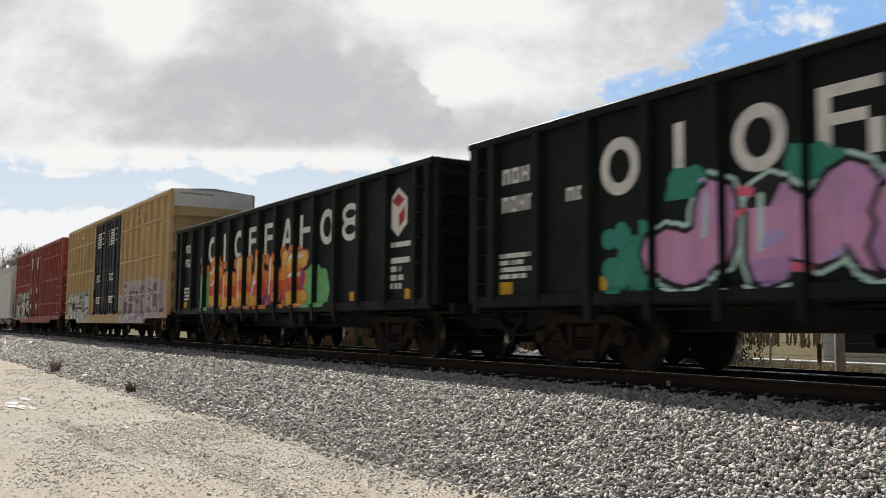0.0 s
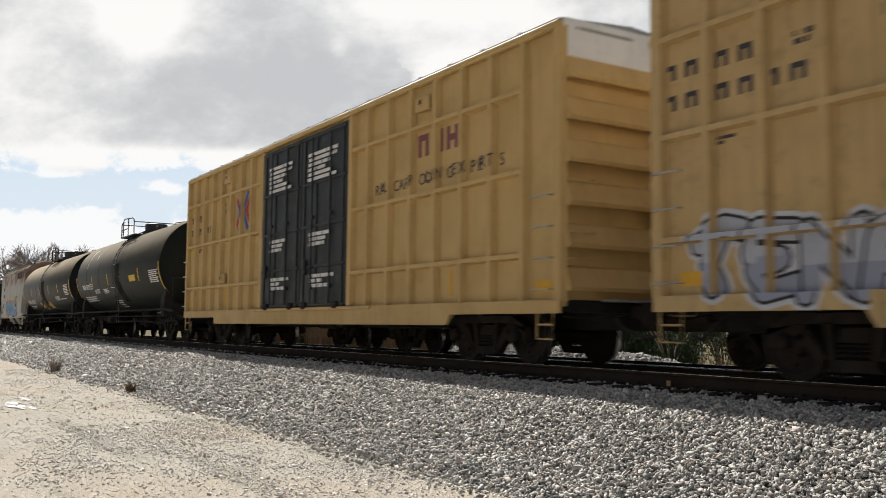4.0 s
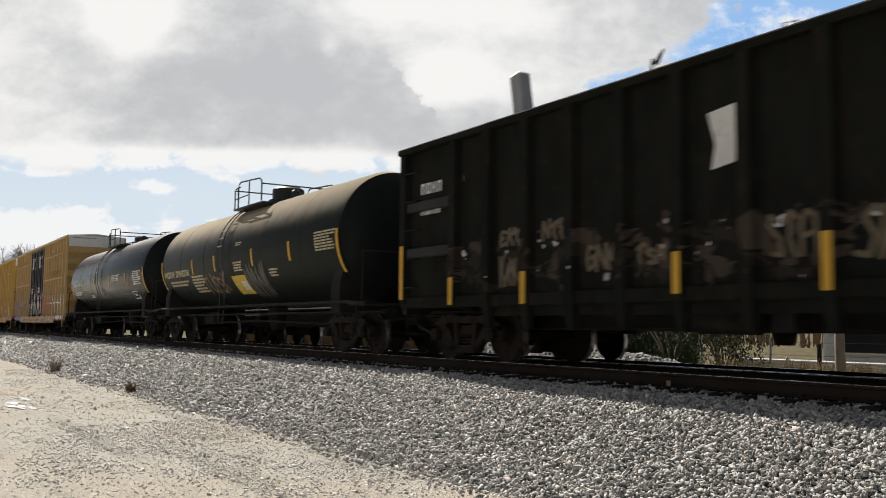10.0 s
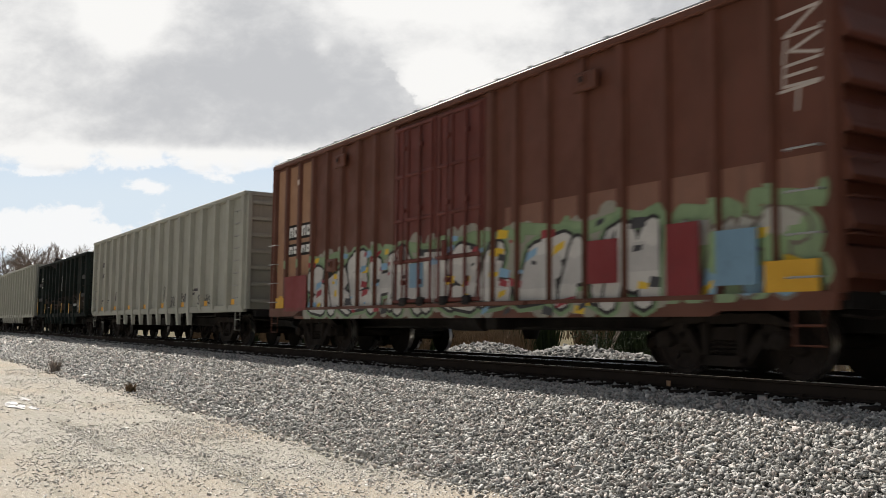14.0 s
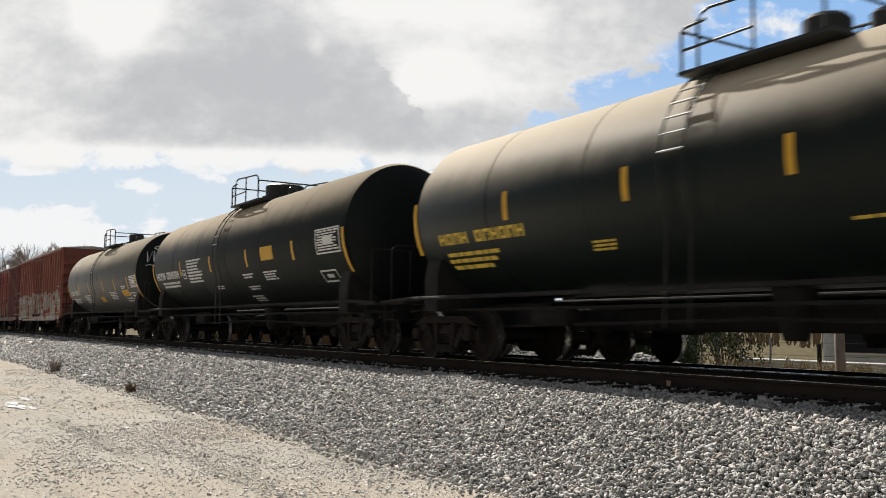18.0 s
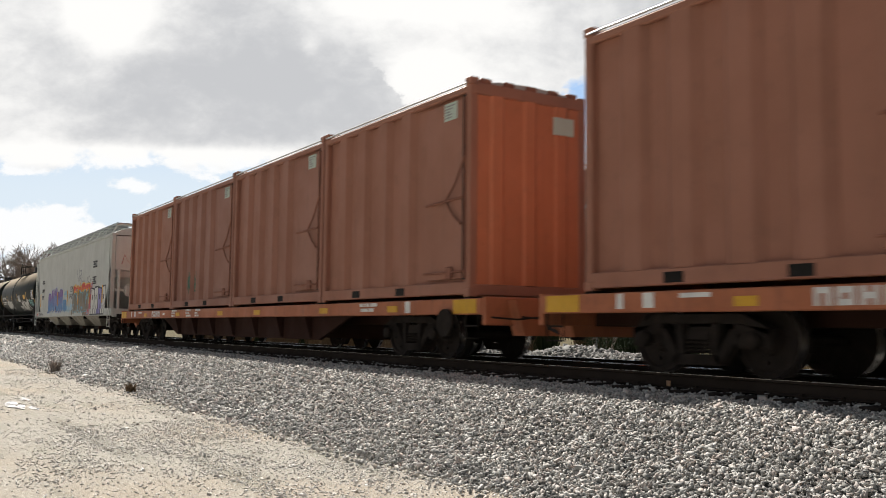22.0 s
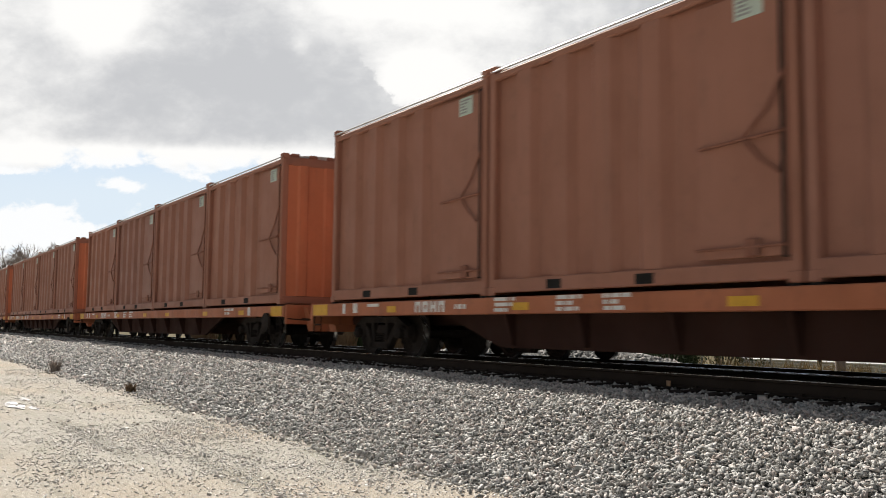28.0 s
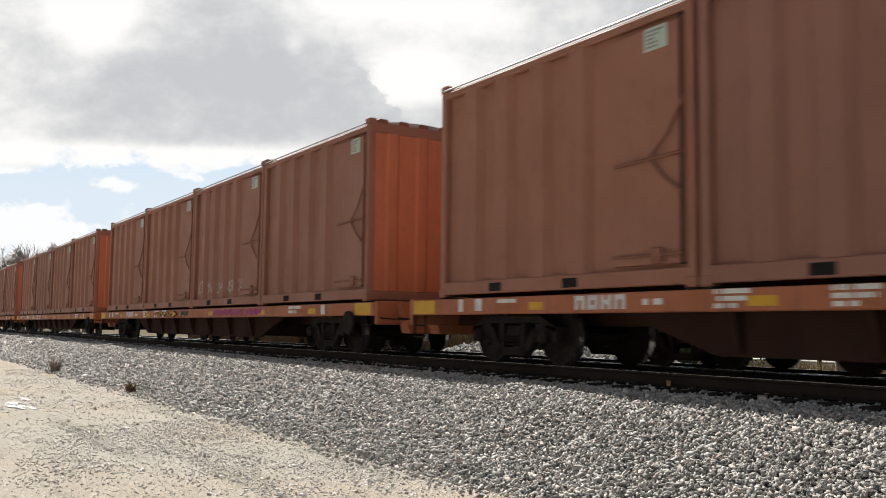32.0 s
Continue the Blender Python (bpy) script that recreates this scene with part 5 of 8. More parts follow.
def container(x0, paint, key, scrawl=0):
    """A tall ribbed steel box, 6.05 m long, with a side hatch and its Y-shaped bar gear, and a sheeted top."""
    L, hw, z0, H = 6.04, 1.30, 0.0, 3.79
    label = "tall rust-orange steel container with ribs and a barred hatch"
    if scrawl:
        label = "tall rust-orange steel container scrawled with white spray paint"
    box = thing("container", None, None, label, "container", "containers on flat cars", at=pose(x0, TRACK, 1.13))
    MOVING.append((box, x0, TRACK, 1.13))
    if key in BOX_LIKE and not scrawl:
        for o in BOX_LIKE[key]:
            c = o.copy()
            scene.collection.objects.link(c)
            c.parent = box
        return box
    made = []

    def p(name, m, mat, lab=""):
        made.append(part(name, m, mat, box, lab))

    for s in (-1, 1):
        p("side_wall", M().box(0.08, L - 0.08, s * (hw - 0.16), s * (hw - 0.11), 0.22, H - 0.12), paint)
        for x in (0.95, 1.85, 2.80, 3.75) if s < 0 else ():
            p("rib", M().prism([(x - 0.30, s * (hw - 0.112)), (x + 0.30, s * (hw - 0.112)), (x + 0.17, s * (hw - 0.006)), (x - 0.17, s * (hw - 0.006))], 2, 0.24, H - 0.20), paint)
        p("top_rail", M().box(0.1, L - 0.1, s * (hw - 0.10), s * hw, H - 0.22, H - 0.10, 0.02), paint)
        p("bottom_rail", M().box(0.1, L - 0.1, s * (hw - 0.12), s * hw, 0.02, 0.24, 0.015), paint)
        # pockets are not cut in: dark blocks paint their inner shade
        for x in (1.72, 3.62) if s < 0 else ():
            p("fork_pocket", M().box(x - 0.17, x + 0.17, s * (hw - 0.05), s * (hw + 0.004), 0.05, 0.19), MAT["hole"], "fork pocket, its shade drawn as a dark block")
        for x in (0.0, L - 0.16):
            p("corner_post", M().box(x, x + 0.16, s * (hw - 0.16), s * hw, 0.0, H, 0.02), paint)
            for z in (-0.02, H - 0.10) if s < 0 else ():
                p("corner_casting", M().box(x - 0.01, x + 0.18, s * (hw - 0.17), s * (hw + 0.012), z, z + 0.14, 0.015), paint)
    y = -hw
    # hatch with bars
    p("hatch", M().box(4.55, L - 0.22, y + 0.02, y + 0.12, 0.3, H - 0.3, 0.01), paint)
    p("hatch_bar", M().rod([(4.62, y - 0.02, 1.68), (L - 0.2, y - 0.02, 1.72)], 0.024), MAT["barbrown"])
    p("hatch_bar", M().rod([(4.55, y - 0.02, 0.42), (L - 0.2, y - 0.02, 0.42)], 0.022), MAT["barbrown"])
    p("hatch_arm", M().rod([(5.30, y - 0.03, 1.72), (5.62, y - 0.03, 2.0), (5.92, y - 0.03, 2.45)], 0.02), MAT["barbrown"])
    p("hatch_arm", M().rod([(5.30, y - 0.03, 1.70), (5.55, y - 0.03, 1.42), (5.80, y - 0.03, 1.25)], 0.02), MAT["barbrown"])
    # near-black strip stands in for the shade in the hatch gap
    p("hatch_seal", M().box(L - 0.235, L - 0.150, y - 0.004, y + 0.10, 0.28, H - 0.26), MAT["hole"], "gap beside the hatch, filled with a dark strip for shade")
    p("latch", M().box(5.3, 5.5, y - 0.04, y, 0.3, 0.52, 0.02), MAT["barbrown"])
    p("hinge", M().rod([(5.90, y - 0.02, 0.3), (5.90, y - 0.02, H - 0.3)], 0.016), MAT["barbrown"])
    pl = M().bar(5.16, 5.58, H - 0.62, H - 0.30, y + 0.02, 0.006)
    p("placard", pl, MAT["placard"], "pale green printed placard")
    m = bars(M(), 5.20, 5.54, H - 0.58, H - 0.34, 5, y + 0.014, 3, 0.9, 2)
    p("placard_text", m, MAT["greymark"])
    # ends
    for x, o in ((0.02, -1), (L - 0.02, 1)):
        p("end_wall", M().box(x, x - o * 0.05, -hw + 0.1, hw - 0.1, 0.1, H - 0.06), MAT["boxend"], "orange end, brightened for bounced light")
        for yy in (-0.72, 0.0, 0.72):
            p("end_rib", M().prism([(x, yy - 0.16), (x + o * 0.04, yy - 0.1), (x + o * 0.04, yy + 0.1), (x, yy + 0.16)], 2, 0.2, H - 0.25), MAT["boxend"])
        p("end_rail", M().box(x - o * 0.02, x + o * 0.03, -hw + 0.05, hw - 0.05, H - 0.26, H - 0.04, 0.02), paint)
        p("end_sill", M().box(x - o * 0.02, x + o * 0.03, -hw + 0.05, hw - 0.05, 0.0, 0.2, 0.02), paint)
        for yy in (-0.95, -0.45, 0.05, 0.55, 1.0):
            p("roof_lug", M().box(x - o * 0.16, x + o * 0.02, yy - 0.12, yy + 0.12, H - 0.06, H + 0.05, 0.03), MAT["barbrown"])
    pl = M().box(L - 0.0, L + 0.03, hw - 0.78, hw - 0.30, H - 0.78, H - 0.45, 0.005)
    p("placard", pl, MAT["placard"])
    # sheeted top
    top = M()
    rings = []
    for i in range(13):
        x = 0.05 + (L - 0.1) * i / 12
        sag = 0.05 if i % 2 else 0.0
        rings.append([(x, -hw + 0.06, H - 0.14), (x, -hw + 0.06, H - 0.07), (x, -hw * 0.5, H + 0.03 - sag), (x, 0, H + 0.06 - sag), (x, hw * 0.5, H + 0.03 - sag), (x, hw - 0.06, H - 0.07), (x, hw - 0.06, H - 0.14)])
    top.loft(rings)
    p("cover", top, MAT["tarp"], "pale sheeted top")
    p("cover_rod", M().rod([(0.1, -hw - 0.01, H - 0.06), (L - 0.1, -hw - 0.01, H - 0.06)], 0.018), MAT["galv"])
    if scrawl:
        FACES[box.name] = [(0.1, 4.5, 0.24, H - 0.2, y + 0.11, y + 0.11)] + [(x - 0.17, x + 0.17, 0.24, H - 0.2, y + 0.006, y + 0.006) for x in (0.95, 1.85, 2.80, 3.75)]
        if scrawl == 1:
            mural(box, 1.75, 2.5, 0.55, 1.0, 3, [(0.03, 0.11, 0.07)], (0.035, 0.09, 0.06), None, None, None, 61, 0.22, 0.01, "dark green sprayed tag", text="KSB")
            mural(box, 1.85, 2.45, 0.45, 1.15, 3, [(0.03, 0.10, 0.06)], (0.035, 0.09, 0.06), None, None, None, 63, 0.18, 0.01, "", text="NZA")
        elif scrawl == 2:
            mural(box, 0.3, 4.4, 0.38, 0.76, 14, [(0.40, 0.33, 0.31)], (0.34, 0.24, 0.20), None, None, None, 62, 0.13, 0.008, "faint white lettering sprayed along the foot", text="AETSOVLEMNHSKA", leaning=0.12)
        else:
            mural(box, 2.5, 3.4, 0.34, 0.60, 5, [(0.48, 0.44, 0.42)], (0.36, 0.26, 0.23), None, None, None, 60 + scrawl, 0.22, 0.01, "white sprayed squiggle")
            mural(box, 0.22, 0.75, 0.55, 1.15, 3, [(0.05, 0.04, 0.05)], (0.09, 0.06, 0.06), None, None, None, 70 + scrawl, 0.16, 0.01, "dark sprayed tag")
    else:
        BOX_LIKE[key] = made
    return box


# ---- more paints ----
TAN, GOLD, RED, ORANGE = (0.48, 0.345, 0.17), (0.49, 0.305, 0.075), (0.155, 0.042, 0.028), (0.27, 0.098, 0.045)
MAT["roof"] = stuff("galvanised_roof", (0.40, 0.40, 0.39), 0.4, 0.6, 0.3, 1.5)
# near-black: painted shade of pockets and gaps, also black panels and patches
MAT["hole"] = stuff("dark_recess", (0.012, 0.011, 0.010), 0.9)
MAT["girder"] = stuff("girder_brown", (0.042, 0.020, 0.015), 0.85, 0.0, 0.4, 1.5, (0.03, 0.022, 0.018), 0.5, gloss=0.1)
MAT["barbrown"] = stuff("bar_brown", (0.264, 0.112, 0.073), 0.7, 0.0, 0.3, 3.0)
MAT["placard"] = stuff("pale_placard", (0.50, 0.58, 0.50), 0.5, dirty=0.1, streak=0.1)
MAT["tarp"] = stuff("pale_sheet", (0.45, 0.43, 0.40), 0.5, 0.0, 0.3, 1.5)
MAT["magenta"] = stuff("magenta_spray", (0.35, 0.05, 0.18), 0.6, dirty=0.2)
MAT["amber"] = stuff("amber_sheeting", (0.850, 0.422, 0.053), 0.5, dirty=0.2)
MAT["yellowmark"] = stuff("yellow_lettering", (0.726, 0.502, 0.079), 0.6, dirty=0.3)
MAT["cream"] = stuff("cream_lettering", (0.554, 0.488, 0.317), 0.6, dirty=0.3)
MAT["greymark"] = stuff("grey_spray", (0.30, 0.30, 0.29), 0.6, dirty=0.3)
MAT["dullred"] = stuff("dull_red_spray", (0.19, 0.025, 0.028), 0.6, dirty=0.3)
MAT["skyblue"] = stuff("light_blue_spray", (0.17, 0.29, 0.40), 0.6, dirty=0.3)
MAT["walk"] = stuff("grey_green_walk", (0.13, 0.15, 0.13), 0.7, dirty=0.3)
MAT["plum"] = stuff("plum_lettering", (0.22, 0.08, 0.09), 0.6, dirty=0.3)
# end orange is stronger than the sides': bounced light put into the colour
MAT["boxend"] = stuff("container_end_lit_orange", (0.511, 0.181, 0.091), 0.6, var=0.2, dirty=0.2, streak=0.2, dirt=(0.18, 0.08, 0.05))
MAT["chute"] = stuff("grimy_chute_paint", (0.356, 0.330, 0.277), 0.75, var=0.45, scale=1.6, dirt=(0.07, 0.055, 0.042), dirty=0.5, streak=0.5)
MAT["tagwood"] = stuff("tag_wood", (0.40, 0.25, 0.15), 0.8)

# ---- sky and distance ----
def sky_material():
    """Broken cloud: a grey sheet with bright gaps, blue to one side, and a band of small white heaps low down."""
    k = Nodes("cloudy_sky")
    x, y, z = k.xyz(k.co)
    u, v = k.math("DIVIDE", x, y), k.math("DIVIDE", z, y)
    p = k.vec(u, v, 0.0)
    big = k.noise(k.scaled(p, 1, 1.5, 1, 3.3, 1.0), 4.0, 7.0, 0.55, 0.3)
    mid = k.noise(k.scaled(p, 1, 1.3, 1, 8.1, 2.0), 9.0, 8.0, 0.58, 0.4)
    small = k.noise(k.scaled(p, 1, 1.6, 1, 1.7, 5.0), 17.0, 8.0, 0.6, 0.3)

    def spot(cu, cv, ru, rv):
        a = k.math("POWER", k.math("DIVIDE", k.math("SUBTRACT", u, cu), ru), 2.0)
        b = k.math("POWER", k.math("DIVIDE", k.math("SUBTRACT", v, cv), rv), 2.0)
        return k.math("EXPONENT", k.math("MULTIPLY", k.math("ADD", a, b), -1.0))

    def total(*terms):
        out = terms[0]
        for q in terms[1:]:
            out = k.math("ADD", out, q)
        return out

    w = lambda f, q: k.math("MULTIPLY", q, f)
    off = lambda q, s: w(s, k.math("SUBTRACT", q, 0.5))
    tiny = k.noise(k.scaled(p, 1, 1.4, 1, 4.4, 7.0), 34.0, 8.0, 0.62, 0.2)
    blue = k.mix(k.step(v, 0.13, 0.33), (0.74, 0.84, 0.93), (0.33, 0.56, 0.93))
    # the sheet: above a ragged edge, and ending towards the blue side
    edge_v = k.step(total(v, off(mid, 0.10), off(tiny, 0.03)), 0.168, 0.186)
    edge_u = k.step(total(u, w(-1.2, v), off(mid, 0.20), off(small, 0.16), off(tiny, 0.10), w(-0.05, spot(0.24, 0.33, 0.10, 0.06))), -0.115, -0.155)
    sheet = k.math("MULTIPLY", edge_v, edge_u)
    puffs = k.math("MULTIPLY", k.step(total(small, off(tiny, 0.5), w(0.22, spot(0.28, 0.33, 0.07, 0.05)), w(0.34, spot(0.42, 0.345, 0.05, 0.025)), w(-0.30, spot(0.40, 0.22, 0.15, 0.09))), 0.56, 0.86), k.step(v, 0.16, 0.2))
    low = k.math("MULTIPLY", k.step(total(small, off(tiny, 0.35), w(0.42, spot(-0.46, 0.105, 0.15, 0.024)), w(0.40, spot(-0.415, 0.165, 0.04, 0.010)), w(0.34, spot(-0.30, 0.15, 0.03, 0.008)), w(0.34, spot(-0.20, 0.178, 0.25, 0.014)), w(0.3, spot(-0.1, 0.06, 0.6, 0.05))), 0.66, 0.80), k.step(v, 0.24, 0.2))
    shade = total(w(0.50, big), w(0.48, mid), w(0.46, small), w(0.26, tiny), 0.14, w(0.95, spot(-0.335, 0.345, 0.040, 0.045)), w(0.60, spot(-0.36, 0.39, 0.06, 0.03)), w(0.55, spot(0.02, 0.36, 0.14, 0.03)), w(0.20, spot(0.10, 0.285, 0.09, 0.045)), w(0.55, spot(-0.25, 0.183, 0.40, 0.012)),
                  w(0.26, spot(-0.113, 0.312, 0.011, 0.011)), w(0.40, spot(-0.06, 0.365, 0.03, 0.012)), w(0.25, spot(-0.48, 0.27, 0.08, 0.08)), w(0.75, k.math("MULTIPLY", k.step(total(u, w(0.8, v), off(tiny, 0.05), -0.1925), -0.004, 0.006), spot(0.020, 0.278, 0.045, 0.032))), w(-0.12, spot(-0.18, 0.25, 0.14, 0.055)), w(-0.10, spot(-0.05, 0.24, 0.10, 0.05)))
    body = k.mix(k.step(shade, 0.78, 1.40), (0.585, 0.593, 0.612), (1.0, 0.99, 0.97))
    col = k.mix(k.math("MULTIPLY", low, 0.92), blue, (1.0, 1.0, 1.0))
    col = k.mix(k.math("MULTIPLY", puffs, 0.9), col, (1.0, 0.99, 0.97))
    col = k.mix(sheet, col, body)
    em = k.n("ShaderNodeEmission")
    k.put(em.inputs[0], col)
    em.inputs[1].default_value = 0.79
    k.t.links.new(em.outputs[0], k.t.nodes["Material Output"].inputs[0])
    return k.m


def sky_sheet():
    m, R = M(), 3200.0
    n, h = 24, 12
    rows = []
    for j in range(h + 1):
        e = radians(-1.5 + 34 * j / h)
        rows.append([(R * math.cos(e) * math.sin(a), R * math.cos(e) * math.cos(a), R * math.sin(e)) for a in (radians(-36 + 72 * i / n) for i in range(n + 1))])
    m.add([q for r in rows for q in r], [(j * (n + 1) + i, j * (n + 1) + i + 1, (j + 1) * (n + 1) + i + 1, (j + 1) * (n + 1) + i) for j in range(h) for i in range(n)])
    return thing("backdrop", m, sky_material(), "broken grey and white clouds with blue sky between", "sky", kind="structure", at=pose(EYE.x, EYE.y, EYE.z, 0, 0, math.degrees(YAW)))


SKY = sky_sheet()


# ---- ground ----
def ground_material():
    k = Nodes("sandy_lot")
    x, y, z = k.xyz(k.co)
    big = k.noise(k.co, 0.30, 5.0)
    mid = k.noise(k.scaled(k.co, 0.35, 1.7, 1.0), 1.0, 6.0, 0.65)
    fine = k.noise(k.co, 24.0, 7.0, 0.8)

    def grit(scale, lo, hi):
        v = k.n("ShaderNodeTexVoronoi")
        k.put(v.inputs["Vector"], k.co)
        v.inputs["Scale"].default_value = scale
        bw = k.n("ShaderNodeRGBToBW")
        k.put(bw.inputs[0], v.outputs["Color"])
        return k.math("MULTIPLY", k.step(bw.outputs[0], lo, hi), k.step(v.outputs["Distance"], 0.5, 0.35)), v.outputs["Distance"]

    def patch(cx, cy, rx, ry):
        a = k.math("POWER", k.math("DIVIDE", k.math("SUBTRACT", x, cx), rx), 2.0)
        b = k.math("POWER", k.math("DIVIDE", k.math("SUBTRACT", y, cy), ry), 2.0)
        return k.math("EXPONENT", k.math("MULTIPLY", k.math("ADD", a, b), -1.0))

    light, d1 = grit(70.0, 0.56, 0.60)
    dark, d2 = grit(52.0, 0.64, 0.68)
    col = k.mix(k.step(big, 0.38, 0.62), (0.43, 0.365, 0.285), (0.42, 0.39, 0.335))
    col = k.mix(k.step(mid, 0.50, 0.68, 0.0, 0.85), col, (0.27, 0.255, 0.195))
    damp = k.math("ADD", k.math("ADD", patch(-12.8, 5.2, 1.7, 0.34), patch(-15.6, 4.5, 2.2, 0.22)), patch(-14.0, 2.7, 4.0, 0.25))
    col = k.mix(k.step(k.math("MULTIPLY", damp, k.math("ADD", mid, 0.35)), 0.30, 0.75, 0.0, 0.75), col, (0.20, 0.185, 0.145))
    col = k.mix(k.step(fine, 0.48, 0.72, 0.0, 0.5), col, (0.70, 0.66, 0.58))
    col = k.mix(k.math("MULTIPLY", light, 0.85), col, (0.80, 0.78, 0.73))
    col = k.mix(k.math("MULTIPLY", dark, 0.7), col, (0.16, 0.15, 0.14))
    verge = k.mix(k.step(k.noise(k.co, 1.2, 6.0), 0.4, 0.65), (0.085, 0.075, 0.035), (0.19, 0.15, 0.085))
    col = k.mix(k.step(k.math("MULTIPLY_ADD", big, 2.0, y), 18.6, 20.2), col, verge)
    k.put(k.bsdf.inputs["Base Color"], col)
    k.bsdf.inputs["Roughness"].default_value = 0.95
    k.bsdf.inputs["Specular IOR Level"].default_value = 0.1
    k.bump(k.math("MULTIPLY_ADD", d1, -0.6, fine), 0.6, 0.014)
    return k.m


def lot_height(x, y):
    """Gentle ruts of the lot, flat further off."""
    near = max(0.0, 1 - abs(x + 12) / 40) * max(0.0, 1 - abs(y) / 12)
    q = noise.noise(Vector((x * 0.25, y * 0.6, 0.0))) * 0.05 + noise.noise(Vector((x * 0.9, y * 1.4, 3.0))) * 0.02
    return LOT + q * near


def ground():
    xs = [-4000, -900, -300, -140] + [-80 + 1.6 * i for i in range(28)] + [-35 + 0.35 * i for i in range(115)] + [8, 20, 60, 300, 900, 4000]
    ys = [-4000, -900, -200, -40, -10] + [-3 + 0.35 * i for i in range(36)] + [12, 16, 40, 120, 400, 1200, 4000]
    m = M()
    m.v = [(x, y, lot_height(x, y)) for y in ys for x in xs]
    n = len(xs)
    m.f = [(j * n + i, j * n + i + 1, (j + 1) * n + i + 1, (j + 1) * n + i) for j in range(len(ys) - 1) for i in range(n - 1)]
    return thing("ground", m, ground_material(), "pale sandy gravel lot with darker damp tracks", "ground", kind="structure")


ground()


def ballast_profile(y):
    """Height of the track bed across the tracks."""
    knots = [(4.9, LOT - 0.06), (5.1, LOT), (6.3, -0.68), (7.45, -0.37), (8.2, -0.28), (11.9, -0.26), (12.4, -0.30), (16.2, -0.34), (17.2, -0.55), (18.8, -0.75)]
    for (a, za), (b, zb) in zip(knots, knots[1:]):
        if y <= b:
            return za + (zb - za) * (y - a) / (b - a)
    return knots[-1][1]


def toe(x):
    """How far the stones have spread over the lot."""
    return 0.35 * noise.noise(Vector((x * 0.22, 1.3, 0))) + 0.2 * noise.noise(Vector((x * 0.8, 4.0, 0)))


def stone_material(name, tones):
    k = Nodes(name)
    isl = k.n("ShaderNodeNewGeometry").outputs["Random Per Island"]
    ramp = k.n("ShaderNodeValToRGB")
    for i, (f, c) in enumerate(zip((0.0, 0.35, 0.65, 0.85, 1.0), tones)):
        if i < 2:
            ramp.color_ramp.elements[i].position, ramp.color_ramp.elements[i].color = f, (*c, 1)
        else:
            ramp.color_ramp.elements.new(f).color = (*c, 1)
    k.put(ramp.inputs[0], isl)
    fine = k.noise(k.co, 70.0, 4.0)
    col = k.mix(k.step(fine, 0.4, 0.7, 0.0, 0.35), ramp.outputs[0], (0.30, 0.29, 0.275))
    k.put(k.bsdf.inputs["Base Color"], col)
    k.bsdf.inputs["Roughness"].default_value = 0.8
    k.bsdf.inputs["Specular IOR Level"].default_value = 0.25
    k.bump(fine, 0.3, 0.004)
    return k.m


def bed_material():
    k = Nodes("stone_bed_shade")
    v = k.n("ShaderNodeTexVoronoi")
    k.put(v.inputs["Vector"], k.co)
    v.inputs["Scale"].default_value = 20.0
    bw = k.n("ShaderNodeRGBToBW")
    k.put(bw.inputs[0], v.outputs["Color"])
    # near-black tones put the shade between loose stones into the bed's colour
    col = k.mix(bw.outputs[0], (0.025, 0.025, 0.024), (0.14, 0.137, 0.13))
    k.put(k.bsdf.inputs["Base Color"], col)
    k.bsdf.inputs["Roughness"].default_value = 0.9
    k.bump(k.math("MULTIPLY", v.outputs["Distance"], -1.0), 1.0, 0.05)
    return k.m


MAT["stone"] = stone_material("crushed_stone", ((0.20, 0.20, 0.185), (0.44, 0.435, 0.41), (0.60, 0.59, 0.555), (0.56, 0.48, 0.43), (0.80, 0.785, 0.745)))
MAT["pebble"] = stone_material("pale_pebbles", ((0.45, 0.425, 0.38), (0.64, 0.61, 0.56), (0.75, 0.72, 0.68), (0.66, 0.59, 0.52), (0.84, 0.82, 0.79)))
MAT["heap"] = stone_material("dull_stone", ((0.10, 0.10, 0.095), (0.20, 0.20, 0.19), (0.27, 0.265, 0.25), (0.24, 0.21, 0.19), (0.36, 0.35, 0.33)))
MAT["bed"] = bed_material()


def track_bed():
    xs = [-900, -400, -200] + [-120 + 1.5 * i for i in range(86)] + [30, 120, 500]
    ys = [4.9, 5.1, 5.6, 6.3, 6.9, 7.45, 8.2, 9.0, 10.0, 11.0, 11.9, 12.4, 14.0, 16.2, 17.2, 18.8]
    m, n = M(), len(xs)
    m.v = [(x, y + (toe(x) if y < 5.8 else 0), ballast_profile(y) - 0.02) for y in ys for x in xs]
    m.f = [(j * n + i, j * n + i + 1, (j + 1) * n + i + 1, (j + 1) * n + i) for j in range(len(ys) - 1) for i in range(n - 1)]
    return thing("track_bed", m, MAT["bed"], "bank of crushed stone under the tracks, darkened for shade between stones", "track bed", kind="structure")


track_bed()


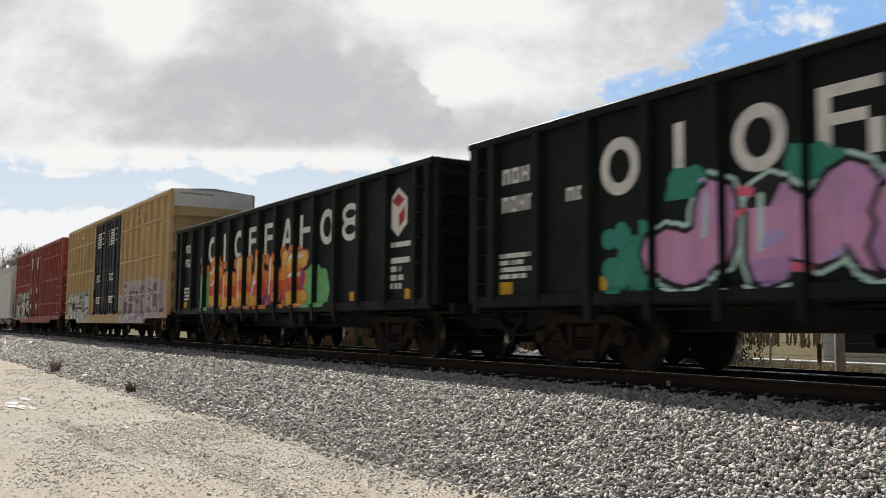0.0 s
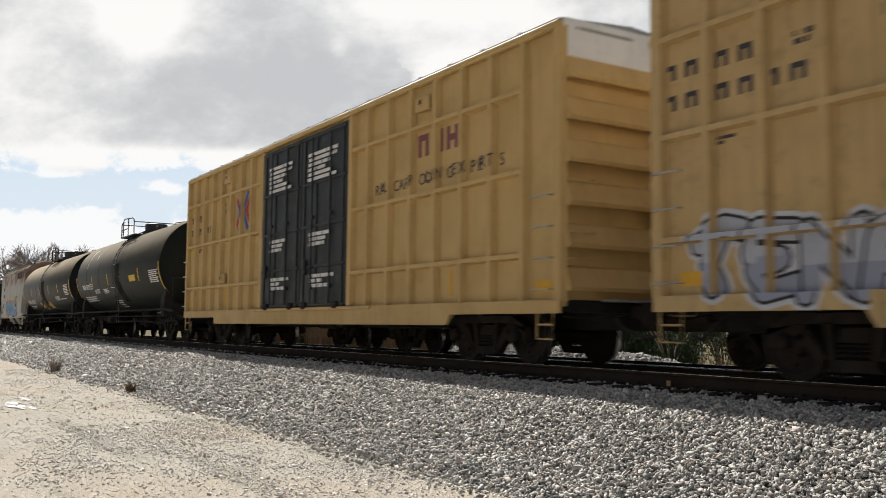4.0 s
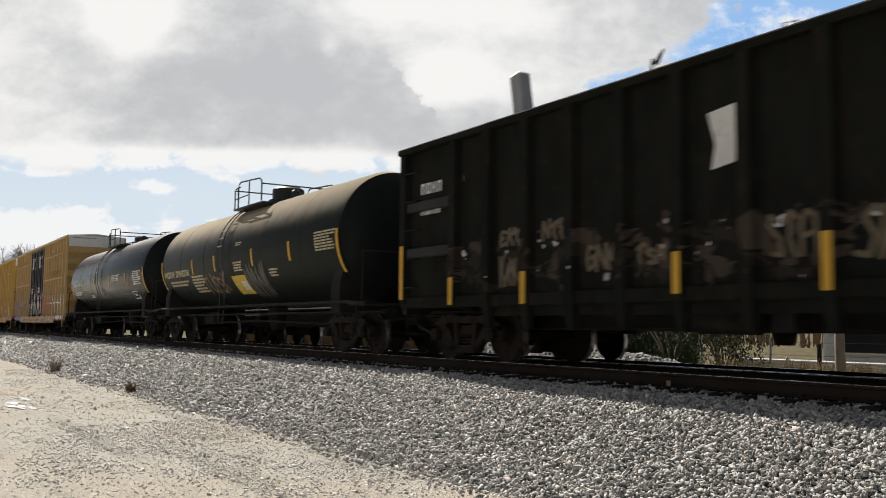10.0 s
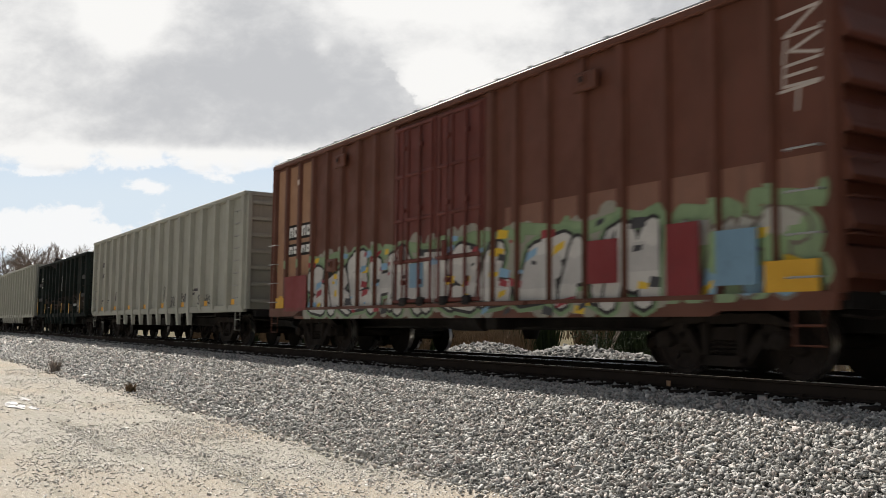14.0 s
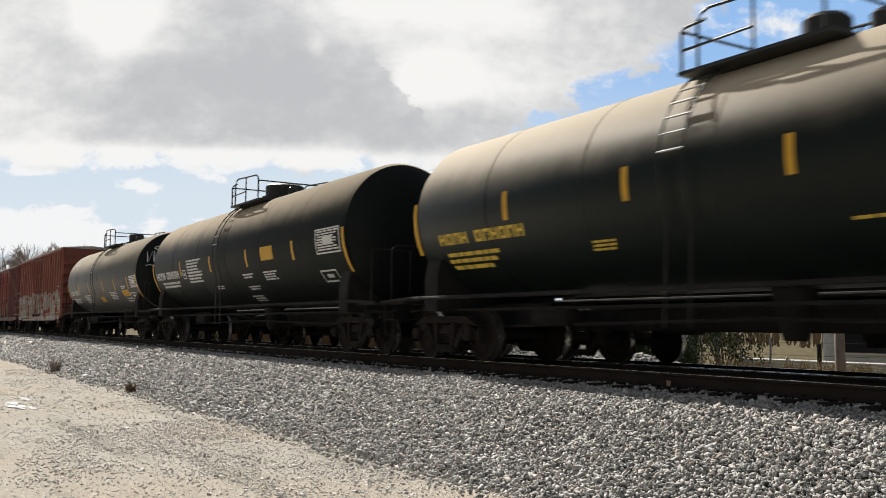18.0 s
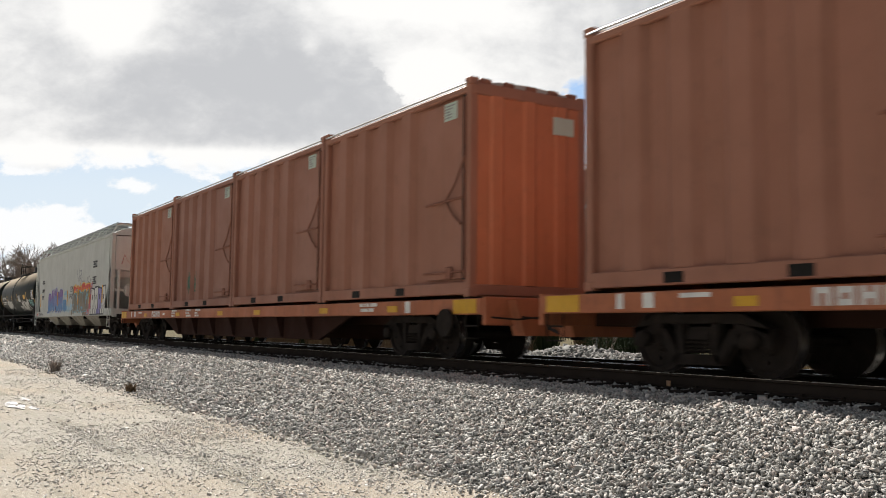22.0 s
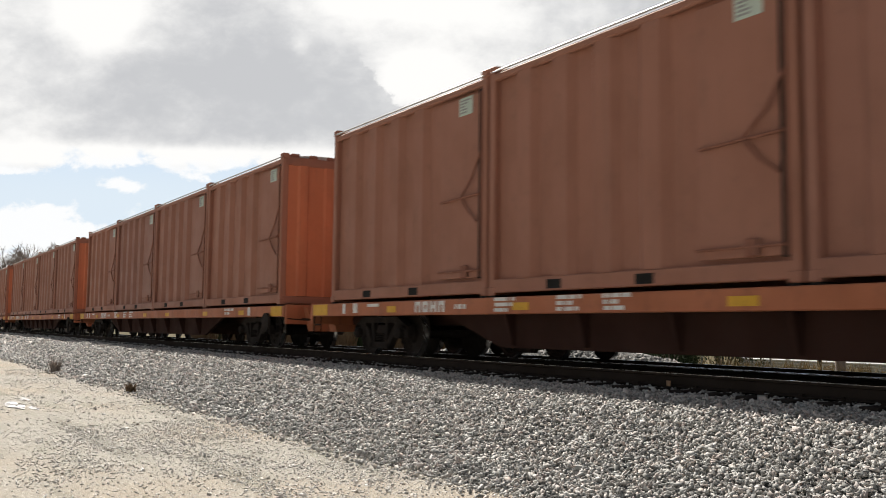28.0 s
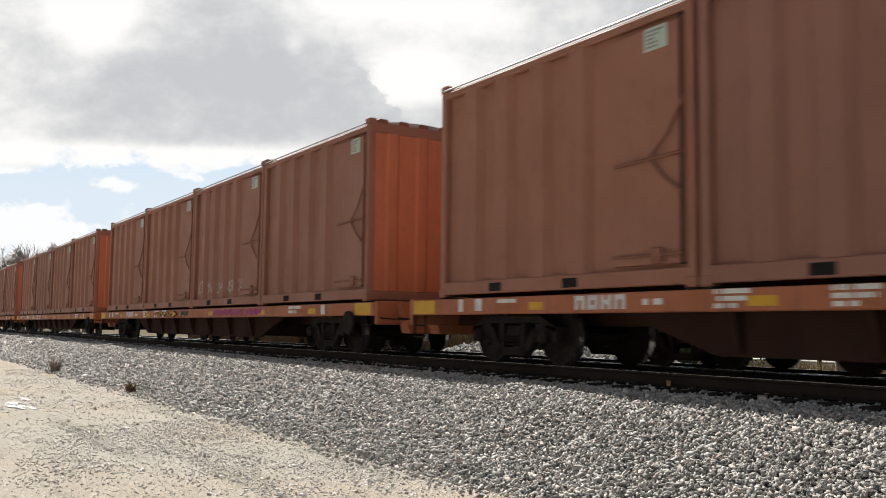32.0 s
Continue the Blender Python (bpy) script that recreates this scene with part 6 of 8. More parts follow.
def scatter(name, points, sizes, label, seed, flat=0.62, mat="stone"):
    """Many angular stones in one mesh: cubes with pushed corners."""
    rng = np.random.default_rng(seed)
    n = len(points)
    cube = np.array([[x, y, z] for z in (-1, 1) for y in (-1, 1) for x in (-1, 1)], float)
    v = cube[None] * rng.uniform(0.48, 1.0, (n, 8, 3))
    v *= (sizes[:, None] * rng.uniform(0.6, 1.15, (n, 3)) * np.array([1.75, 1.0, flat]))[:, None, :]
    q = rng.normal(size=(n, 4)) * np.array([1, 0.35, 0.35, 1.0])
    q /= np.linalg.norm(q, axis=1)[:, None]
    w, x, y, z = q.T
    R = np.stack([1 - 2 * (y * y + z * z), 2 * (x * y - z * w), 2 * (x * z + y * w), 2 * (x * y + z * w), 1 - 2 * (x * x + z * z), 2 * (y * z - x * w), 2 * (x * z - y * w), 2 * (y * z + x * w), 1 - 2 * (x * x + y * y)], -1).reshape(n, 3, 3)
    v = np.einsum("nij,nkj->nki", R, v) + points[:, None, :]
    quads = np.array([(0, 2, 3, 1), (4, 5, 7, 6), (0, 1, 5, 4), (2, 6, 7, 3), (0, 4, 6, 2), (1, 3, 7, 5)])
    f = (quads[None] + 8 * np.arange(n)[:, None, None]).reshape(-1)
    me = bpy.data.meshes.new(name)
    me.vertices.add(8 * n)
    me.vertices.foreach_set("co", v.reshape(-1))
    me.loops.add(len(f))
    me.loops.foreach_set("vertex_index", f)
    me.polygons.add(6 * n)
    me.polygons.foreach_set("loop_start", np.arange(6 * n) * 4)
    me.polygons.foreach_set("loop_total", np.full(6 * n, 4))
    me.update(calc_edges=True)
    me.polygons.foreach_set("use_smooth", np.ones(6 * n, bool))
    me.materials.append(MAT[mat])
    return tagged(new(name, me), label, "gravel", kind="stuff")


def stones():
    rng = np.random.default_rng(11)
    for lo, hi, per, size in ((-14.0, -3.2, 1250, 0.0165), (-26.0, -14.0, 560, 0.0220), (-50.0, -26.0, 210, 0.032), (-95.0, -50.0, 70, 0.058)):
        n = int((hi - lo) * 4.37 * per)
        x, y = rng.uniform(lo, hi, n), rng.uniform(4.75, 9.12, n)
        t = np.array([toe(q) for q in x])
        keep = y > 5.05 + t * np.clip((5.8 - y) / 0.8, 0, 1) + rng.exponential(0.16, n) * rng.choice([-1.6, 1.0], n, p=[0.25, 0.75]) - 0.05
        x, y = x[keep], y[keep]
        z = np.interp(y, [4.9, 5.1, 6.3, 7.45, 8.2, 8.8, 9.12], [LOT, LOT, -0.68, -0.37, -0.27, -0.245, -0.225])
        s = size * rng.lognormal(0, 0.28, len(x))
        z = z + rng.uniform(-0.034, 0.034, len(x))
        scatter("ballast", np.stack([x, y, z], -1), s, "loose angular grey ballast stones on the bank", 3)
    # stones scattered on the lot
    for n, lo, hi, size in ((46000, -15.0, -3.5, -4.85), (9000, -34.0, -15.0, -4.5)):
        x, y = rng.uniform(lo, hi, n), rng.uniform(0.3, 5.4, n)
        keep = rng.uniform(size=n) < np.clip((y - 0.5) / 3.2, 0.2, 1) * np.array([0.45 + 0.9 * (noise.noise(Vector((a * 0.5, b * 1.6, 7.0))) > -0.05) for a, b in zip(x, y)])
        x, y = x[keep], y[keep]
        z = np.array([lot_height(a, b) for a, b in zip(x, y)]) + 0.003
        scatter("pebbles", np.stack([x, y, z], -1), rng.lognormal(size, 0.42, len(x)), "small pale stones strewn over the sandy lot", 5, 0.38, "pebble")
    # stones between and beyond the rails, and heaps past the far track
    n = 14000
    x, y = rng.uniform(-45, -3, n), rng.uniform(8.7, 12.4, n)
    scatter("ballast", np.stack([x, y, np.full(n, -0.26)], -1), 0.035 * rng.lognormal(0, 0.25, n), "ballast stones between the rails", 6)
    n = 9000
    x, y = rng.uniform(-45, -3, n), rng.uniform(15.6, 18.5, n)
    scatter("ballast", np.stack([x, y, np.interp(y, [12.4, 16.2, 17.2, 18.8], [-0.3, -0.34, -0.55, -0.75])], -1), 0.04 * rng.lognormal(0, 0.25, n), "ballast stones beside the far track", 8)
    for cx, cy, r, h in ((-21.0, 17.8, 1.9, 0.50), (-18.6, 17.5, 1.5, 0.35), (-26.0, 18.0, 2.0, 0.5)):
        n = 2600
        a, q = rng.uniform(0, 6.283, n), np.sqrt(rng.uniform(0, 1, n))
        x, y = cx + 1.5 * r * q * np.cos(a), cy + 0.7 * r * q * np.sin(a)
        z = -0.45 + h * (1 - q ** 1.5)
        scatter("stone_heap", np.stack([x, y, z], -1), 0.05 * rng.lognormal(0, 0.25, n), "low heap of spare ballast beside the far track", 9, 0.78, "heap")


stones()


def track(y0, z0, lo, hi, label, n=110, plates=44):
    """One track: two rails on plates and ties."""
    base = thing("track", None, None, label, "railway track", kind="structure", at=pose(0, y0, z0))
    for s in (-1, 1):
        c = s * 0.753
        m = M()
        m.prism([(c - 0.07, -0.180), (c + 0.07, -0.180), (c + 0.07, -0.168), (c + 0.009, -0.150), (c + 0.009, -0.045), (c + 0.036, -0.036), (c + 0.036, -0.006), (c - 0.036, -0.006), (c - 0.036, -0.036), (c - 0.009, -0.045), (c - 0.009, -0.150), (c - 0.07, -0.168)], 0, lo, hi)
        rail = part("rail", m, MAT["rail"], base, "rust-brown rail with a bright running face")
        part("running_face", M().box(lo, hi, c - 0.034, c + 0.034, -0.008, 0.0, 0.003), MAT["railtop"], rail)
    tie = M().box(-0.115, 0.115, -1.3, 1.3, -0.36, -0.185, 0.012).mesh("tie", [MAT["tie"]])
    plate = M().box(-0.10, 0.10, -0.18, 0.18, -0.187, -0.172, 0.004).box(-0.07, -0.04, -0.12, -0.08, -0.175, -0.14, 0.005).box(0.04, 0.07, 0.08, 0.12, -0.175, -0.14, 0.005).mesh("tie_plate", [MAT["rail"]])
    for i in range(n):
        x = -2.0 - i * 0.53
        t = part("tie", tie, None, base)
        t.location.x = x
        if i < plates:
            for s in (-1,):
                p = part("tie_plate", plate, None, t)
                p.location.y = s * 0.753
    far = M()
    for i in range(n, 420):
        x = -2.0 - i * 0.53
        far.box(x - 0.115, x + 0.115, -1.3, 1.3, -0.36, -0.185)
    tagged(part("far_ties", far, MAT["tie"], base), kind="stuff")
    return base


track(TRACK, 0.0, -700, 150, "near main track of steel rails on dark wooden ties")
track(TRACK2, -0.13, -700, 150, "far track of steel rails on dark wooden ties", 60, 0)


# ---- the passing train ----
def paint(name, colour, *graffiti, **kw):
    return stuff(name, colour, kw.pop("rough", 0.55), paint=graffiti, **kw)


K, W = (0.015, 0.015, 0.017), (0.72, 0.72, 0.72)
BLACKCAR = dict(var=0.3, dirt=(0.026, 0.025, 0.022), dirty=0.22, streak=0.2, gloss=0.12)


def letters(car, x0, step, z0, h, y):
    """Large worn block letters of a company name, as plain shapes."""
    for i, kind in enumerate("oiobdanos"):
        m, x, w = M(), x0 + i * step, step * 0.66
        b = w * 0.22
        if kind == "o":
            ring(m, x + w / 2, z0 + h / 2, w / 2, h / 2, b, y)
        elif kind == "i":
            m.bar(x + w * 0.3, x + w * 0.3 + b, z0, z0 + h, y)
        elif kind == "a":
            m.plate([(x, z0), (x + b, z0), (x + w / 2 + b / 2, z0 + h), (x + w / 2 - b / 2, z0 + h)], y)
            m.plate([(x + w, z0), (x + w - b, z0), (x + w / 2 - b / 2, z0 + h), (x + w / 2 + b / 2, z0 + h)], y, 0.005)
            m.bar(x + b, x + w - b, z0 + h * 0.25, z0 + h * 0.25 + b * 0.8, y, 0.006)
        elif kind == "s":
            ring(m, x + w / 2, z0 + h * 0.72, w / 2, h * 0.28, b * 0.8, y)
            ring(m, x + w / 2, z0 + h * 0.30, w / 2, h * 0.30, b * 0.8, y, 0.005)
        else:
            m.bar(x, x + b, z0, z0 + h, y)
            m.bar(x + w - b, x + w, z0, z0 + (h if kind != "b" else h * 0.45), y)
            m.bar(x + b, x + w - b, z0 + h * 0.45, z0 + h * 0.45 + b * 0.8, y)
            if kind in "bd":
                m.bar(x + b, x + w, z0 + h - b * 0.8, z0 + h, y, 0.005)
        part("company_lettering", m, MAT["marking"], car)


def black_gondola(x0, tag, label):
    car = gondola(x0, 16.15, 3.64, paint("black_gondola_paint", (0.010, 0.014, 0.013), *tag, **BLACKCAR), label, [0.16] + [0.62 + 1.147 * i for i in range(14)] + [15.99], bottom=0.98, belly=(2.9, 12.9, 0.84), truck_in=2.25, end_lattice=True, post_w=0.10)
    y = -1.468
    letters(car, 3.11, 1.147, 2.38, 0.80, y)
    m = glyphs(M(), 0.75, 1.75, 2.85, 3.1, 4, y)
    glyphs(m, 0.75, 1.85, 2.4, 2.65, 5, y)
    glyphs(m, 2.35, 2.8, 2.42, 2.62, 2, y)
    bars(m, 0.7, 1.7, 1.35, 1.75, 4, y, 1)
    bars(m, 14.4, 15.3, 1.3, 1.9, 4, y, 2)
    bars(m, 14.2, 15.3, 2.1, 2.2, 1, y, 4)
    tagged(part("reporting_mark", m, MAT["marking"], car), kind="stuff")
    m = M()
    cx, cz = 14.75, 2.78
    m.plate([(cx + 0.40 * math.sin(a), cz + 0.48 * math.cos(a)) for a in (math.pi / 3 * i for i in range(6))], y, 0.004)
    part("emblem", m, MAT["marking"], car, "white six-sided emblem")
    m = M()
    m.plate([(cx + 0.04, cz - 0.05), (cx + 0.26, cz + 0.10), (cx + 0.26, cz - 0.16), (cx + 0.04, cz - 0.30)], y - 0.004, 0.004)
    m.plate([(cx, cz + 0.36), (cx + 0.24, cz + 0.22), (cx, cz + 0.09), (cx - 0.24, cz + 0.22)], y - 0.004, 0.004)
    part("emblem_face", m, MAT["redmark"], car)
    for x, w in ((0.6, 0.45), (3.1, 0.5), (12.7, 0.35), (15.05, 0.3)):
        part("reflector", M().bar(x, x + w, 1.10, 1.30, y, 0.005), MAT["yellow"], car)
    return car


# cars ahead of the gondolas
hopper(-88.6, 16.6, 4.2, 4.6, paint("far_hopper_grey", (0.554, 0.554, 0.541)), "pale grey covered hopper car", 3)
boxcar(-69.7, 17.7, 5.15, paint("red_boxcar_far", (0.264, 0.059, 0.046), (1, 6.5, 1.0, 2.4, 1.2, (0.3, 0.5, 0.35), [(0.35, 0.5, 0.4), (0.3, 0.35, 0.3), W], K, 2.0)), paint("red_door_far", (0.251, 0.059, 0.046)), "red box car with green spray paint", white_end=False, logo=False, door_at=(6.6, 11.0), seed=40)
boxcar(-50.1, 18.85, 5.2, paint("tan_paint_a", TAN, (0.5, 5.5, 0.7, 1.9, 1.0, (0.35, 0.45, 0.42), [(0.4, 0.5, 0.48), W, (0.3, 0.4, 0.45)], K, 1.0), (12.0, 18.0, 0.7, 2.1, 1.0, (0.45, 0.45, 0.5), [W, (0.55, 0.45, 0.5), (0.5, 0.5, 0.55)], (0.2, 0.15, 0.25), 4.0)), paint("black_door_a", (0.02, 0.022, 0.024)), "tan box car with black doors, sprayed along its foot", seed=1)
g1 = black_gondola(-30.05, [], "black open gondola with white lettering and orange graffiti")
g2 = black_gondola(-12.65, [], "black open gondola with white lettering and pink graffiti")

rust = (0.24, 0.095, 0.045)
h1 = hopper(4.83, 11.7, 4.10, 4.66, paint("grey_hopper_paint", (0.454, 0.448, 0.408), rust=(3.05, 3.45, rust), dirt=(0.16, 0.09, 0.05), dirty=0.2), "grey covered hopper car, rust-streaked, with blue and orange graffiti", 2, plain=False, hw=1.44)
y = -1.52
m = glyphs(M(), 1.45, 2.15, 2.95, 3.15, 4, y)
glyphs(m, 1.45, 2.2, 2.45, 2.65, 4, y)
bars(m, 1.4, 2.3, 1.7, 1.95, 3, y, 3)
bars(m, 8.0, 9.2, 2.28, 2.40, 2, y - 0.02, 5, 1.0)
glyphs(m, 9.3, 11.2, 3.55, 3.95, 4, y - 0.05, 0.02)
tagged(part("reporting_mark", m, MAT["darkmark"], h1), kind="stuff")
part("route_card_board", M().bar(8.48, 9.0, 1.62, 1.96, -1.52, 0.03), MAT["white"], h1)
part("route_card", M().bar(8.52, 8.72, 1.66, 1.92, -1.551, 0.004).bar(8.76, 8.96, 1.66, 1.92, -1.551, 0.004), MAT["darkmark"], h1)
for x in (0.4, 9.7):
    part("reflector", M().bar(x, x + 1.1, 1.0, 1.1, -1.462, 0.006), MAT["yellow"], h1)

WHITE, LILAC, TEAL = (0.74, 0.74, 0.74), (0.52, 0.30, 0.56), (0.10, 0.40, 0.36)
mural(g1, 3.15, 10.3, 1.02, 2.42, 6, [(0.85, 0.42, 0.10), (0.84, 0.26, 0.03), (0.55, 0.08, 0.02), (0.82, 0.34, 0.04)], (0.20, 0.05, 0.18), (0.62, 0.19, 0.03), None, WHITE, 3, 0.34, 0.035, "orange and purple graffiti with white glints", text="EBRANE", leaning=0.08, cloud=0.55, floor=1.0, gleam=0.2)
mural(g1, 10.4, 11.4, 1.0, 1.75, 1, [(0.15, 0.42, 0.16)], (0.12, 0.34, 0.13), (0.14, 0.40, 0.15), None, None, 4, cloud=0.8, floor=1.0)
mural(g1, 2.85, 3.2, 1.0, 2.0, 1, [(0.15, 0.42, 0.16)], (0.12, 0.34, 0.13), (0.14, 0.40, 0.15), None, None, 4, cloud=0.6, floor=1.0)
mural(g2, 3.95, 11.7, 1.0, 2.40, 5, [(0.50, 0.27, 0.50), (0.56, 0.28, 0.48), (0.44, 0.24, 0.50)], K, None, (0.42, 0.62, 0.58), (0.45, 0.70, 0.64), 6, 0.44, 0.07, "pink and lilac bubble-letter graffiti edged with mint green", text="JMSOB", leaning=0.12, bits=[(0.64, 0.12, 0.20), (0.38, 0.32, 0.60)], floor=1.05)
mural(g2, 3.4, 4.0, 1.05, 1.9, 1, [(0.03, 0.24, 0.18)], (0.03, 0.20, 0.15), (0.03, 0.22, 0.17), None, None, 7, cloud=0.45, floor=1.05)
for x in (4.6, 6.35):
    mural(g2, x, x + 0.3, 2.2, 2.45, 1, [(0.03, 0.22, 0.16)], (0.03, 0.20, 0.15), (0.03, 0.21, 0.16), None, None, 9, cloud=0.4, floor=2.2)
mural(h1, 3.0, 8.6, 1.0, 2.25, 7, [(0.17, 0.30, 0.46), (0.12, 0.23, 0.42), (0.15, 0.24, 0.46)], (0.012, 0.016, 0.04), (0.80, 0.33, 0.04), None, None, 8, 0.48, 0.05, "blue graffiti letters with an orange cloud", text="CANSELM", leaning=0.18, bits=[(0.10, 0.40, 0.32), (0.17, 0.30, 0.46)], floor=0.96, cloud=0.52)

# top film of the tanks: dust colour, raised to carry the sunlit top
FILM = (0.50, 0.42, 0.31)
tb = paint("black_tank_paint", (0.016, 0.020, 0.018), rough=0.42, dust_sheen=(2.75, 3.85, FILM), **BLACKCAR)
td = paint("dusty_black_tank_paint", (0.012, 0.016, 0.014), rough=0.5, var=0.4, dirt=(0.028, 0.027, 0.023), dirty=0.3, streak=0.3, gloss=0.12, dust_sheen=(2.9, 3.75, FILM))
# this film's pale gold puts the glossy shell's highlight into the colour
tg = paint("green_black_tank_paint", (0.009, 0.014, 0.012), rough=0.30, dust_sheen=(2.65, 3.75, (0.62, 0.53, 0.40)), **{**BLACKCAR, "gloss": 0.14})
te = paint("weathered_tank_paint", (0.078, 0.080, 0.079), rough=0.45, var=0.4, dirt=(0.16, 0.12, 0.07), dirty=0.3, streak=0.4, dust_sheen=(2.7, 3.6, (0.50, 0.43, 0.32)))
HEAD = paint("black_tank_end_paint", (0.008, 0.011, 0.010), rough=0.5, **BLACKCAR)
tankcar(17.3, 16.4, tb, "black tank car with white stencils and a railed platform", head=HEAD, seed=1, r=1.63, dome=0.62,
        posts=(3.65, 6.70, 9.90, 12.79), band=2.45, panel=((7.55, 8.45, 1.5, 3.0),), ladder_at=7.75, plate_yellow=((5.45, 6.62, 1.52, 1.80), (7.98, 9.31, 1.46, 1.80)),
        marks=(("n", 1.35, 2.45, 1.77, 1.99, 4), ("n", 2.65, 3.75, 1.77, 1.99, 5), ("f", 3.85, 4.15, 1.77, 2.0), ("b", 1.3, 3.4, 1.50, 1.66, 2), ("b", 11.5, 12.8, 1.82, 2.04, 4), ("b", 12.9, 14.7, 1.84, 1.91, 1), ("b", 14.57, 15.85, 2.04, 2.58, 7), ("b", 6.45, 7.0, 1.36, 1.47, 2)))
td2 = paint("dull_black_tank_paint", (0.020, 0.024, 0.021), rough=0.5, var=0.4, dirt=(0.028, 0.027, 0.023), dirty=0.3, streak=0.3, gloss=0.12, dust_sheen=(2.8, 4.0, (0.34, 0.30, 0.23)))
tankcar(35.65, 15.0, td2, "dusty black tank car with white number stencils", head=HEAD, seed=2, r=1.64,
        posts=(3.59, 6.70, 8.90, 11.9), band=2.43, panel=((8.05, 8.95, 1.5, 3.0),), ladder_at=8.25, plate_yellow=((10.44, 11.4, 2.22, 2.45, "yellowmark"),), smear=((2.36, 2.62, 3.5, 3.95), (3.9, 4.05, 3.42, 3.68), (2.38, 2.44, 3.1, 3.5)),
        marks=(("n", 1.35, 2.1, 2.13, 2.35, 4), ("n", 2.2, 3.05, 2.13, 2.35, 5), ("f", 3.11, 3.5, 2.13, 2.38), ("b", 1.06, 3.43, 1.60, 1.84, 3), ("b", 3.71, 4.83, 1.92, 2.10, 4), ("b", 5.45, 6.5, 1.88, 2.08, 4), ("b", 6.98, 7.68, 2.06, 2.11, 1), ("b", 6.65, 7.6, 1.28, 1.6, 4), ("b", 13.4, 14.7, 2.06, 2.52, 7)))

DOOR = paint("black_plug_door_paint", (0.026, 0.030, 0.034), rough=0.5, dirt=(0.12, 0.11, 0.1), dirty=0.2, streak=0.25)
bb = boxcar(53.3, 18.75, 5.2, paint("tan_paint_b", (0.522, 0.358, 0.148), dirty=0.12, streak=0.15), DOOR, "clean tan box car with black double doors", seed=2, slogan=True)
part("placard", M().bar(0.05, 0.42, 2.70, 2.88, -1.392, 0.006), paint("yellow_green_card", (0.45, 0.50, 0.08)), bb, "yellow-green placard")
bc = boxcar(73.95, 18.65, 5.18, paint("tan_paint_c", (0.488, 0.341, 0.159), dirty=0.3, streak=0.35), DOOR, "tan box car with black doors and white graffiti", seed=3, slogan=True)
bd = boxcar(94.45, 18.8, 5.17, paint("tan_paint_d", (0.476, 0.318, 0.136), dirty=0.3, streak=0.35), DOOR, "tan box car with black doors and red and teal graffiti", seed=4, slogan=True, marks=(0.58, 2.62, 2.18), emblem_at=(2.33, 3.72))
gold = paint("golden_paint", GOLD, dirty=0.12, streak=0.2)
bs = boxcar(114.9, 18.8, 5.17, gold, gold, "golden yellow ribbed box car with green and red graffiti", kind="ribbed", logo=False, seed=5, marks=None)
m = M().plate([(15.5, 4.55), (16.1, 4.55), (16.15, 4.2), (16.0, 3.75), (15.8, 3.68), (15.6, 3.75), (15.45, 4.2)], -1.44)
part("shield_emblem", m, MAT["marking"], bs, "red, white and blue shield")
for i in range(4):
    part("shield_stripe", M().bar(15.56 + i * 0.14, 15.63 + i * 0.14, 3.80 if i in (0, 3) else 3.74, 4.20, -1.444), MAT["redmark"], bs)
part("shield_head", M().bar(15.52, 16.08, 4.28, 4.52, -1.444), MAT["bluemark"], bs)
be = boxcar(135.5, 18.75, 5.18, paint("tan_paint_e", (0.476, 0.318, 0.136), dirty=0.2, streak=0.25), DOOR, "tan box car with black doors and many-coloured graffiti", seed=6, slogan=True, marks=(0.58, 2.62, 2.18), emblem_at=(2.52, 3.82))

mural(bc, 0.5, 5.9, 0.85, 1.9, 7, [(0.34, 0.36, 0.42), (0.24, 0.26, 0.34)], K, None, (0.45, 0.46, 0.50), None, 11, 0.30, 0.04, "grey and white graffiti", floor=0.8)
mural(bc, 11.6, 18.2, 0.85, 2.1, 7, [WHITE, (0.66, 0.66, 0.62)], (0.10, 0.10, 0.11), None, (0.42, 0.40, 0.36), None, 12, 0.30, 0.05, "white graffiti letters", floor=0.8)
mural(bd, 1.5, 8.1, 0.70, 1.95, 6, [(0.66, 0.68, 0.72), (0.60, 0.62, 0.68)], (0.05, 0.07, 0.30), None, (0.24, 0.28, 0.48), None, 13, 0.40, 0.045, "pale graffiti letters outlined in blue", text="AUSSEL", floor=0.62)
mural(bd, 11.3, 18.3, 0.70, 2.58, 6, [(0.40, 0.055, 0.08), (0.34, 0.045, 0.07)], TEAL, (0.38, 0.055, 0.085), None, WHITE, 14, 0.30, 0.07, "red square-lettered graffiti outlined in teal", text="HEASTE", bits=[(0.36, 0.05, 0.08)], floor=0.64, square=True, cloud=0.6, gleam=0.10)
mural(bd, 10.4, 11.2, 0.75, 1.9, 1, [(0.07, 0.08, 0.30)], (0.05, 0.06, 0.24), (0.07, 0.09, 0.32), None, None, 22, cloud=0.6, floor=0.64)
GREEN = (0.115, 0.215, 0.135)
mural(bs, 0.15, 6.9, 0.74, 2.08, 6, [GREEN, (0.13, 0.24, 0.15)], (0.12, 0.20, 0.12), None, None, None, 15, 0.30, 0.015, "faded dark green sprayed letters", text="BLANDE", leaning=0.15, floor=0.66)
mural(bs, 0.2, 7.1, 0.60, 0.86, 12, [GREEN], GREEN, None, None, None, 23, 0.7, 0.02, "", text="MNM", floor=0.62)
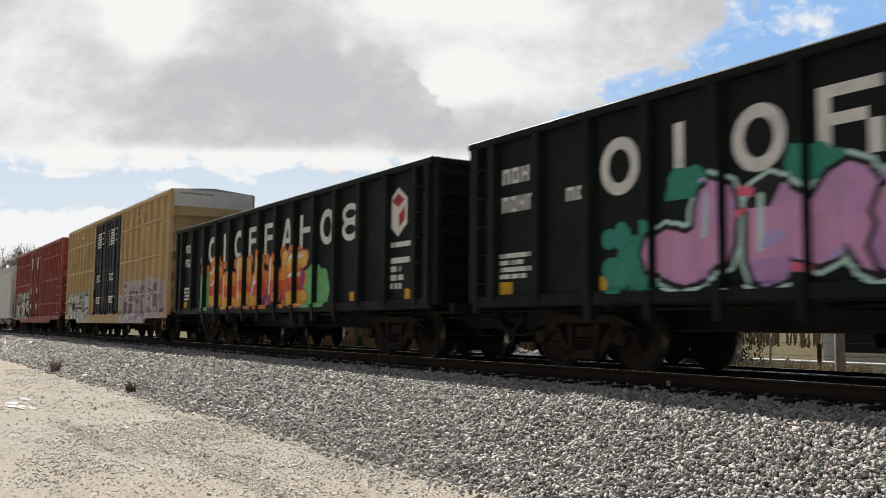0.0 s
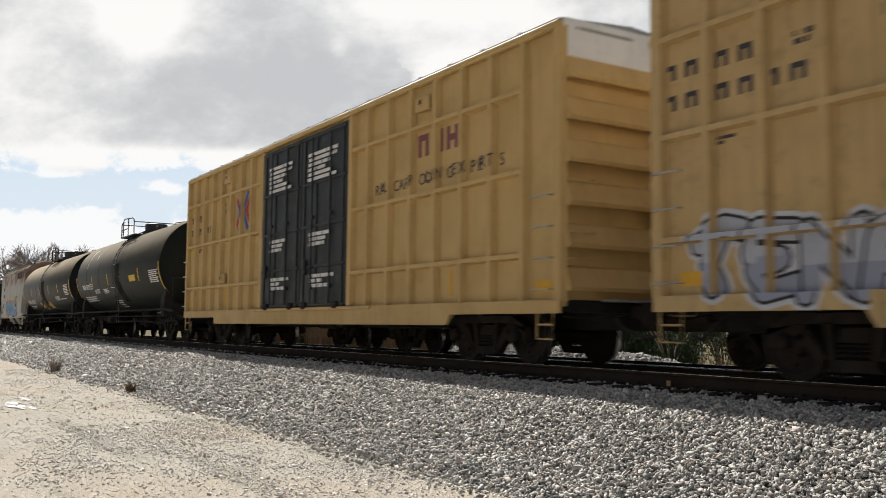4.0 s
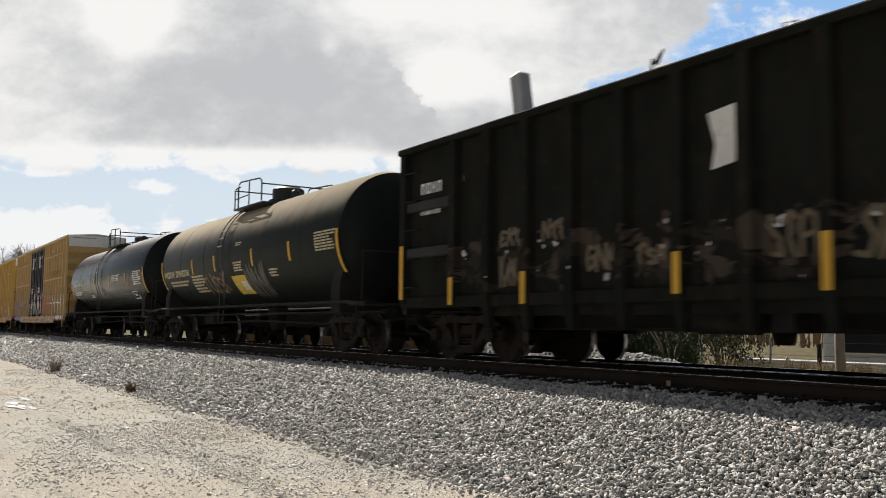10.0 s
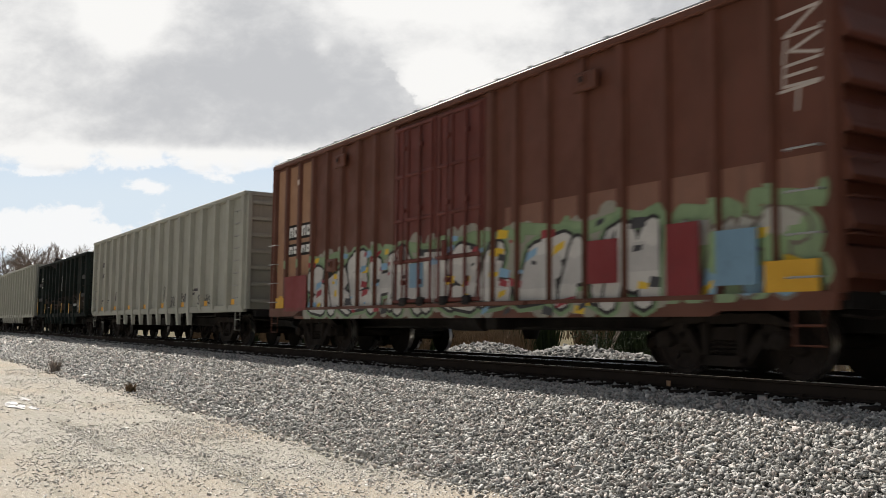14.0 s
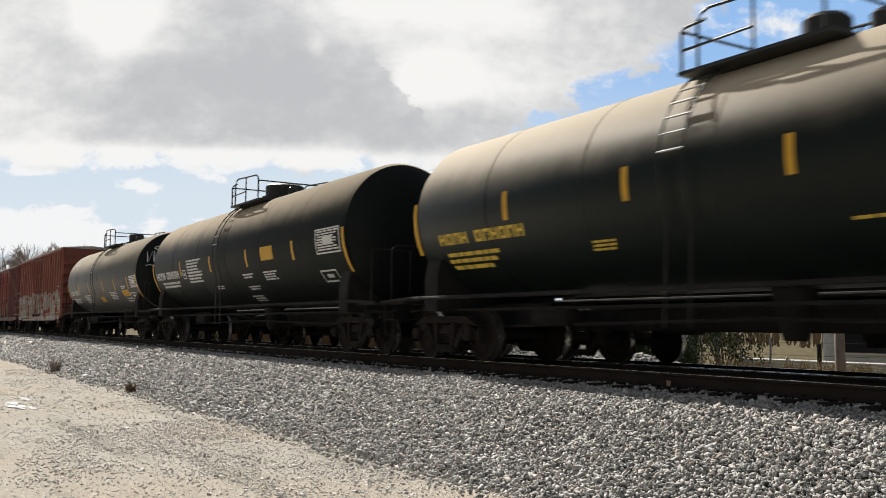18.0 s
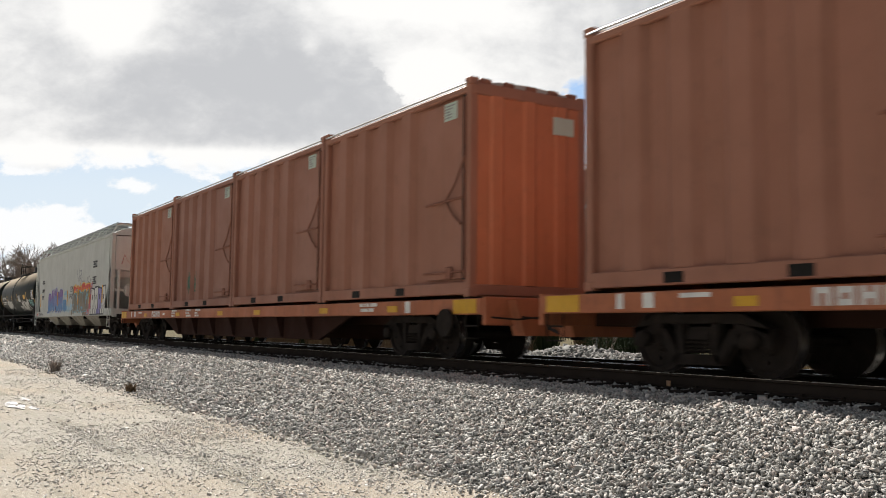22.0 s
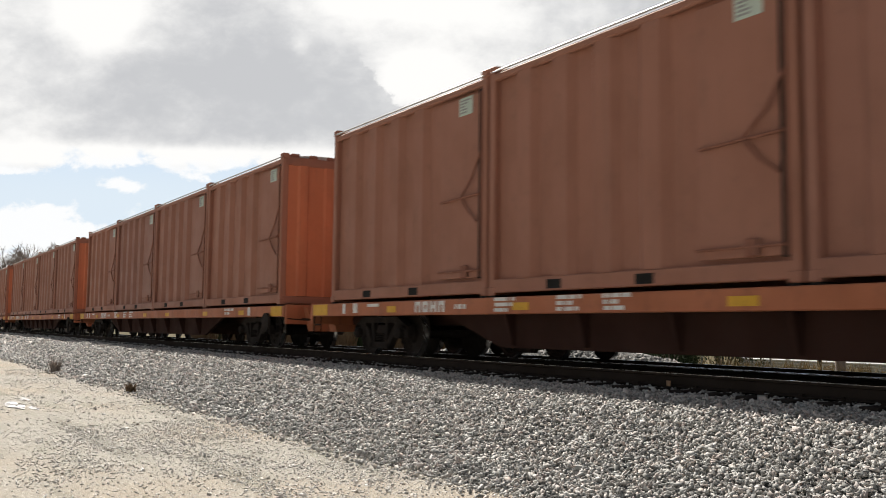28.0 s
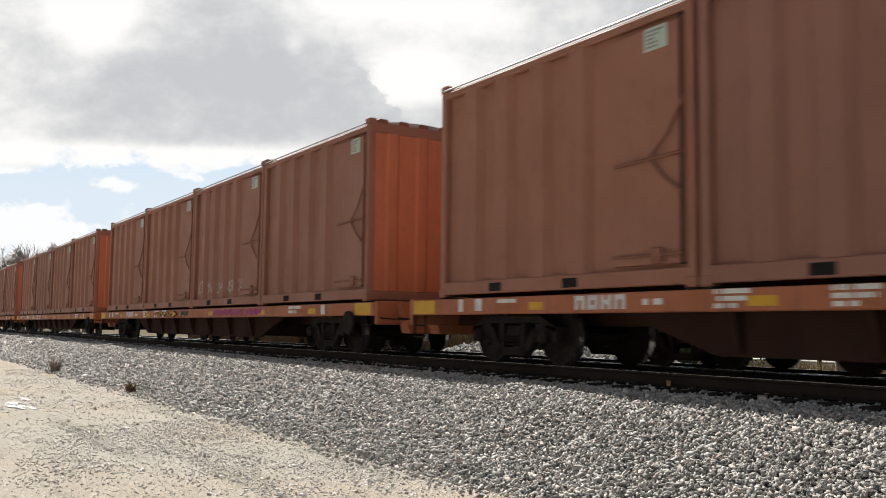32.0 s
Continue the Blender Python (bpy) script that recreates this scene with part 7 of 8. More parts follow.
mural(bs, 10.9, 18.0, 0.72, 2.12, 6, [(0.03, 0.035, 0.05), (0.035, 0.05, 0.08), (0.09, 0.23, 0.46)], (0.72, 0.24, 0.06), (0.38, 0.05, 0.055), None, (0.60, 0.60, 0.58), 16, 0.34, 0.05, "black, blue and orange graffiti on a red cloud", text="SAAAAM", leaning=0.12, bits=[(0.09, 0.23, 0.46), (0.72, 0.24, 0.06)], floor=0.62, gleam=0.5, cloud=0.62)
part("placard", M().bar(17.2, 17.6, 1.12, 1.40, -1.502, 0.012), MAT["yellow"], bs, "yellow placard")
mural(be, 0.1, 3.9, 0.75, 2.25, 4, [(0.08, 0.13, 0.44), (0.07, 0.11, 0.38)], (0.74, 0.28, 0.07), (0.09, 0.15, 0.46), None, None, 17, 0.40, 0.05, "blue graffiti with orange slashes and a pink top", text="ZKEK", bits=[(0.74, 0.28, 0.07), (0.50, 0.38, 0.05), (0.09, 0.15, 0.46)], floor=0.62, cloud=0.8)
mural(be, 1.6, 3.9, 2.0, 2.45, 3, [(0.52, 0.10, 0.22)], (0.44, 0.08, 0.18), (0.50, 0.09, 0.20), None, None, 18, 0.4, 0.02, "", cloud=0.5, floor=1.7)
mural(be, 4.0, 6.7, 0.72, 2.35, 4, [(0.20, 0.28, 0.15), (0.15, 0.22, 0.13)], (0.02, 0.02, 0.022), (0.10, 0.15, 0.09), (0.34, 0.04, 0.05), None, 24, 0.34, 0.06, "sage green graffiti letters edged with black", text="BETS", bits=[(0.34, 0.04, 0.05), (0.60, 0.36, 0.40)], floor=0.62, cloud=0.7)
mural(be, 4.2, 6.6, 2.2, 2.6, 2, [(0.06, 0.30, 0.07)], (0.06, 0.28, 0.07), (0.06, 0.30, 0.07), None, None, 25, cloud=0.35, floor=2.3)
mural(be, 6.75, 10.8, 0.74, 2.35, 3, [(0.62, 0.61, 0.58), (0.50, 0.48, 0.46)], (0.03, 0.025, 0.03), (0.20, 0.16, 0.17), (0.30, 0.03, 0.05), None, 26, 0.46, 0.05, "broad white graffiti letters with red and black edges", text="TNB", leaning=0.10, bits=[(0.34, 0.03, 0.05)], floor=0.64, cloud=0.6)
mural(be, 10.9, 14.4, 0.75, 2.25, 3, [(0.36, 0.04, 0.09), (0.30, 0.03, 0.075)], (0.60, 0.58, 0.58), (0.10, 0.13, 0.36), None, None, 19, 0.36, 0.07, "crimson graffiti letters edged with white", text="ESH", floor=0.64, cloud=0.8)
mural(be, 14.3, 18.4, 0.75, 2.15, 4, [WHITE, (0.62, 0.60, 0.58)], K, (0.46, 0.30, 0.18), (0.30, 0.10, 0.09), None, 20, 0.36, 0.05, "white graffiti letters with black edges", text="SKET", floor=0.64, cloud=0.8)

# grey film up top is sky sheen painted onto the gloss
tankcar(156.05, 14.5, paint("glossy_black_tank_paint", (0.008, 0.010, 0.011), rough=0.27, var=0.2, dirty=0.1, streak=0.1, gloss=0.5, dust_sheen=(3.3, 4.2, (0.22, 0.20, 0.18))), "glossy black tank car with white number stencils", head=HEAD, seed=3, r=1.52, dome=0.3, dome_h=0.22,
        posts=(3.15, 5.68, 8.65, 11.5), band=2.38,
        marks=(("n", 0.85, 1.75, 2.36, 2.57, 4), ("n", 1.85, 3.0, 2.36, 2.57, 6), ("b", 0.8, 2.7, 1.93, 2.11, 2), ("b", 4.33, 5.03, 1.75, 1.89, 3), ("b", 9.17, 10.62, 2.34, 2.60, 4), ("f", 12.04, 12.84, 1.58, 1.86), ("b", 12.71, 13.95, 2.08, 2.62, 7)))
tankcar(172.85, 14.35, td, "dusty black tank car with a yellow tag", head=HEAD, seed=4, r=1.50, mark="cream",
        posts=(3.62, 5.78, 8.90, 11.46), band=2.38, plate_yellow=((7.0, 8.08, 1.46, 1.96, "yellowmark"), (7.55, 7.98, 1.56, 1.80, "marking")), scrawl=((4.4, 6.4, 1.5, 2.1, "TUSSK", "brownmark"), (8.15, 9.5, 1.34, 2.2, "NMVNM", "smoke")),
        marks=(("n", 0.4, 1.6, 2.13, 2.33, 4), ("n", 1.75, 3.2, 2.13, 2.33, 6), ("b", 0.93, 2.93, 1.82, 2.02, 2), ("b", 3.32, 4.5, 1.58, 2.12, 6), ("b", 7.38, 8.13, 2.06, 2.34, 4), ("b", 7.61, 8.08, 2.76, 2.87, 2), ("b", 9.86, 10.5, 1.82, 2.04, 3), ("b", 12.97, 14.1, 2.26, 2.72, 7)))


def scrap_gondola(x0, label, seed, colour):
    car = gondola(x0, 14.25, 3.92, paint("scrap_gondola_paint", tuple(1.3 * q for q in colour), (1.5, 13.5, 1.2, 2.0, 0.7, colour, [colour, (0.07, 0.055, 0.045), colour, (0.03, 0.026, 0.022)], colour, 80.0 + seed), var=0.5, dirt=(0.05, 0.028, 0.018), dirty=0.35, streak=0.35, gloss=0.06, rough=0.8), label, [0.14, 1.85, 2.87, 3.9, 4.95, 6.0, 7.03, 8.07, 9.13, 10.2, 11.3, 12.95, 14.1], bottom=1.0, belly=(2.6, 11.6, 0.72), truck_in=1.5, post_w=0.12)
    y = -1.47
    m = glyphs(M(), 0.6, 1.35, 3.0, 3.2, 4, y)
    glyphs(m, 0.6, 1.3, 2.62, 2.82, 4, y)
    bars(m, 1.75, 2.1, 2.9, 3.2, 2, y, seed)
    tagged(part("reporting_mark", m, MAT["marking"], car), kind="stuff")
    px = 6.5 if seed == 2 else 7.45
    if seed == 2:
        part("notice", M().bar(px, px + 0.7, 2.28, 3.06, y, 0.006), MAT["marking"], car, "weathered white notice with smudged print")
        part("notice_print", bars(M(), px + 0.06, px + 0.62, 2.32, 2.5, 3, y - 0.006, 7), MAT["greymark"], car)
    else:
        part("bleached_patch", M().plate([(px, 3.2), (px + 0.42, 3.25), (px + 0.45, 2.95), (px + 0.62, 2.86), (px + 0.40, 2.55), (px + 0.05, 2.5), (px + 0.12, 2.8)], y), MAT["marking"], car)
    for x, z0, z1 in ((0.14, 1.08, 2.08), (1.85, 0.96, 1.43), (3.9, 0.95, 1.44), (7.03, 1.02, 1.54), (9.13, 1.0, 1.62), (11.3, 1.0, 1.5), (12.95, 1.0, 1.5), (14.1, 1.08, 2.08)) if seed == 1 else ((0.14, 1.08, 2.06), (2.87, 1.14, 1.65), (4.95, 1.12, 1.62), (8.07, 1.12, 1.64), (10.2, 1.08, 1.58), (12.95, 1.07, 2.06)):
        part("reflector", M().bar(x - 0.06, x + 0.06, z0, z1, -1.602, 0.005), MAT["yellow"], car)
    for x in (1.4, 3.55, 5.6, 7.5, 9.6, 12.0) if seed == 2 else ():
        part("reflector", M().bar(x, x + 0.32, 1.0, 1.06, y, 0.006), MAT["yellow"], car)
    for a, b in ((0.24, 1.73), (13.05, 14.0)):
        for z in (2.78, 1.93):
            part("side_beam", M().box(a, b, -1.56, -1.46, z - 0.09, z + 0.09, 0.02), car.children[0].data.materials[0], car)
    for k, (x, z, w, h) in enumerate(((3.1, 1.85, 0.6, 0.3), (4.2, 1.85, 0.6, 0.34), (5.2, 1.35, 0.6, 0.4), (6.2, 1.4, 0.55, 0.3), (8.3, 1.35, 0.6, 0.6), (9.4, 1.3, 0.7, 0.6), (3.1, 1.2, 0.5, 0.5)) if seed == 1 else ((10.65, 1.1, 0.55, 0.55), (11.7, 1.1, 1.15, 0.65))):
        tone = (0.115, 0.09, 0.06) if seed == 1 else (0.17, 0.165, 0.15)
        mural(car, x, x + w, z, z + h, 3, [tone], tuple(0.7 * c for c in tone), None, None, None, 90 + k, 0.22, 0.01, "faded sprayed tag")
    rnd = random.Random(seed)
    bits = thing("scrap_load", None, None, "tangled scrap metal heaped in the gondola", "scrap metal", at=pose(x0, TRACK, 0))
    MOVING.append((bits, x0, TRACK, 0.0))
    for i in range(26):
        x, yy = rnd.uniform(1, 13), rnd.uniform(-1.2, 1.2)
        z = 3.58 + rnd.uniform(-0.1, 0.38)
        m = M()
        if i % 3 == 0:
            p = [(x, yy, z)]
            for _ in range(4):
                p.append((p[-1][0] + rnd.uniform(-0.1, 0.3), p[-1][1] + rnd.uniform(-0.2, 0.2), z + rnd.uniform(0, 0.65)))
            m.rod(p, 0.018, 5)
        else:
            a, b, c = rnd.uniform(0.15, 0.5), rnd.uniform(0.1, 0.4), rnd.uniform(0.04, 0.3)
            m.box(-a, a, -b, b, -c, c, 0.02)
            turn = Euler((rnd.uniform(-0.6, 0.6), rnd.uniform(-0.6, 0.6), rnd.uniform(0, 3))).to_matrix()
            m.v = [tuple(Vector((x, yy, z)) + turn @ Vector(q)) for q in m.v]
        part("scrap_piece", m, (MAT["girder"], MAT["truck"], MAT["galv"], MAT["under"])[i % 4], bits)
    if seed == 1:
        m = M().box(-0.14, 0.14, -0.12, 0.12, 0, 1.3, 0.02)
        m.v = [tuple(Vector((3.1, -0.9, 3.55)) + Euler((0, -0.18, 0)).to_matrix() @ Vector(q)) for q in m.v]
        part("upright_post", m, MAT["roof"], bits, "weathered post standing up out of the scrap")
        part("bent_sheet", M().loft([[(8.6 + i * 0.4, -1.2, 3.75 + 0.25 * math.sin(i * 0.9)), (8.6 + i * 0.4, 0.6, 3.9 + 0.25 * math.sin(i * 0.9)), (8.6 + i * 0.4, 0.6, 3.93 + 0.25 * math.sin(i * 0.9)), (8.6 + i * 0.4, -1.2, 3.78 + 0.25 * math.sin(i * 0.9))] for i in range(7)]), MAT["galv"], bits)
    return car


def grey_gondola(x0, label, seed):
    car = gondola(x0, 19.6, 4.20, paint("pale_grey_gondola_paint", (0.323, 0.327, 0.284), var=0.15, dirt=(0.16, 0.13, 0.10), dirty=0.12, streak=0.2), label, 17, bottom=1.02, belly=(4.0, 15.6, 0.97), tooth=0.57, truck_in=2.7, end_lattice=True, post_w=0.15, rung_mat=MAT["greymark"], rungs=8)
    y = -1.47
    m = glyphs(M(), 1.05, 2.6, 3.02, 3.22, 4, y)
    glyphs(m, 0.9, 2.7, 2.55, 2.76, 6, y)
    bars(m, 1.1, 1.9, 1.45, 1.6, 2, y, seed)
    bars(m, 2.2, 3.0, 1.45, 1.6, 2, y, seed + 1)
    ring(m, 3.7, 3.1, 0.16, 0.18, 0.03, y)
    bars(m, 14.5, 15.4, 1.5, 1.7, 2, y, seed + 2)
    if seed == 2:
        for x, w, z, h in ((3.05, 0.3, 1.46, 0.35), (4.05, 0.3, 1.5, 0.38), (11.42, 0.36, 1.32, 0.54), (12.26, 0.75, 1.15, 0.36), (13.5, 0.65, 1.25, 0.33), (15.7, 0.85, 1.18, 0.33)):
            mural(car, x, x + w, z, z + h, 4, [(0.04, 0.04, 0.04)], (0.06, 0.06, 0.055), None, None, None, 80 + int(x), 0.18, 0.006, "small black sprayed tag")
    tagged(part("reporting_mark", m, MAT["darkmark"], car), kind="stuff")
    part("notice", bars(M(), 3.5, 3.95, 2.2, 2.5, 5, y, 9), MAT["marking"], car)
    for i in range(8):
        x = 1.35 + i * 2.4
        part("reflector", M().bar(x, x + 0.5, 1.15, 1.30, y, 0.005), MAT["amber"], car)
    return car


scrap_gondola(189.95, "rusty black gondola heaped with scrap metal", 1, (0.010, 0.011, 0.0095))
grey_gondola(205.7, "pale grey ribbed gondola with amber reflectors", 1)
scrap_gondola(227.3, "dark green-black gondola loaded with scrap", 2, (0.013, 0.018, 0.017))
grey_gondola(243.0, "pale grey ribbed gondola with small black tags", 2)

grey, sage = (0.45, 0.45, 0.44), (0.21, 0.28, 0.18)
RUSTY = dict(var=0.45, dirt=(0.07, 0.035, 0.022), dirty=0.35, streak=0.4)
rb = dict(kind="ribbed", white_end=False, logo=False, door_at=(6.35, 9.4), truck_in=1.9, sill_low=0.74, notch=1.6, mark="marking")
ra = paint("rust_red_paint_a", (0.120, 0.043, 0.026), **RUSTY)
rdoor = paint("maroon_door_paint", (0.131, 0.034, 0.026), **RUSTY)
br = boxcar(264.4, 15.9, 4.6, ra, rdoor, "rust-red box car with grey and green graffiti", seed=11, **{**rb, "marks": None})
part("repainted_panel", M().bar(0.2, 2.45, 1.05, 4.42, -1.402, 0.002), paint("beige_panel_paint", (0.341, 0.187, 0.107), dirty=0.3, streak=0.3), br, "panels repainted beige")
part("repainted_band", M().bar(9.9, 15.75, 2.0, 2.5, -1.402, 0.002), paint("faded_band_paint", (0.216, 0.107, 0.074), dirty=0.3, streak=0.3), br)
mural(br, 2.2, 13.3, 0.80, 2.12, 11, [(0.46, 0.45, 0.43), (0.38, 0.37, 0.36), (0.44, 0.43, 0.41)], (0.022, 0.02, 0.02), (0.25, 0.24, 0.20), (0.16, 0.24, 0.13), None, 31, 0.38, 0.055, "silver graffiti letters with black edges on pale green", text="SKEHARSLEHM", bits=[(0.58, 0.38, 0.03), (0.26, 0.03, 0.04), (0.18, 0.32, 0.46), (0.04, 0.04, 0.045)], floor=0.70, cloud=0.75)
mural(br, 0.1, 15.7, 1.9, 2.2, 14, [(0.19, 0.27, 0.15)], (0.17, 0.24, 0.13), None, None, None, 36, 0.5, 0.02, "", text="MNVM", floor=1.75)
mural(br, 13.3, 15.5, 0.95, 2.05, 3, [(0.34, 0.33, 0.30), (0.20, 0.29, 0.15), (0.18, 0.30, 0.40)], (0.14, 0.12, 0.10), (0.19, 0.26, 0.15), None, None, 32, 0.42, 0.05, "green, grey and blue sprayed patches", bits=[(0.58, 0.38, 0.03)], floor=0.9, cloud=0.8)
for x, w, z0, z1, c in ((0.95, 1.3, 0.92, 1.75, "dullred"), (12.0, 0.62, 1.2, 1.8, "dullred"), (13.5, 0.55, 1.0, 1.9, "dullred"), (14.3, 0.6, 1.1, 1.75, "skyblue"), (7.0, 0.5, 1.3, 1.75, "skyblue"), (15.0, 0.7, 1.0, 1.35, "yellow"), (0.4, 0.5, 1.0, 1.25, "yellow")):
    part("painted_patch", M().bar(x, x + w, z0, z1, -1.502, 0.008), MAT[c], br)
for i, c in enumerate("TEKZ"):
    mural(br, 15.15, 15.62, 2.98 + 0.28 * i, 3.28 + 0.28 * i, 1, [(0.42, 0.38, 0.35)], (0.36, 0.28, 0.24), None, None, None, 33 + i, 0.10, 0.004, "white sprayed tag in a column", text=c, leaning=0.4)
mural(br, 0.95, 1.5, 3.2, 4.0, 1, [(0.48, 0.42, 0.37)], (0.40, 0.32, 0.26), None, None, None, 34, 0.2, 0.01, "", text="T")
for z0, z1 in ((2.64, 3.0), (2.24, 2.54)):
    for x in (0.88, 1.62):
        part("number_patch", M().bar(x, x + 0.66, z0, z1, -1.405, 0.004), MAT["hole"], br, "black patch under the number")
        part("reporting_mark", glyphs(M(), x + 0.05, x + 0.6, z0 + 0.06, z1 - 0.06, 2, -1.412), MAT["marking"], br)
rbm = paint("rust_red_paint_b", (0.120, 0.034, 0.028), **RUSTY)
bp = boxcar(282.05, 16.25, 4.57, rbm, paint("bright_red_door", (0.238, 0.057, 0.043), **RUSTY), "dark red box car with a bright red door and pink graffiti", seed=12, **{**rb, "door_at": (6.55, 11.2), "marks": None})
for x, z1 in ((0.85, 2.62), (1.66, 2.58)):
    part("number_patch", M().bar(x, x + 0.62, 1.65, z1, -1.405, 0.004), paint("faded_patch_paint", (0.26, 0.13, 0.10), dirty=0.3, streak=0.3), bp, "faded patch under the number")
    for z in (1.95, 2.3):
        part("reporting_mark", glyphs(M(), x + 0.06, x + 0.56, z, z + 0.2, 2, -1.412), MAT["marking"], bp)
mural(bp, 0.1, 7.3, 0.80, 2.1, 8, [(0.045, 0.29, 0.21)], (0.04, 0.26, 0.19), (0.045, 0.29, 0.21), None, None, 37, 0.4, 0.02, "", text="MVNM", floor=0.72, cloud=0.8)
mural(bp, 1.3, 7.0, 0.80, 2.2, 5, [(0.60, 0.31, 0.33), (0.30, 0.22, 0.22), (0.56, 0.28, 0.30)], (0.035, 0.03, 0.03), None, (0.20, 0.16, 0.16), None, 35, 0.42, 0.05, "pink and grey graffiti letters on sea green", text="JOEKP", leaning=0.16, floor=0.76)
mural(bp, 7.5, 11.3, 0.80, 2.2, 4, [(0.20, 0.09, 0.04), (0.05, 0.055, 0.055), (0.07, 0.07, 0.07)], (0.02, 0.02, 0.02), (0.055, 0.055, 0.055), None, None, 38, 0.5, 0.05, "dark grey and brown sprayed shapes", bits=[(0.07, 0.33, 0.10), (0.30, 0.30, 0.30)], floor=0.76, cloud=0.9)
mural(bp, 8.2, 9.6, 2.25, 2.6, 3, [(0.34, 0.28, 0.28)], (0.10, 0.03, 0.03), None, None, None, 39, 0.3, 0.03, "", text="SKA")
rc = paint("rust_red_paint_c", (0.216, 0.068, 0.046), (0.2, 15.5, 0.75, 2.2, 0.8, (0.32, 0.30, 0.27), [(0.50, 0.49, 0.46), (0.46, 0.45, 0.42), (0.36, 0.34, 0.31), (0.25, 0.06, 0.04)], (0.28, 0.26, 0.23), 121.0), **RUSTY)
boxcar(299.4, 15.7, 4.62, rc, rc, "rust-red box car half covered in faded white paint", seed=13, **rb)

tankcar(317.2, 14.2, te, "weathered grey-black tank car with rust stains", head=HEAD, head_tag=True, seed=5, r=1.55, dome=0.32,
        posts=(2.86, 5.16, 8.13, 10.32, 12.58), band=2.20, smear=((0.75, 0.85, 3.2, 3.9), (1.15, 1.22, 3.3, 4.0), (1.5, 1.62, 3.4, 4.0), (1.95, 2.02, 3.2, 3.8), (2.3, 2.42, 3.5, 4.0)), plate_yellow=((6.8, 7.6, 1.55, 1.78), (11.31, 12.39, 1.70, 1.95)),
        marks=(("n", 0.6, 1.55, 1.94, 2.15, 4), ("n", 1.7, 2.7, 1.94, 2.15, 5), ("b", 0.7, 2.5, 1.58, 1.82, 3), ("b", 3.64, 5.0, 1.54, 1.92, 5), ("b", 9.0, 10.3, 1.62, 1.94, 5), ("b", 11.4, 12.2, 1.98, 2.12, 2), ("b", 11.4, 12.3, 1.48, 1.66, 2), ("f", 12.97, 14.15, 2.0, 2.44), ("b", 13.05, 14.1, 2.04, 2.40, 6), ("f", 12.4, 13.37, 1.58, 1.82)))
tankcar(333.85, 15.7, td, "dusty black tank car with a sprayed end", head=HEAD, seed=6, r=1.56, dome=0.55,
        posts=(3.43, 6.46, 9.55, 12.73), band=2.37, plate_yellow=((10.64, 11.48, 2.24, 2.58),),
        marks=(("n", 0.52, 1.6, 2.10, 2.33, 4), ("n", 1.75, 3.2, 2.10, 2.33, 6), ("b", 1.0, 3.0, 1.80, 2.02, 2), ("f", 3.6, 3.95, 2.04, 2.32), ("b", 4.11, 5.6, 1.88, 2.62, 8), ("b", 8.92, 9.75, 1.84, 1.98, 2), ("b", 10.47, 11.41, 1.74, 1.98, 4), ("f", 14.10, 15.35, 2.18, 2.74), ("b", 14.16, 15.3, 2.24, 2.70, 8), ("f", 13.92, 14.74, 1.58, 1.84), ("b", 8.9, 9.75, 1.54, 1.66, 2), ("b", 8.5, 9.4, 1.25, 1.42, 3), ("b", 6.38, 7.06, 1.63, 1.74, 2)))
tankcar(352.2, 14.45, tg, "dark green-black tank car with yellow stencils", head=HEAD, seed=7, mark="yellowmark", dome=0.3,
        posts=(2.97, 5.71, 8.32, 11.05), band=2.52,
        marks=(("n", 0.88, 1.8, 2.02, 2.21, 4), ("n", 2.0, 3.39, 2.02, 2.21, 6), ("b", 0.99, 2.62, 1.58, 1.90, 3), ("b", 4.76, 5.3, 1.68, 1.84, 3), ("b", 10.87, 11.93, 1.56, 1.68, 2), ("b", 12.09, 12.76, 1.58, 1.79, 4), ("b", 12.98, 14.0, 2.0, 2.54, 8), ("b", 8.89, 9.41, 1.74, 1.80, 1)))
tankcar(369.25, 16.25, td, "black tank car with large white spray-painted tags", head=HEAD, seed=8, dome=0.4,
        posts=(3.57, 6.11, 8.88, 13.08), band=2.35, plate_yellow=((11.65, 12.56, 2.17, 2.43),),
        scrawl=((3.2, 5.7, 1.52, 2.22, "SUNSK", "greymark"), (7.75, 8.5, 1.9, 2.28, "SK", "smoke"), (10.15, 13.3, 1.38, 2.08, "OKAPT", "marking"), (13.8, 15.3, 1.68, 2.10, "AERS", "tealmark")),
        marks=(("n", 1.0, 1.8, 2.27, 2.45, 4), ("n", 2.0, 3.0, 2.27, 2.45, 5), ("b", 1.0, 3.0, 1.92, 2.16, 2), ("b", 9.2, 10.4, 2.0, 2.44, 6), ("b", 8.9, 10.2, 1.44, 1.74, 4), ("f", 15.15, 16.05, 2.08, 2.62), ("b", 15.2, 16.0, 2.12, 2.58, 7), ("b", 12.89, 13.79, 2.0, 2.12, 2)))
hw2 = paint("white_hopper_paint", (0.500, 0.517, 0.494), var=0.12, dirty=0.1, streak=0.15)
h2 = hopper(387.45, 19.8, 4.33, 4.75, hw2, "white covered hopper car with blue and brown graffiti", 4, plain=True, hw=1.52)
mural(h2, 4.0, 8.4, 1.15, 2.45, 5, [(0.17, 0.10, 0.30), (0.13, 0.17, 0.38), (0.08, 0.20, 0.42)], (0.05, 0.05, 0.16), None, (0.36, 0.40, 0.52), None, 41, 0.44, 0.04, "purple and blue graffiti letters", text="BANER", leaning=0.12, floor=0.98)
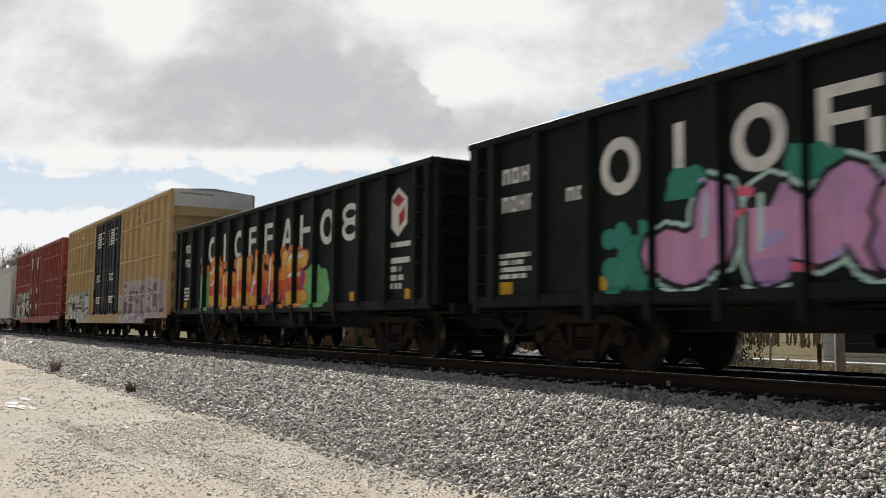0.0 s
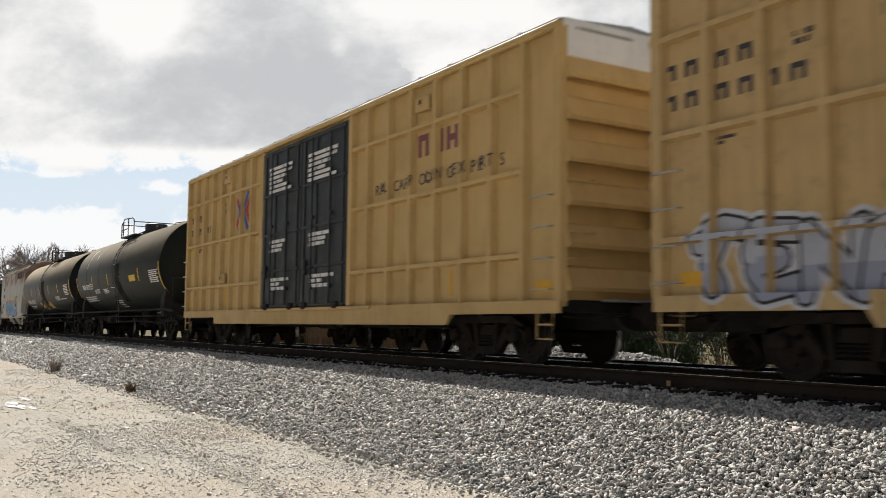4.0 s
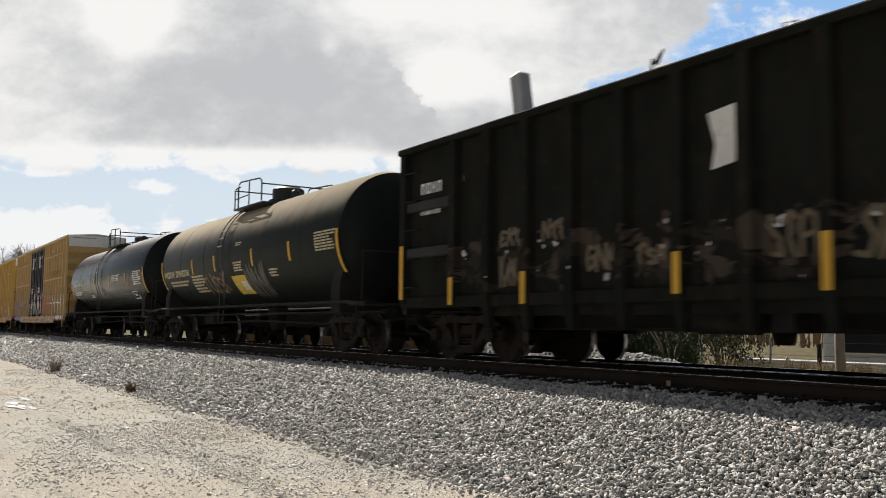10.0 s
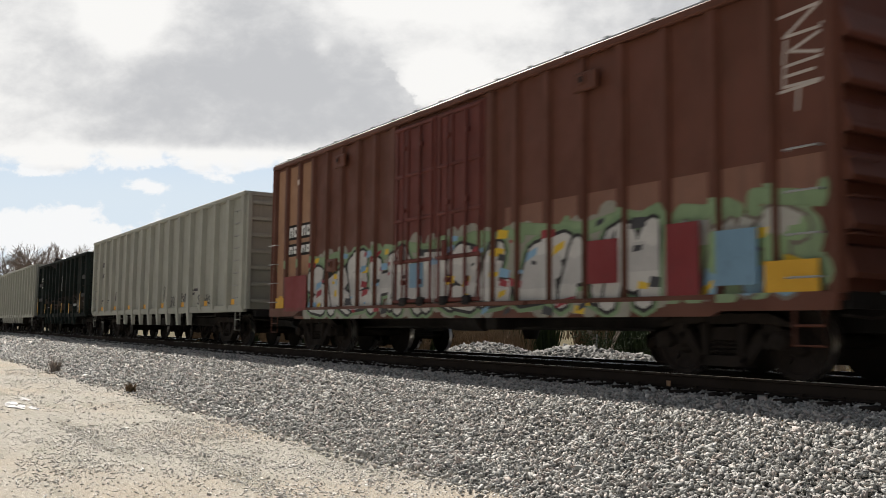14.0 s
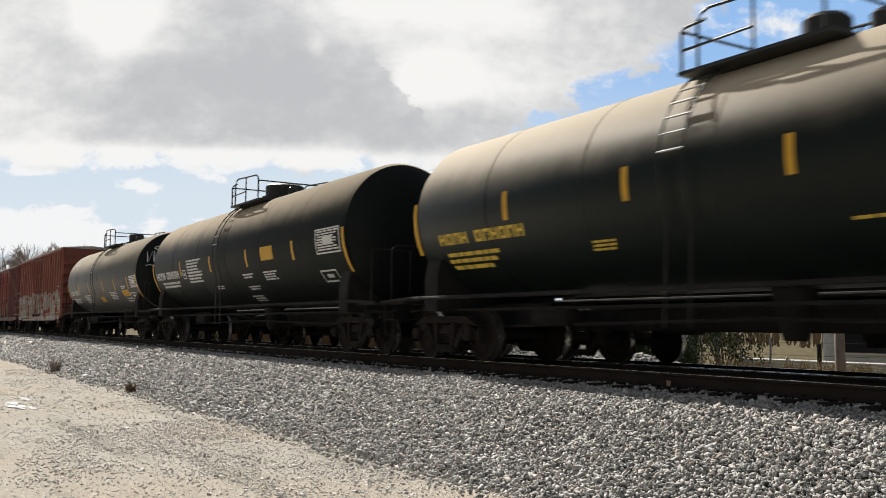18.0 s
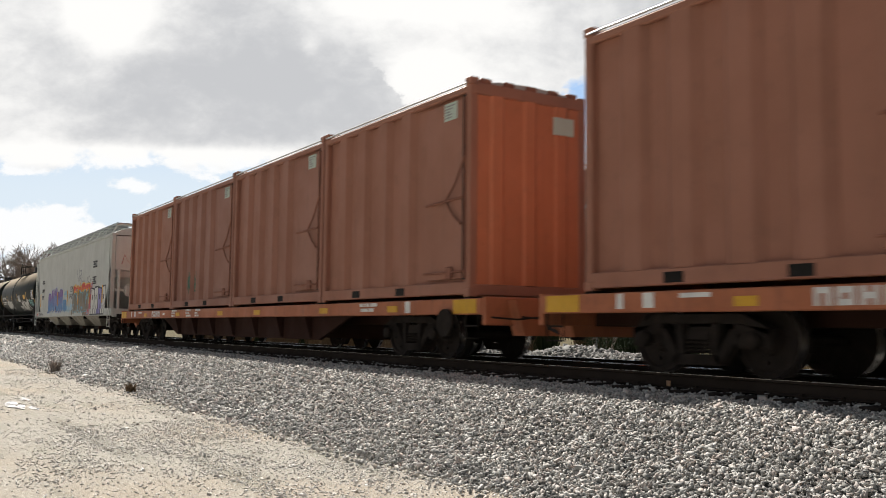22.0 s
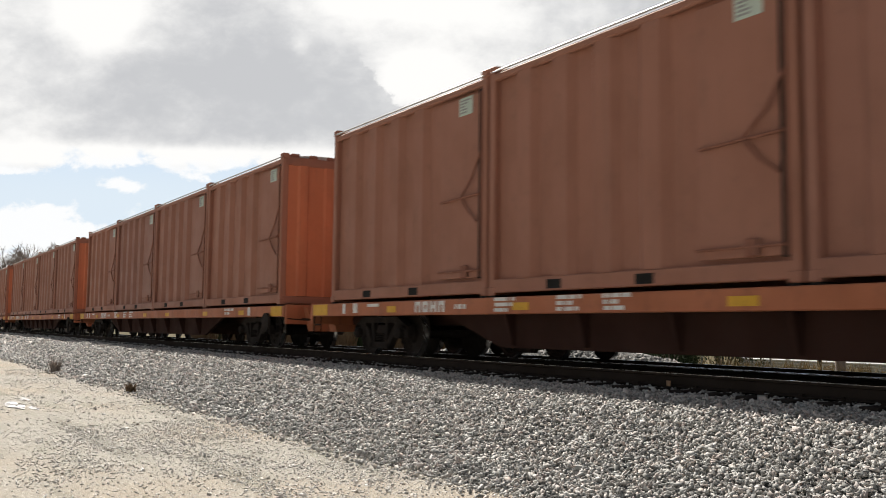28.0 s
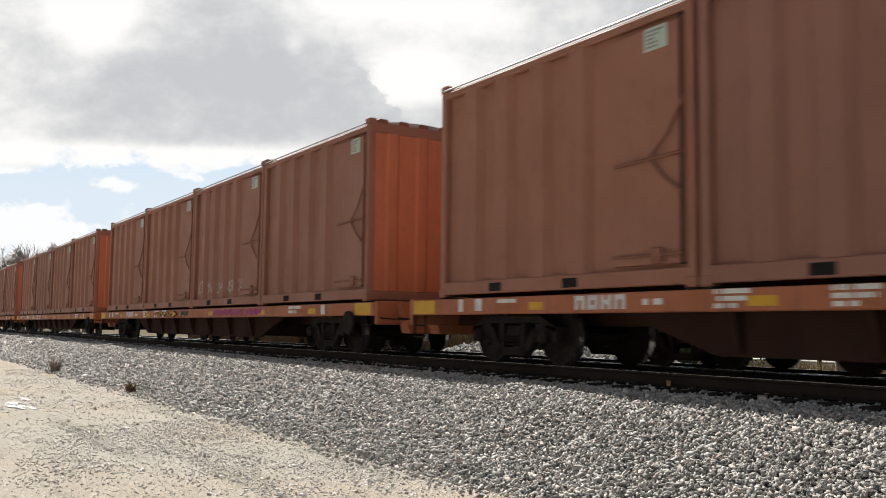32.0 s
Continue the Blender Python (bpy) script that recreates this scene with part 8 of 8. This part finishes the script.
mural(h2, 8.3, 9.6, 1.15, 1.75, 2, [(0.09, 0.22, 0.42)], (0.10, 0.24, 0.44), (0.10, 0.24, 0.44), None, None, 49, 0.4, 0.03, "", cloud=0.45, floor=0.98)
mural(h2, 8.9, 10.0, 1.92, 2.3, 3, [(0.20, 0.40, 0.52)], (0.20, 0.40, 0.52), None, None, None, 45, 0.16, 0.01, "thin light blue tag", text="HEO")
mural(h2, 9.7, 11.3, 1.15, 1.55, 5, [(0.30, 0.46, 0.56)], (0.34, 0.50, 0.58), None, None, None, 46, 0.3, 0.02, "", floor=0.98)
mural(h2, 10.55, 11.4, 2.15, 2.45, 4, [(0.05, 0.05, 0.07)], (0.08, 0.08, 0.10), None, None, None, 48, 0.14, 0.008, "black sprayed tags", text="OEEN")
mural(h2, 10.4, 11.4, 1.82, 2.12, 4, [(0.05, 0.05, 0.07)], (0.08, 0.08, 0.10), None, None, None, 50, 0.14, 0.008, "", text="OKEE")
mural(h2, 11.5, 15.3, 2.05, 2.5, 4, [(0.50, 0.05, 0.03), (0.58, 0.12, 0.04)], (0.60, 0.36, 0.05), (0.60, 0.34, 0.05), None, None, 42, 0.45, 0.04, "", floor=1.9, cloud=0.32)
mural(h2, 11.5, 15.4, 1.05, 2.2, 5, [(0.155, 0.135, 0.10), (0.18, 0.145, 0.11)], (0.13, 0.30, 0.38), (0.165, 0.14, 0.105), None, None, 43, 0.44, 0.045, "brown graffiti letters edged with blue under a red flame", text="SHREE", bits=[(0.12, 0.30, 0.40)], floor=0.96, cloud=0.7)
mural(h2, 14.8, 15.7, 1.0, 2.3, 2, [(0.48, 0.08, 0.08)], (0.20, 0.36, 0.50), None, (0.45, 0.10, 0.10), None, 51, 0.4, 0.05, "", floor=0.96)
mural(h2, 14.9, 15.6, 2.1, 2.8, 3, [(0.05, 0.05, 0.07)], (0.08, 0.08, 0.10), None, None, None, 52, 0.14, 0.008, "")
for i, c in enumerate(((0.56, 0.56, 0.52), (0.56, 0.56, 0.52), (0.22, 0.20, 0.44), (0.56, 0.56, 0.52))):
    x = 15.85 + 0.75 * i
    m = M()
    m.slot = 0
    lay(m, h2, [(x - 0.06, 0.98), (x + 0.70, 0.98), (x + 0.72, 2.16 + 0.1 * (i % 2)), (x - 0.03, 2.24)], 0.005)
    m.slot = 1
    lay(m, h2, [(x, 1.03), (x + 0.30, 1.03), (x + 0.29, 1.42), (x + 0.38, 1.42), (x + 0.39, 1.03), (x + 0.64, 1.03), (x + 0.66, 2.10 + 0.1 * (i % 2)), (x + 0.02, 2.16)], 0.0056)
    m.slot = 0
    lay(m, h2, [(x + 0.24, 1.66), (x + 0.42, 1.66), (x + 0.42, 1.86), (x + 0.24, 1.88)], 0.0062)
    part("graffiti", m, [spray_paint((0.02, 0.02, 0.03)), spray_paint(c)], h2, "block letter in white or lavender edged with black")
mural(h2, 12.2, 13.9, 2.55, 3.3, 3, [(0.10, 0.11, 0.16)], (0.16, 0.17, 0.21), None, None, None, 47, 0.055, 0.006, "thin dark sprayed scrawl", text="VRL", leaning=0.4)
mural(h2, 0.35, 0.95, 0.98, 1.18, 2, [(0.50, 0.06, 0.06)], (0.46, 0.07, 0.07), None, None, None, 57, 0.16, 0.006, "small red tag", text="PE")
mural(h2, 1.2, 2.6, 1.0, 1.18, 5, [(0.06, 0.06, 0.07)], (0.10, 0.10, 0.10), None, None, None, 58, 0.16, 0.006, "small black tags", text="SKEPN")
m = glyphs(M(), 2.0, 2.8, 2.82, 3.02, 4, -1.532)
glyphs(m, 2.05, 2.76, 2.35, 2.53, 4, -1.532)
bars(m, 2.0, 2.8, 1.95, 2.15, 3, -1.532, 3)
bars(m, 16.2, 17.1, 3.1, 3.4, 3, -1.532, 4)
bars(m, 16.2, 17.0, 2.35, 2.7, 4, -1.532, 6)
tagged(part("reporting_mark", m, MAT["darkmark"], h2), kind="stuff")
for x in (1.61, 7.27, 10.12, 12.94, 15.6, 18.37):
    part("reflector", M().bar(x - 0.045, x + 0.045, 1.5, 2.25, -1.532, 0.016), MAT["amber"], h2)

m = M()
for pts in (((-1.1, 3.1), (-1.0, 3.5), (-0.8, 3.15), (-0.7, 3.55)), ((-0.55, 3.2), (-0.35, 3.5), (-0.3, 3.12), (-0.6, 3.3))):
    m.rod([(19.865, p, q) for p, q in pts], 0.014, 4)
part("graffiti", m, MAT["redmark"], h2, "red scrawl on the end panel")

FLATS = [409.67, 437.05, 464.72, 492.2, 519.7, 547.12, 574.4, 601.7, 628.96]
flat_paint = paint("flat_car_orange", (0.408, 0.142, 0.068), dirty=0.35, streak=0.35, dirt=(0.09, 0.05, 0.04))
boxes = [paint("container_orange_" + n, c, var=0.22, scale=0.9, dirt=(0.16, 0.09, 0.06), dirty=0.28, streak=0.22, rough=0.6) for n, c in (("a", (0.335, 0.153, 0.102)), ("b", (0.320, 0.150, 0.104)), ("c", (0.300, 0.146, 0.106)))]
for i, x in enumerate(FLATS):
    flatcar(x, flat_paint, i)
    for j in range(4):
        key = (i * 3 + j * 2 + (i * j) % 2) % 3
        mark = {(0, 1): 1, (7, 2): 2, (6, 0): 3}.get((i, j), 0)
        container(x + 0.02 + j * 6.115, boxes[key], key, mark)

# ---- the train on the far track ----
FAR_PITCH, FAR_SPEED = 17.0, 15.1
far_paint = paint("far_tank_paint", (0.020, 0.022, 0.022), rough=0.45, **BLACKCAR)
far_car = tankcar(0, 13.6, far_paint, "black tank car on the far track", dome=0.5, r=1.45, far=True)
FAR = [far_car]
for i in range(32):
    FAR.append(copy_thing(far_car, pose(0, TRACK2, -0.13)))
for o in FAR[1:]:
    for q in o.children_recursive:
        if q.name.startswith("wheelset"):
            WHEELSETS.append(q)
FAR_SETS = {q.name for o in FAR for q in o.children_recursive if q.name.startswith("wheelset")}


# ---- beside the far track ----
def leaf_stuff(name, colour):
    return stuff(name, colour, 0.9, var=0.5, scale=3.0, dirt=tuple(c * 0.4 for c in colour), dirty=0.4)


MAT["drygrass"], MAT["bush"], MAT["bark"] = leaf_stuff("dry_grass", (0.36, 0.27, 0.13)), leaf_stuff("evergreen", (0.035, 0.055, 0.022)), leaf_stuff("bare_bark", (0.30, 0.25, 0.215))
MAT["brush"] = leaf_stuff("brown_brush", (0.20, 0.14, 0.085))
MAT["siding"] = stuff("white_siding", (0.62, 0.63, 0.62), 0.6, var=0.15)
MAT["glass"] = stuff("dark_glass", (0.03, 0.03, 0.035), 0.15, gloss=0.5, dirty=0.05, streak=0.0)
MAT["water"] = stuff("puddle", (0.20, 0.19, 0.175), 0.30, gloss=1.0, dirty=0.0, streak=0.0, bump=0.9, var=0.1, scale=5.0, grain=14.0)


def blades(name, cx, cy, cz, rx, ry, n, h, mat, label, seed, lean=0.35, w=0.012, category="grass", kind="stuff"):
    """A tuft or thicket of thin blades and stalks."""
    rnd = random.Random(seed)
    m = M()
    for _ in range(n):
        a, q = rnd.uniform(0, 6.283), math.sqrt(rnd.random())
        x, y = cx + rx * q * math.cos(a), cy + ry * q * math.sin(a)
        hh = h * rnd.uniform(0.45, 1.1)
        dx, dy = rnd.gauss(0, lean) * hh, rnd.gauss(0, lean) * hh
        t = rnd.uniform(0, 3.14)
        ux, uy = w * math.cos(t), w * math.sin(t)
        m.add([(x - ux, y - uy, cz), (x + ux, y + uy, cz), (x + dx * 0.4 + ux * 0.7, y + dy * 0.4 + uy * 0.7, cz + hh * 0.6), (x + dx * 0.4 - ux * 0.7, y + dy * 0.4 - uy * 0.7, cz + hh * 0.6), (x + dx, y + dy, cz + hh)],
              [(0, 1, 2, 3), (3, 2, 4)])
    me = bpy.data.meshes.new(name)
    me.from_pydata(m.v, [], m.f)
    me.materials.append(mat)
    return tagged(new(name, me), label, category, kind=kind)


def leaves(m, cx, cy, cz, rx, ry, rz, n, size, rnd):
    """Small leaf cards with a bend, spread through an uneven crown."""
    for _ in range(n):
        d = Vector((rnd.gauss(0, 1), rnd.gauss(0, 1), rnd.gauss(0, 1))).normalized() * rnd.uniform(0.35, 1.0)
        c = Vector((cx + rx * d.x, cy + ry * d.y, cz + rz * d.z))
        t = Euler((rnd.uniform(0, 6.3), rnd.uniform(0, 6.3), rnd.uniform(0, 6.3))).to_matrix()
        s = size * rnd.uniform(0.6, 1.3)
        m.add([c + t @ Vector(q) for q in ((-s, 0, 0), (0, -s * 0.4, s * 0.1), (s, 0, 0), (0, s * 0.4, s * 0.1))], [(0, 1, 2, 3)])


def bush(cx, cy, cz, r, h, seed):
    rnd = random.Random(seed)
    base = thing("bush", None, None, "dark evergreen bush behind the tracks", "bush", "bushes", at=pose(cx, cy, cz))
    s = M()
    for _ in range(7):
        a = rnd.uniform(0, 6.28)
        s.rod([(0, 0, 0), (0.3 * r * math.cos(a), 0.3 * r * math.sin(a), h * 0.5), (0.7 * r * math.cos(a), 0.7 * r * math.sin(a), h * 0.9)], 0.03, 5)
    part("stem", s, MAT["bark"], base)
    m = M()
    for _ in range(10):
        leaves(m, rnd.uniform(-0.7, 0.7) * r, rnd.uniform(-0.5, 0.5) * r, h * rnd.uniform(0.2, 0.85), r * 0.45, r * 0.45, h * 0.25, 260, 0.05, rnd)
    part("foliage", m, MAT["bush"], base)


bush(-17.9, 20.5, -0.85, 1.5, 2.6, 1)
bush(-20.4, 21.0, -0.85, 1.2, 1.9, 2)
bush(-24.5, 22.0, -0.85, 1.4, 2.2, 3)
for i in range(7):
    blades("dry_grass", -17.0 + i * 1.4, 19.6 + 0.3 * (i % 3), -0.85, 0.9, 0.5, 420, 0.75, MAT["drygrass"], "tufts of dry yellow grass by the fence", 20 + i)
for i in range(16):
    blades("brush", -28.0 - i * 2.4, 20.0 + 0.8 * (i % 3), -0.8, 1.6, 0.8, 700, 1.7, MAT["brush"], "thicket of dry brown brush beyond the tracks", 40 + i, 0.25, 0.014, "brush")


def wire_fence():
    f = thing("fence", None, None, "old wire fence on thin uneven posts", "fence", at=pose(0, 21.6, -0.9))
    for x, h, r, mat in ((-19.70, 1.35, 0.028, "galv"), (-19.08, 1.3, 0.028, "galv"), (-17.19, 1.3, 0.03, "galv"), (-15.62, 1.15, 0.06, "tie"), (-12.2, 1.3, 0.03, "galv"), (-24.5, 1.3, 0.03, "galv")):
        part("post", M().rod([(x, 0, 0), (x + 0.02, 0, h)], r, 8), MAT[mat], f)
    for z in (0.45, 0.85, 1.2):
        part("wire", M().rod([(-25, -0.03, z), (-18, -0.03, z - 0.03), (-11, -0.03, z)], 0.004, 4), MAT["tie"], f)


wire_fence()


def panel_fence():
    """A low white wall of ribbed sheets."""
    f = thing("panel_fence", None, None, "low white corrugated sheet fence, weather-stained", "fence", at=pose(0, 26.5, -0.95))
    for i in range(7):
        a, b = -22.4 + i * 2.0, -20.42 + i * 2.0
        ribs = [(d, 0.02 + k * 0.095 + u) for k in range(6) for d, u in ((0.0, 0.0), (-0.03, 0.02), (-0.03, 0.06), (0.0, 0.085))]
        m = M().prism(ribs + [(0.02, 0.59), (0.02, 0.02)], 0, a, b)
        part("panel", m, MAT["siding"], f)
        part("post", M().box(a - 0.04, a + 0.02, -0.02, 0.06, 0, 0.66, 0.01), MAT["galv"], f)


panel_fence()


def utility_pole(x, y, h):
    """A wooden pole with two cross arms, insulators and wires."""
    p = thing("utility_pole", None, None, "weathered wooden utility pole with two cross arms", "utility pole", at=pose(x, y, LOT, 0, 0, 90))
    part("pole", M().turned([(0, 0.12), (h * 0.5, 0.11), (h + 0.4, 0.09)], 2, 12), MAT["bark"], p)
    for z, w in ((h, 1.7), (h - 0.62, 1.7)):
        part("cross_arm", M().box(-w, w, -0.16, -0.05, z - 0.06, z + 0.06, 0.01), MAT["tie"], p)
        for i in range(4):
            q = -w + 0.1 + i * (2 * w - 0.2) / 3
            part("insulator", M().turned([(z + 0.06, 0.03), (z + 0.12, 0.06), (z + 0.22, 0.06), (z + 0.27, 0.03)], 2, 10, (q, -0.1, 0)), MAT["galv"], p)
            part("wire", M().rod([(q, -0.1 + 1.6 * j, z + 0.26 - 0.0065 * (25 - abs(j) * 1.0) * (abs(j) > 0) * min(1, abs(j) / 8)) for j in range(-25, 26, 5)], 0.008, 4), MAT["black"], p)
    part("brace", M().rod([(0.05, -0.14, h - 0.5), (0.6, -0.14, h - 0.05)], 0.02, 5), MAT["galv"], p)
    part("drop_rod", M().rod([(1.55, -0.1, h), (1.55, -0.1, h - 0.62)], 0.02, 5), MAT["galv"], p)


utility_pole(-13.6, 19.6, 7.43)


for i in range(22):
    blades("brush", -24.6 - i * 2.6, 24.5 + 1.2 * (i % 3), -0.8, 1.9, 0.9, 900, 2.6, MAT["brush"] if i % 3 else MAT["bush"], "dense thicket of brown and green scrub", 80 + i, 0.2, 0.03, "brush")
for i in range(12):
    blades("brush", -24.0 + i * 2.4, 40.0 + (i % 3), -0.8, 2.0, 0.9, 800, 4.5, MAT["bush"] if i % 2 else MAT["brush"], "tall dark scrub behind the house", 120 + i, 0.18, 0.05, "brush")


def house(x, y, w, d, h):
    b = thing("house", None, None, "low white clapboard building with dark openings", "house", at=pose(x, y, -0.9))
    for i in range(int(h / 0.16)):
        part("siding_board", M().prism([(-0.02, i * 0.16), (-0.035, i * 0.16), (-0.005, (i + 1) * 0.16), (0.0, (i + 1) * 0.16)], 0, 0, w), MAT["siding"], b)
    part("wall", M().box(0, w, 0.0, 0.2, 0, h).box(0, 0.2, 0.2, d, 0, h).box(w - 0.2, w, 0.2, d, 0, h).box(0, w, d - 0.2, d, 0, h), MAT["siding"], b)
    part("roof", M().prism([(-0.5, h), (d / 2, h + 1.6), (d + 0.5, h), (d + 0.5, h + 0.12), (d / 2, h + 1.75), (-0.5, h + 0.12)], 0, -0.4, w + 0.4), MAT["galv"], b)
    for x0, x1, z0, z1 in ((0.9, 3.6, 0.75, 2.1), (4.9, 5.9, 0.9, 2.1), (7.2, 9.8, 0.75, 2.1)):
        win = part("window", M().box(x0 - 0.08, x1 + 0.08, -0.09, -0.03, z0 - 0.08, z1 + 0.08, 0.01), MAT["white"], b)
        part("pane", M().box(x0, x1, -0.10, -0.08, z0, z1), MAT["glass"], win)


house(-21.5, 30.0, 11.5, 7.0, 3.0)


def bare_tree(x, y, h, seed, label="leafless grey-brown tree on the skyline"):
    """A trunk that forks again and again into fine twigs."""
    rnd = random.Random(seed)
    t = thing("tree", None, None, label, "tree", "bare trees", at=pose(x, y, LOT - 0.1))
    trunk, crown = M(), M()

    def grow(p, d, length, r, level):
        q = p + d * length
        n = 4 if level > 1 else 6
        u = d.orthogonal().normalized()
        w = d.cross(u)
        ring = lambda c, rr: [c + (u * math.cos(6.283 * i / n) + w * math.sin(6.283 * i / n)) * rr for i in range(n)]
        (trunk if level < 2 else crown).loft([ring(p, r), ring(q, r * 0.68)], False)
        if level == 5:
            return
        for _ in range(3 if level < 4 else 4):
            e = (d + Vector((rnd.gauss(0, 0.42), rnd.gauss(0, 0.42), rnd.gauss(0.10, 0.25)))).normalized()
            grow(p + (q - p) * rnd.uniform(0.55, 1.0), e, length * rnd.uniform(0.58, 0.80), r * 0.58, level + 1)

    grow(Vector((0, 0, 0)), Vector((rnd.gauss(0, 0.04), rnd.gauss(0, 0.04), 1)).normalized(), h * 0.27, h * 0.018, 0)
    part("trunk", trunk, MAT["bark"], t)
    part("crown", crown, MAT["bark"], t)
    return t


TREES = [bare_tree(-176, 22, 21.5, s) for s in range(1, 5)]
for o, q in zip(TREES, ((-172, 20.5), (-178, 24), (-174, 28), (-182, 31))):
    o.matrix_basis = pose(*q, LOT - 0.1)
rnd = random.Random(5)
for i in range(26):
    x = -168 - 3.2 * (i % 13) + rnd.uniform(-1.5, 1.5)
    copy_thing(TREES[i % 4], pose(x, 20.5 + 0.12 * (-168 - x) + 7.5 * (i // 13) + rnd.uniform(-1, 4), LOT - 0.1, 0, 0, rnd.uniform(0, 360)))
# a far belt of woods that closes the ground behind the tracks
rnd = random.Random(9)
m = M()
for i in range(3200):
    x = rnd.uniform(-420, 120)
    y = 75 + rnd.uniform(0, 40)
    h, w = rnd.uniform(2.5, 6.0), rnd.uniform(0.05, 0.22)
    dx = rnd.gauss(0, 0.8)
    m.add([(x - w, y, LOT), (x + w, y, LOT), (x + dx + w * 0.4, y, LOT + h), (x + dx - w * 0.4, y + 0.1, LOT + h)], [(0, 1, 2, 3)])
me = bpy.data.meshes.new("far_woods")
me.from_pydata(m.v, [], m.f)
me.materials.append(MAT["brush"])
tagged(new("far_woods", me), "belt of bare brown woods far behind the tracks", "woods", kind="stuff")

# ---- small things on the lot ----
blades("weed", -31.3, 5.05, LOT + 0.03, 0.16, 0.14, 170, 0.42, MAT["bark"], "dead dark weed at the foot of the bank", 60, 0.35, 0.012, "weed", "")
blades("weed", -21.6, 5.12, LOT + 0.03, 0.12, 0.1, 120, 0.22, MAT["brush"], "small dead brown weed by the bank", 61, 0.4, 0.01, "weed", "")
for cx, cy, rx, ry in ((-19.0, 2.38, 0.85, 0.15), (-18.3, 2.62, 0.45, 0.07), (-20.4, 2.75, 0.5, 0.08)):
    pts = [(cx + rx * math.cos(a) * (1 + 0.25 * math.sin(3 * a)), cy + ry * math.sin(a) * (1 + 0.2 * math.cos(5 * a))) for a in (6.283 * i / 24 for i in range(24))]
    top = max(lot_height(*q) for q in pts) + 0.006
    m = M().prism(pts, 2, top - 0.02, top)
    thing("puddle", m, MAT["water"], "small shining puddle in a rut", "puddle", "puddles", kind="structure")
marker = thing("tie_tag", M().box(-0.035, 0.035, -0.012, 0.012, -0.06, 0.05, 0.006), MAT["tagwood"], "small tan tag nailed to a tie end", "marker", at=pose(-8.9, 9.115, -0.15))


# ---- what moves ----
V0, V1, V2, V3 = 20.7247, -0.0615757, 0.00645854, -0.00054752


def run(t):
    """How far the near train has gone after t seconds: it slows a little."""
    return V0 * t + V1 * t * t / 2 + V2 * t ** 3 / 6 + V3 * t ** 4 / 24


def share(ob, model):
    """Lets ob turn as model does: the same keys."""
    ob.rotation_mode = "QUATERNION"
    keys = ob.animation_data_create()
    keys.action = model.animation_data.action
    keys.action_slot = model.animation_data.action_slot


def motions():
    walk(SKY, [(t, pose(EYE.x, EYE.y, EYE.z, 0, 0, math.degrees(YAW) + 3.2 * t / 32)) for t in (0.0, 16.0, 32.0)])
    times = [4.0 * i for i in range(9)]
    for ob, x0, y0, z0 in MOVING:
        walk(ob, [(t, pose(x0 - run(t), y0, z0)) for t in times])
    for i, ob in enumerate(FAR):
        x = -11.95 - FAR_SPEED * 30.2 - 6.8 + FAR_PITCH * (29 - i)
        walk(ob, [(t, pose(x + FAR_SPEED * t, TRACK2, -0.13)) for t in (0.0, 16.0, 32.0)])
    # wheels turn with the ground that passes under them
    first = {}
    for w in WHEELSETS:
        far = w.name in FAR_SETS
        key = (far, round(w.location.x, 3))
        if key in first:
            share(w, first[key])
            continue
        first[key] = w
        rows = []
        for f in range(0, 961):
            t = f / 30
            a = FAR_SPEED * t / WHEEL_R if far else -run(t) / WHEEL_R
            rows.append((t, Matrix.LocRotScale(w.location, Euler((0, a, 0)), None)))
        walk(w, rows)


motions()
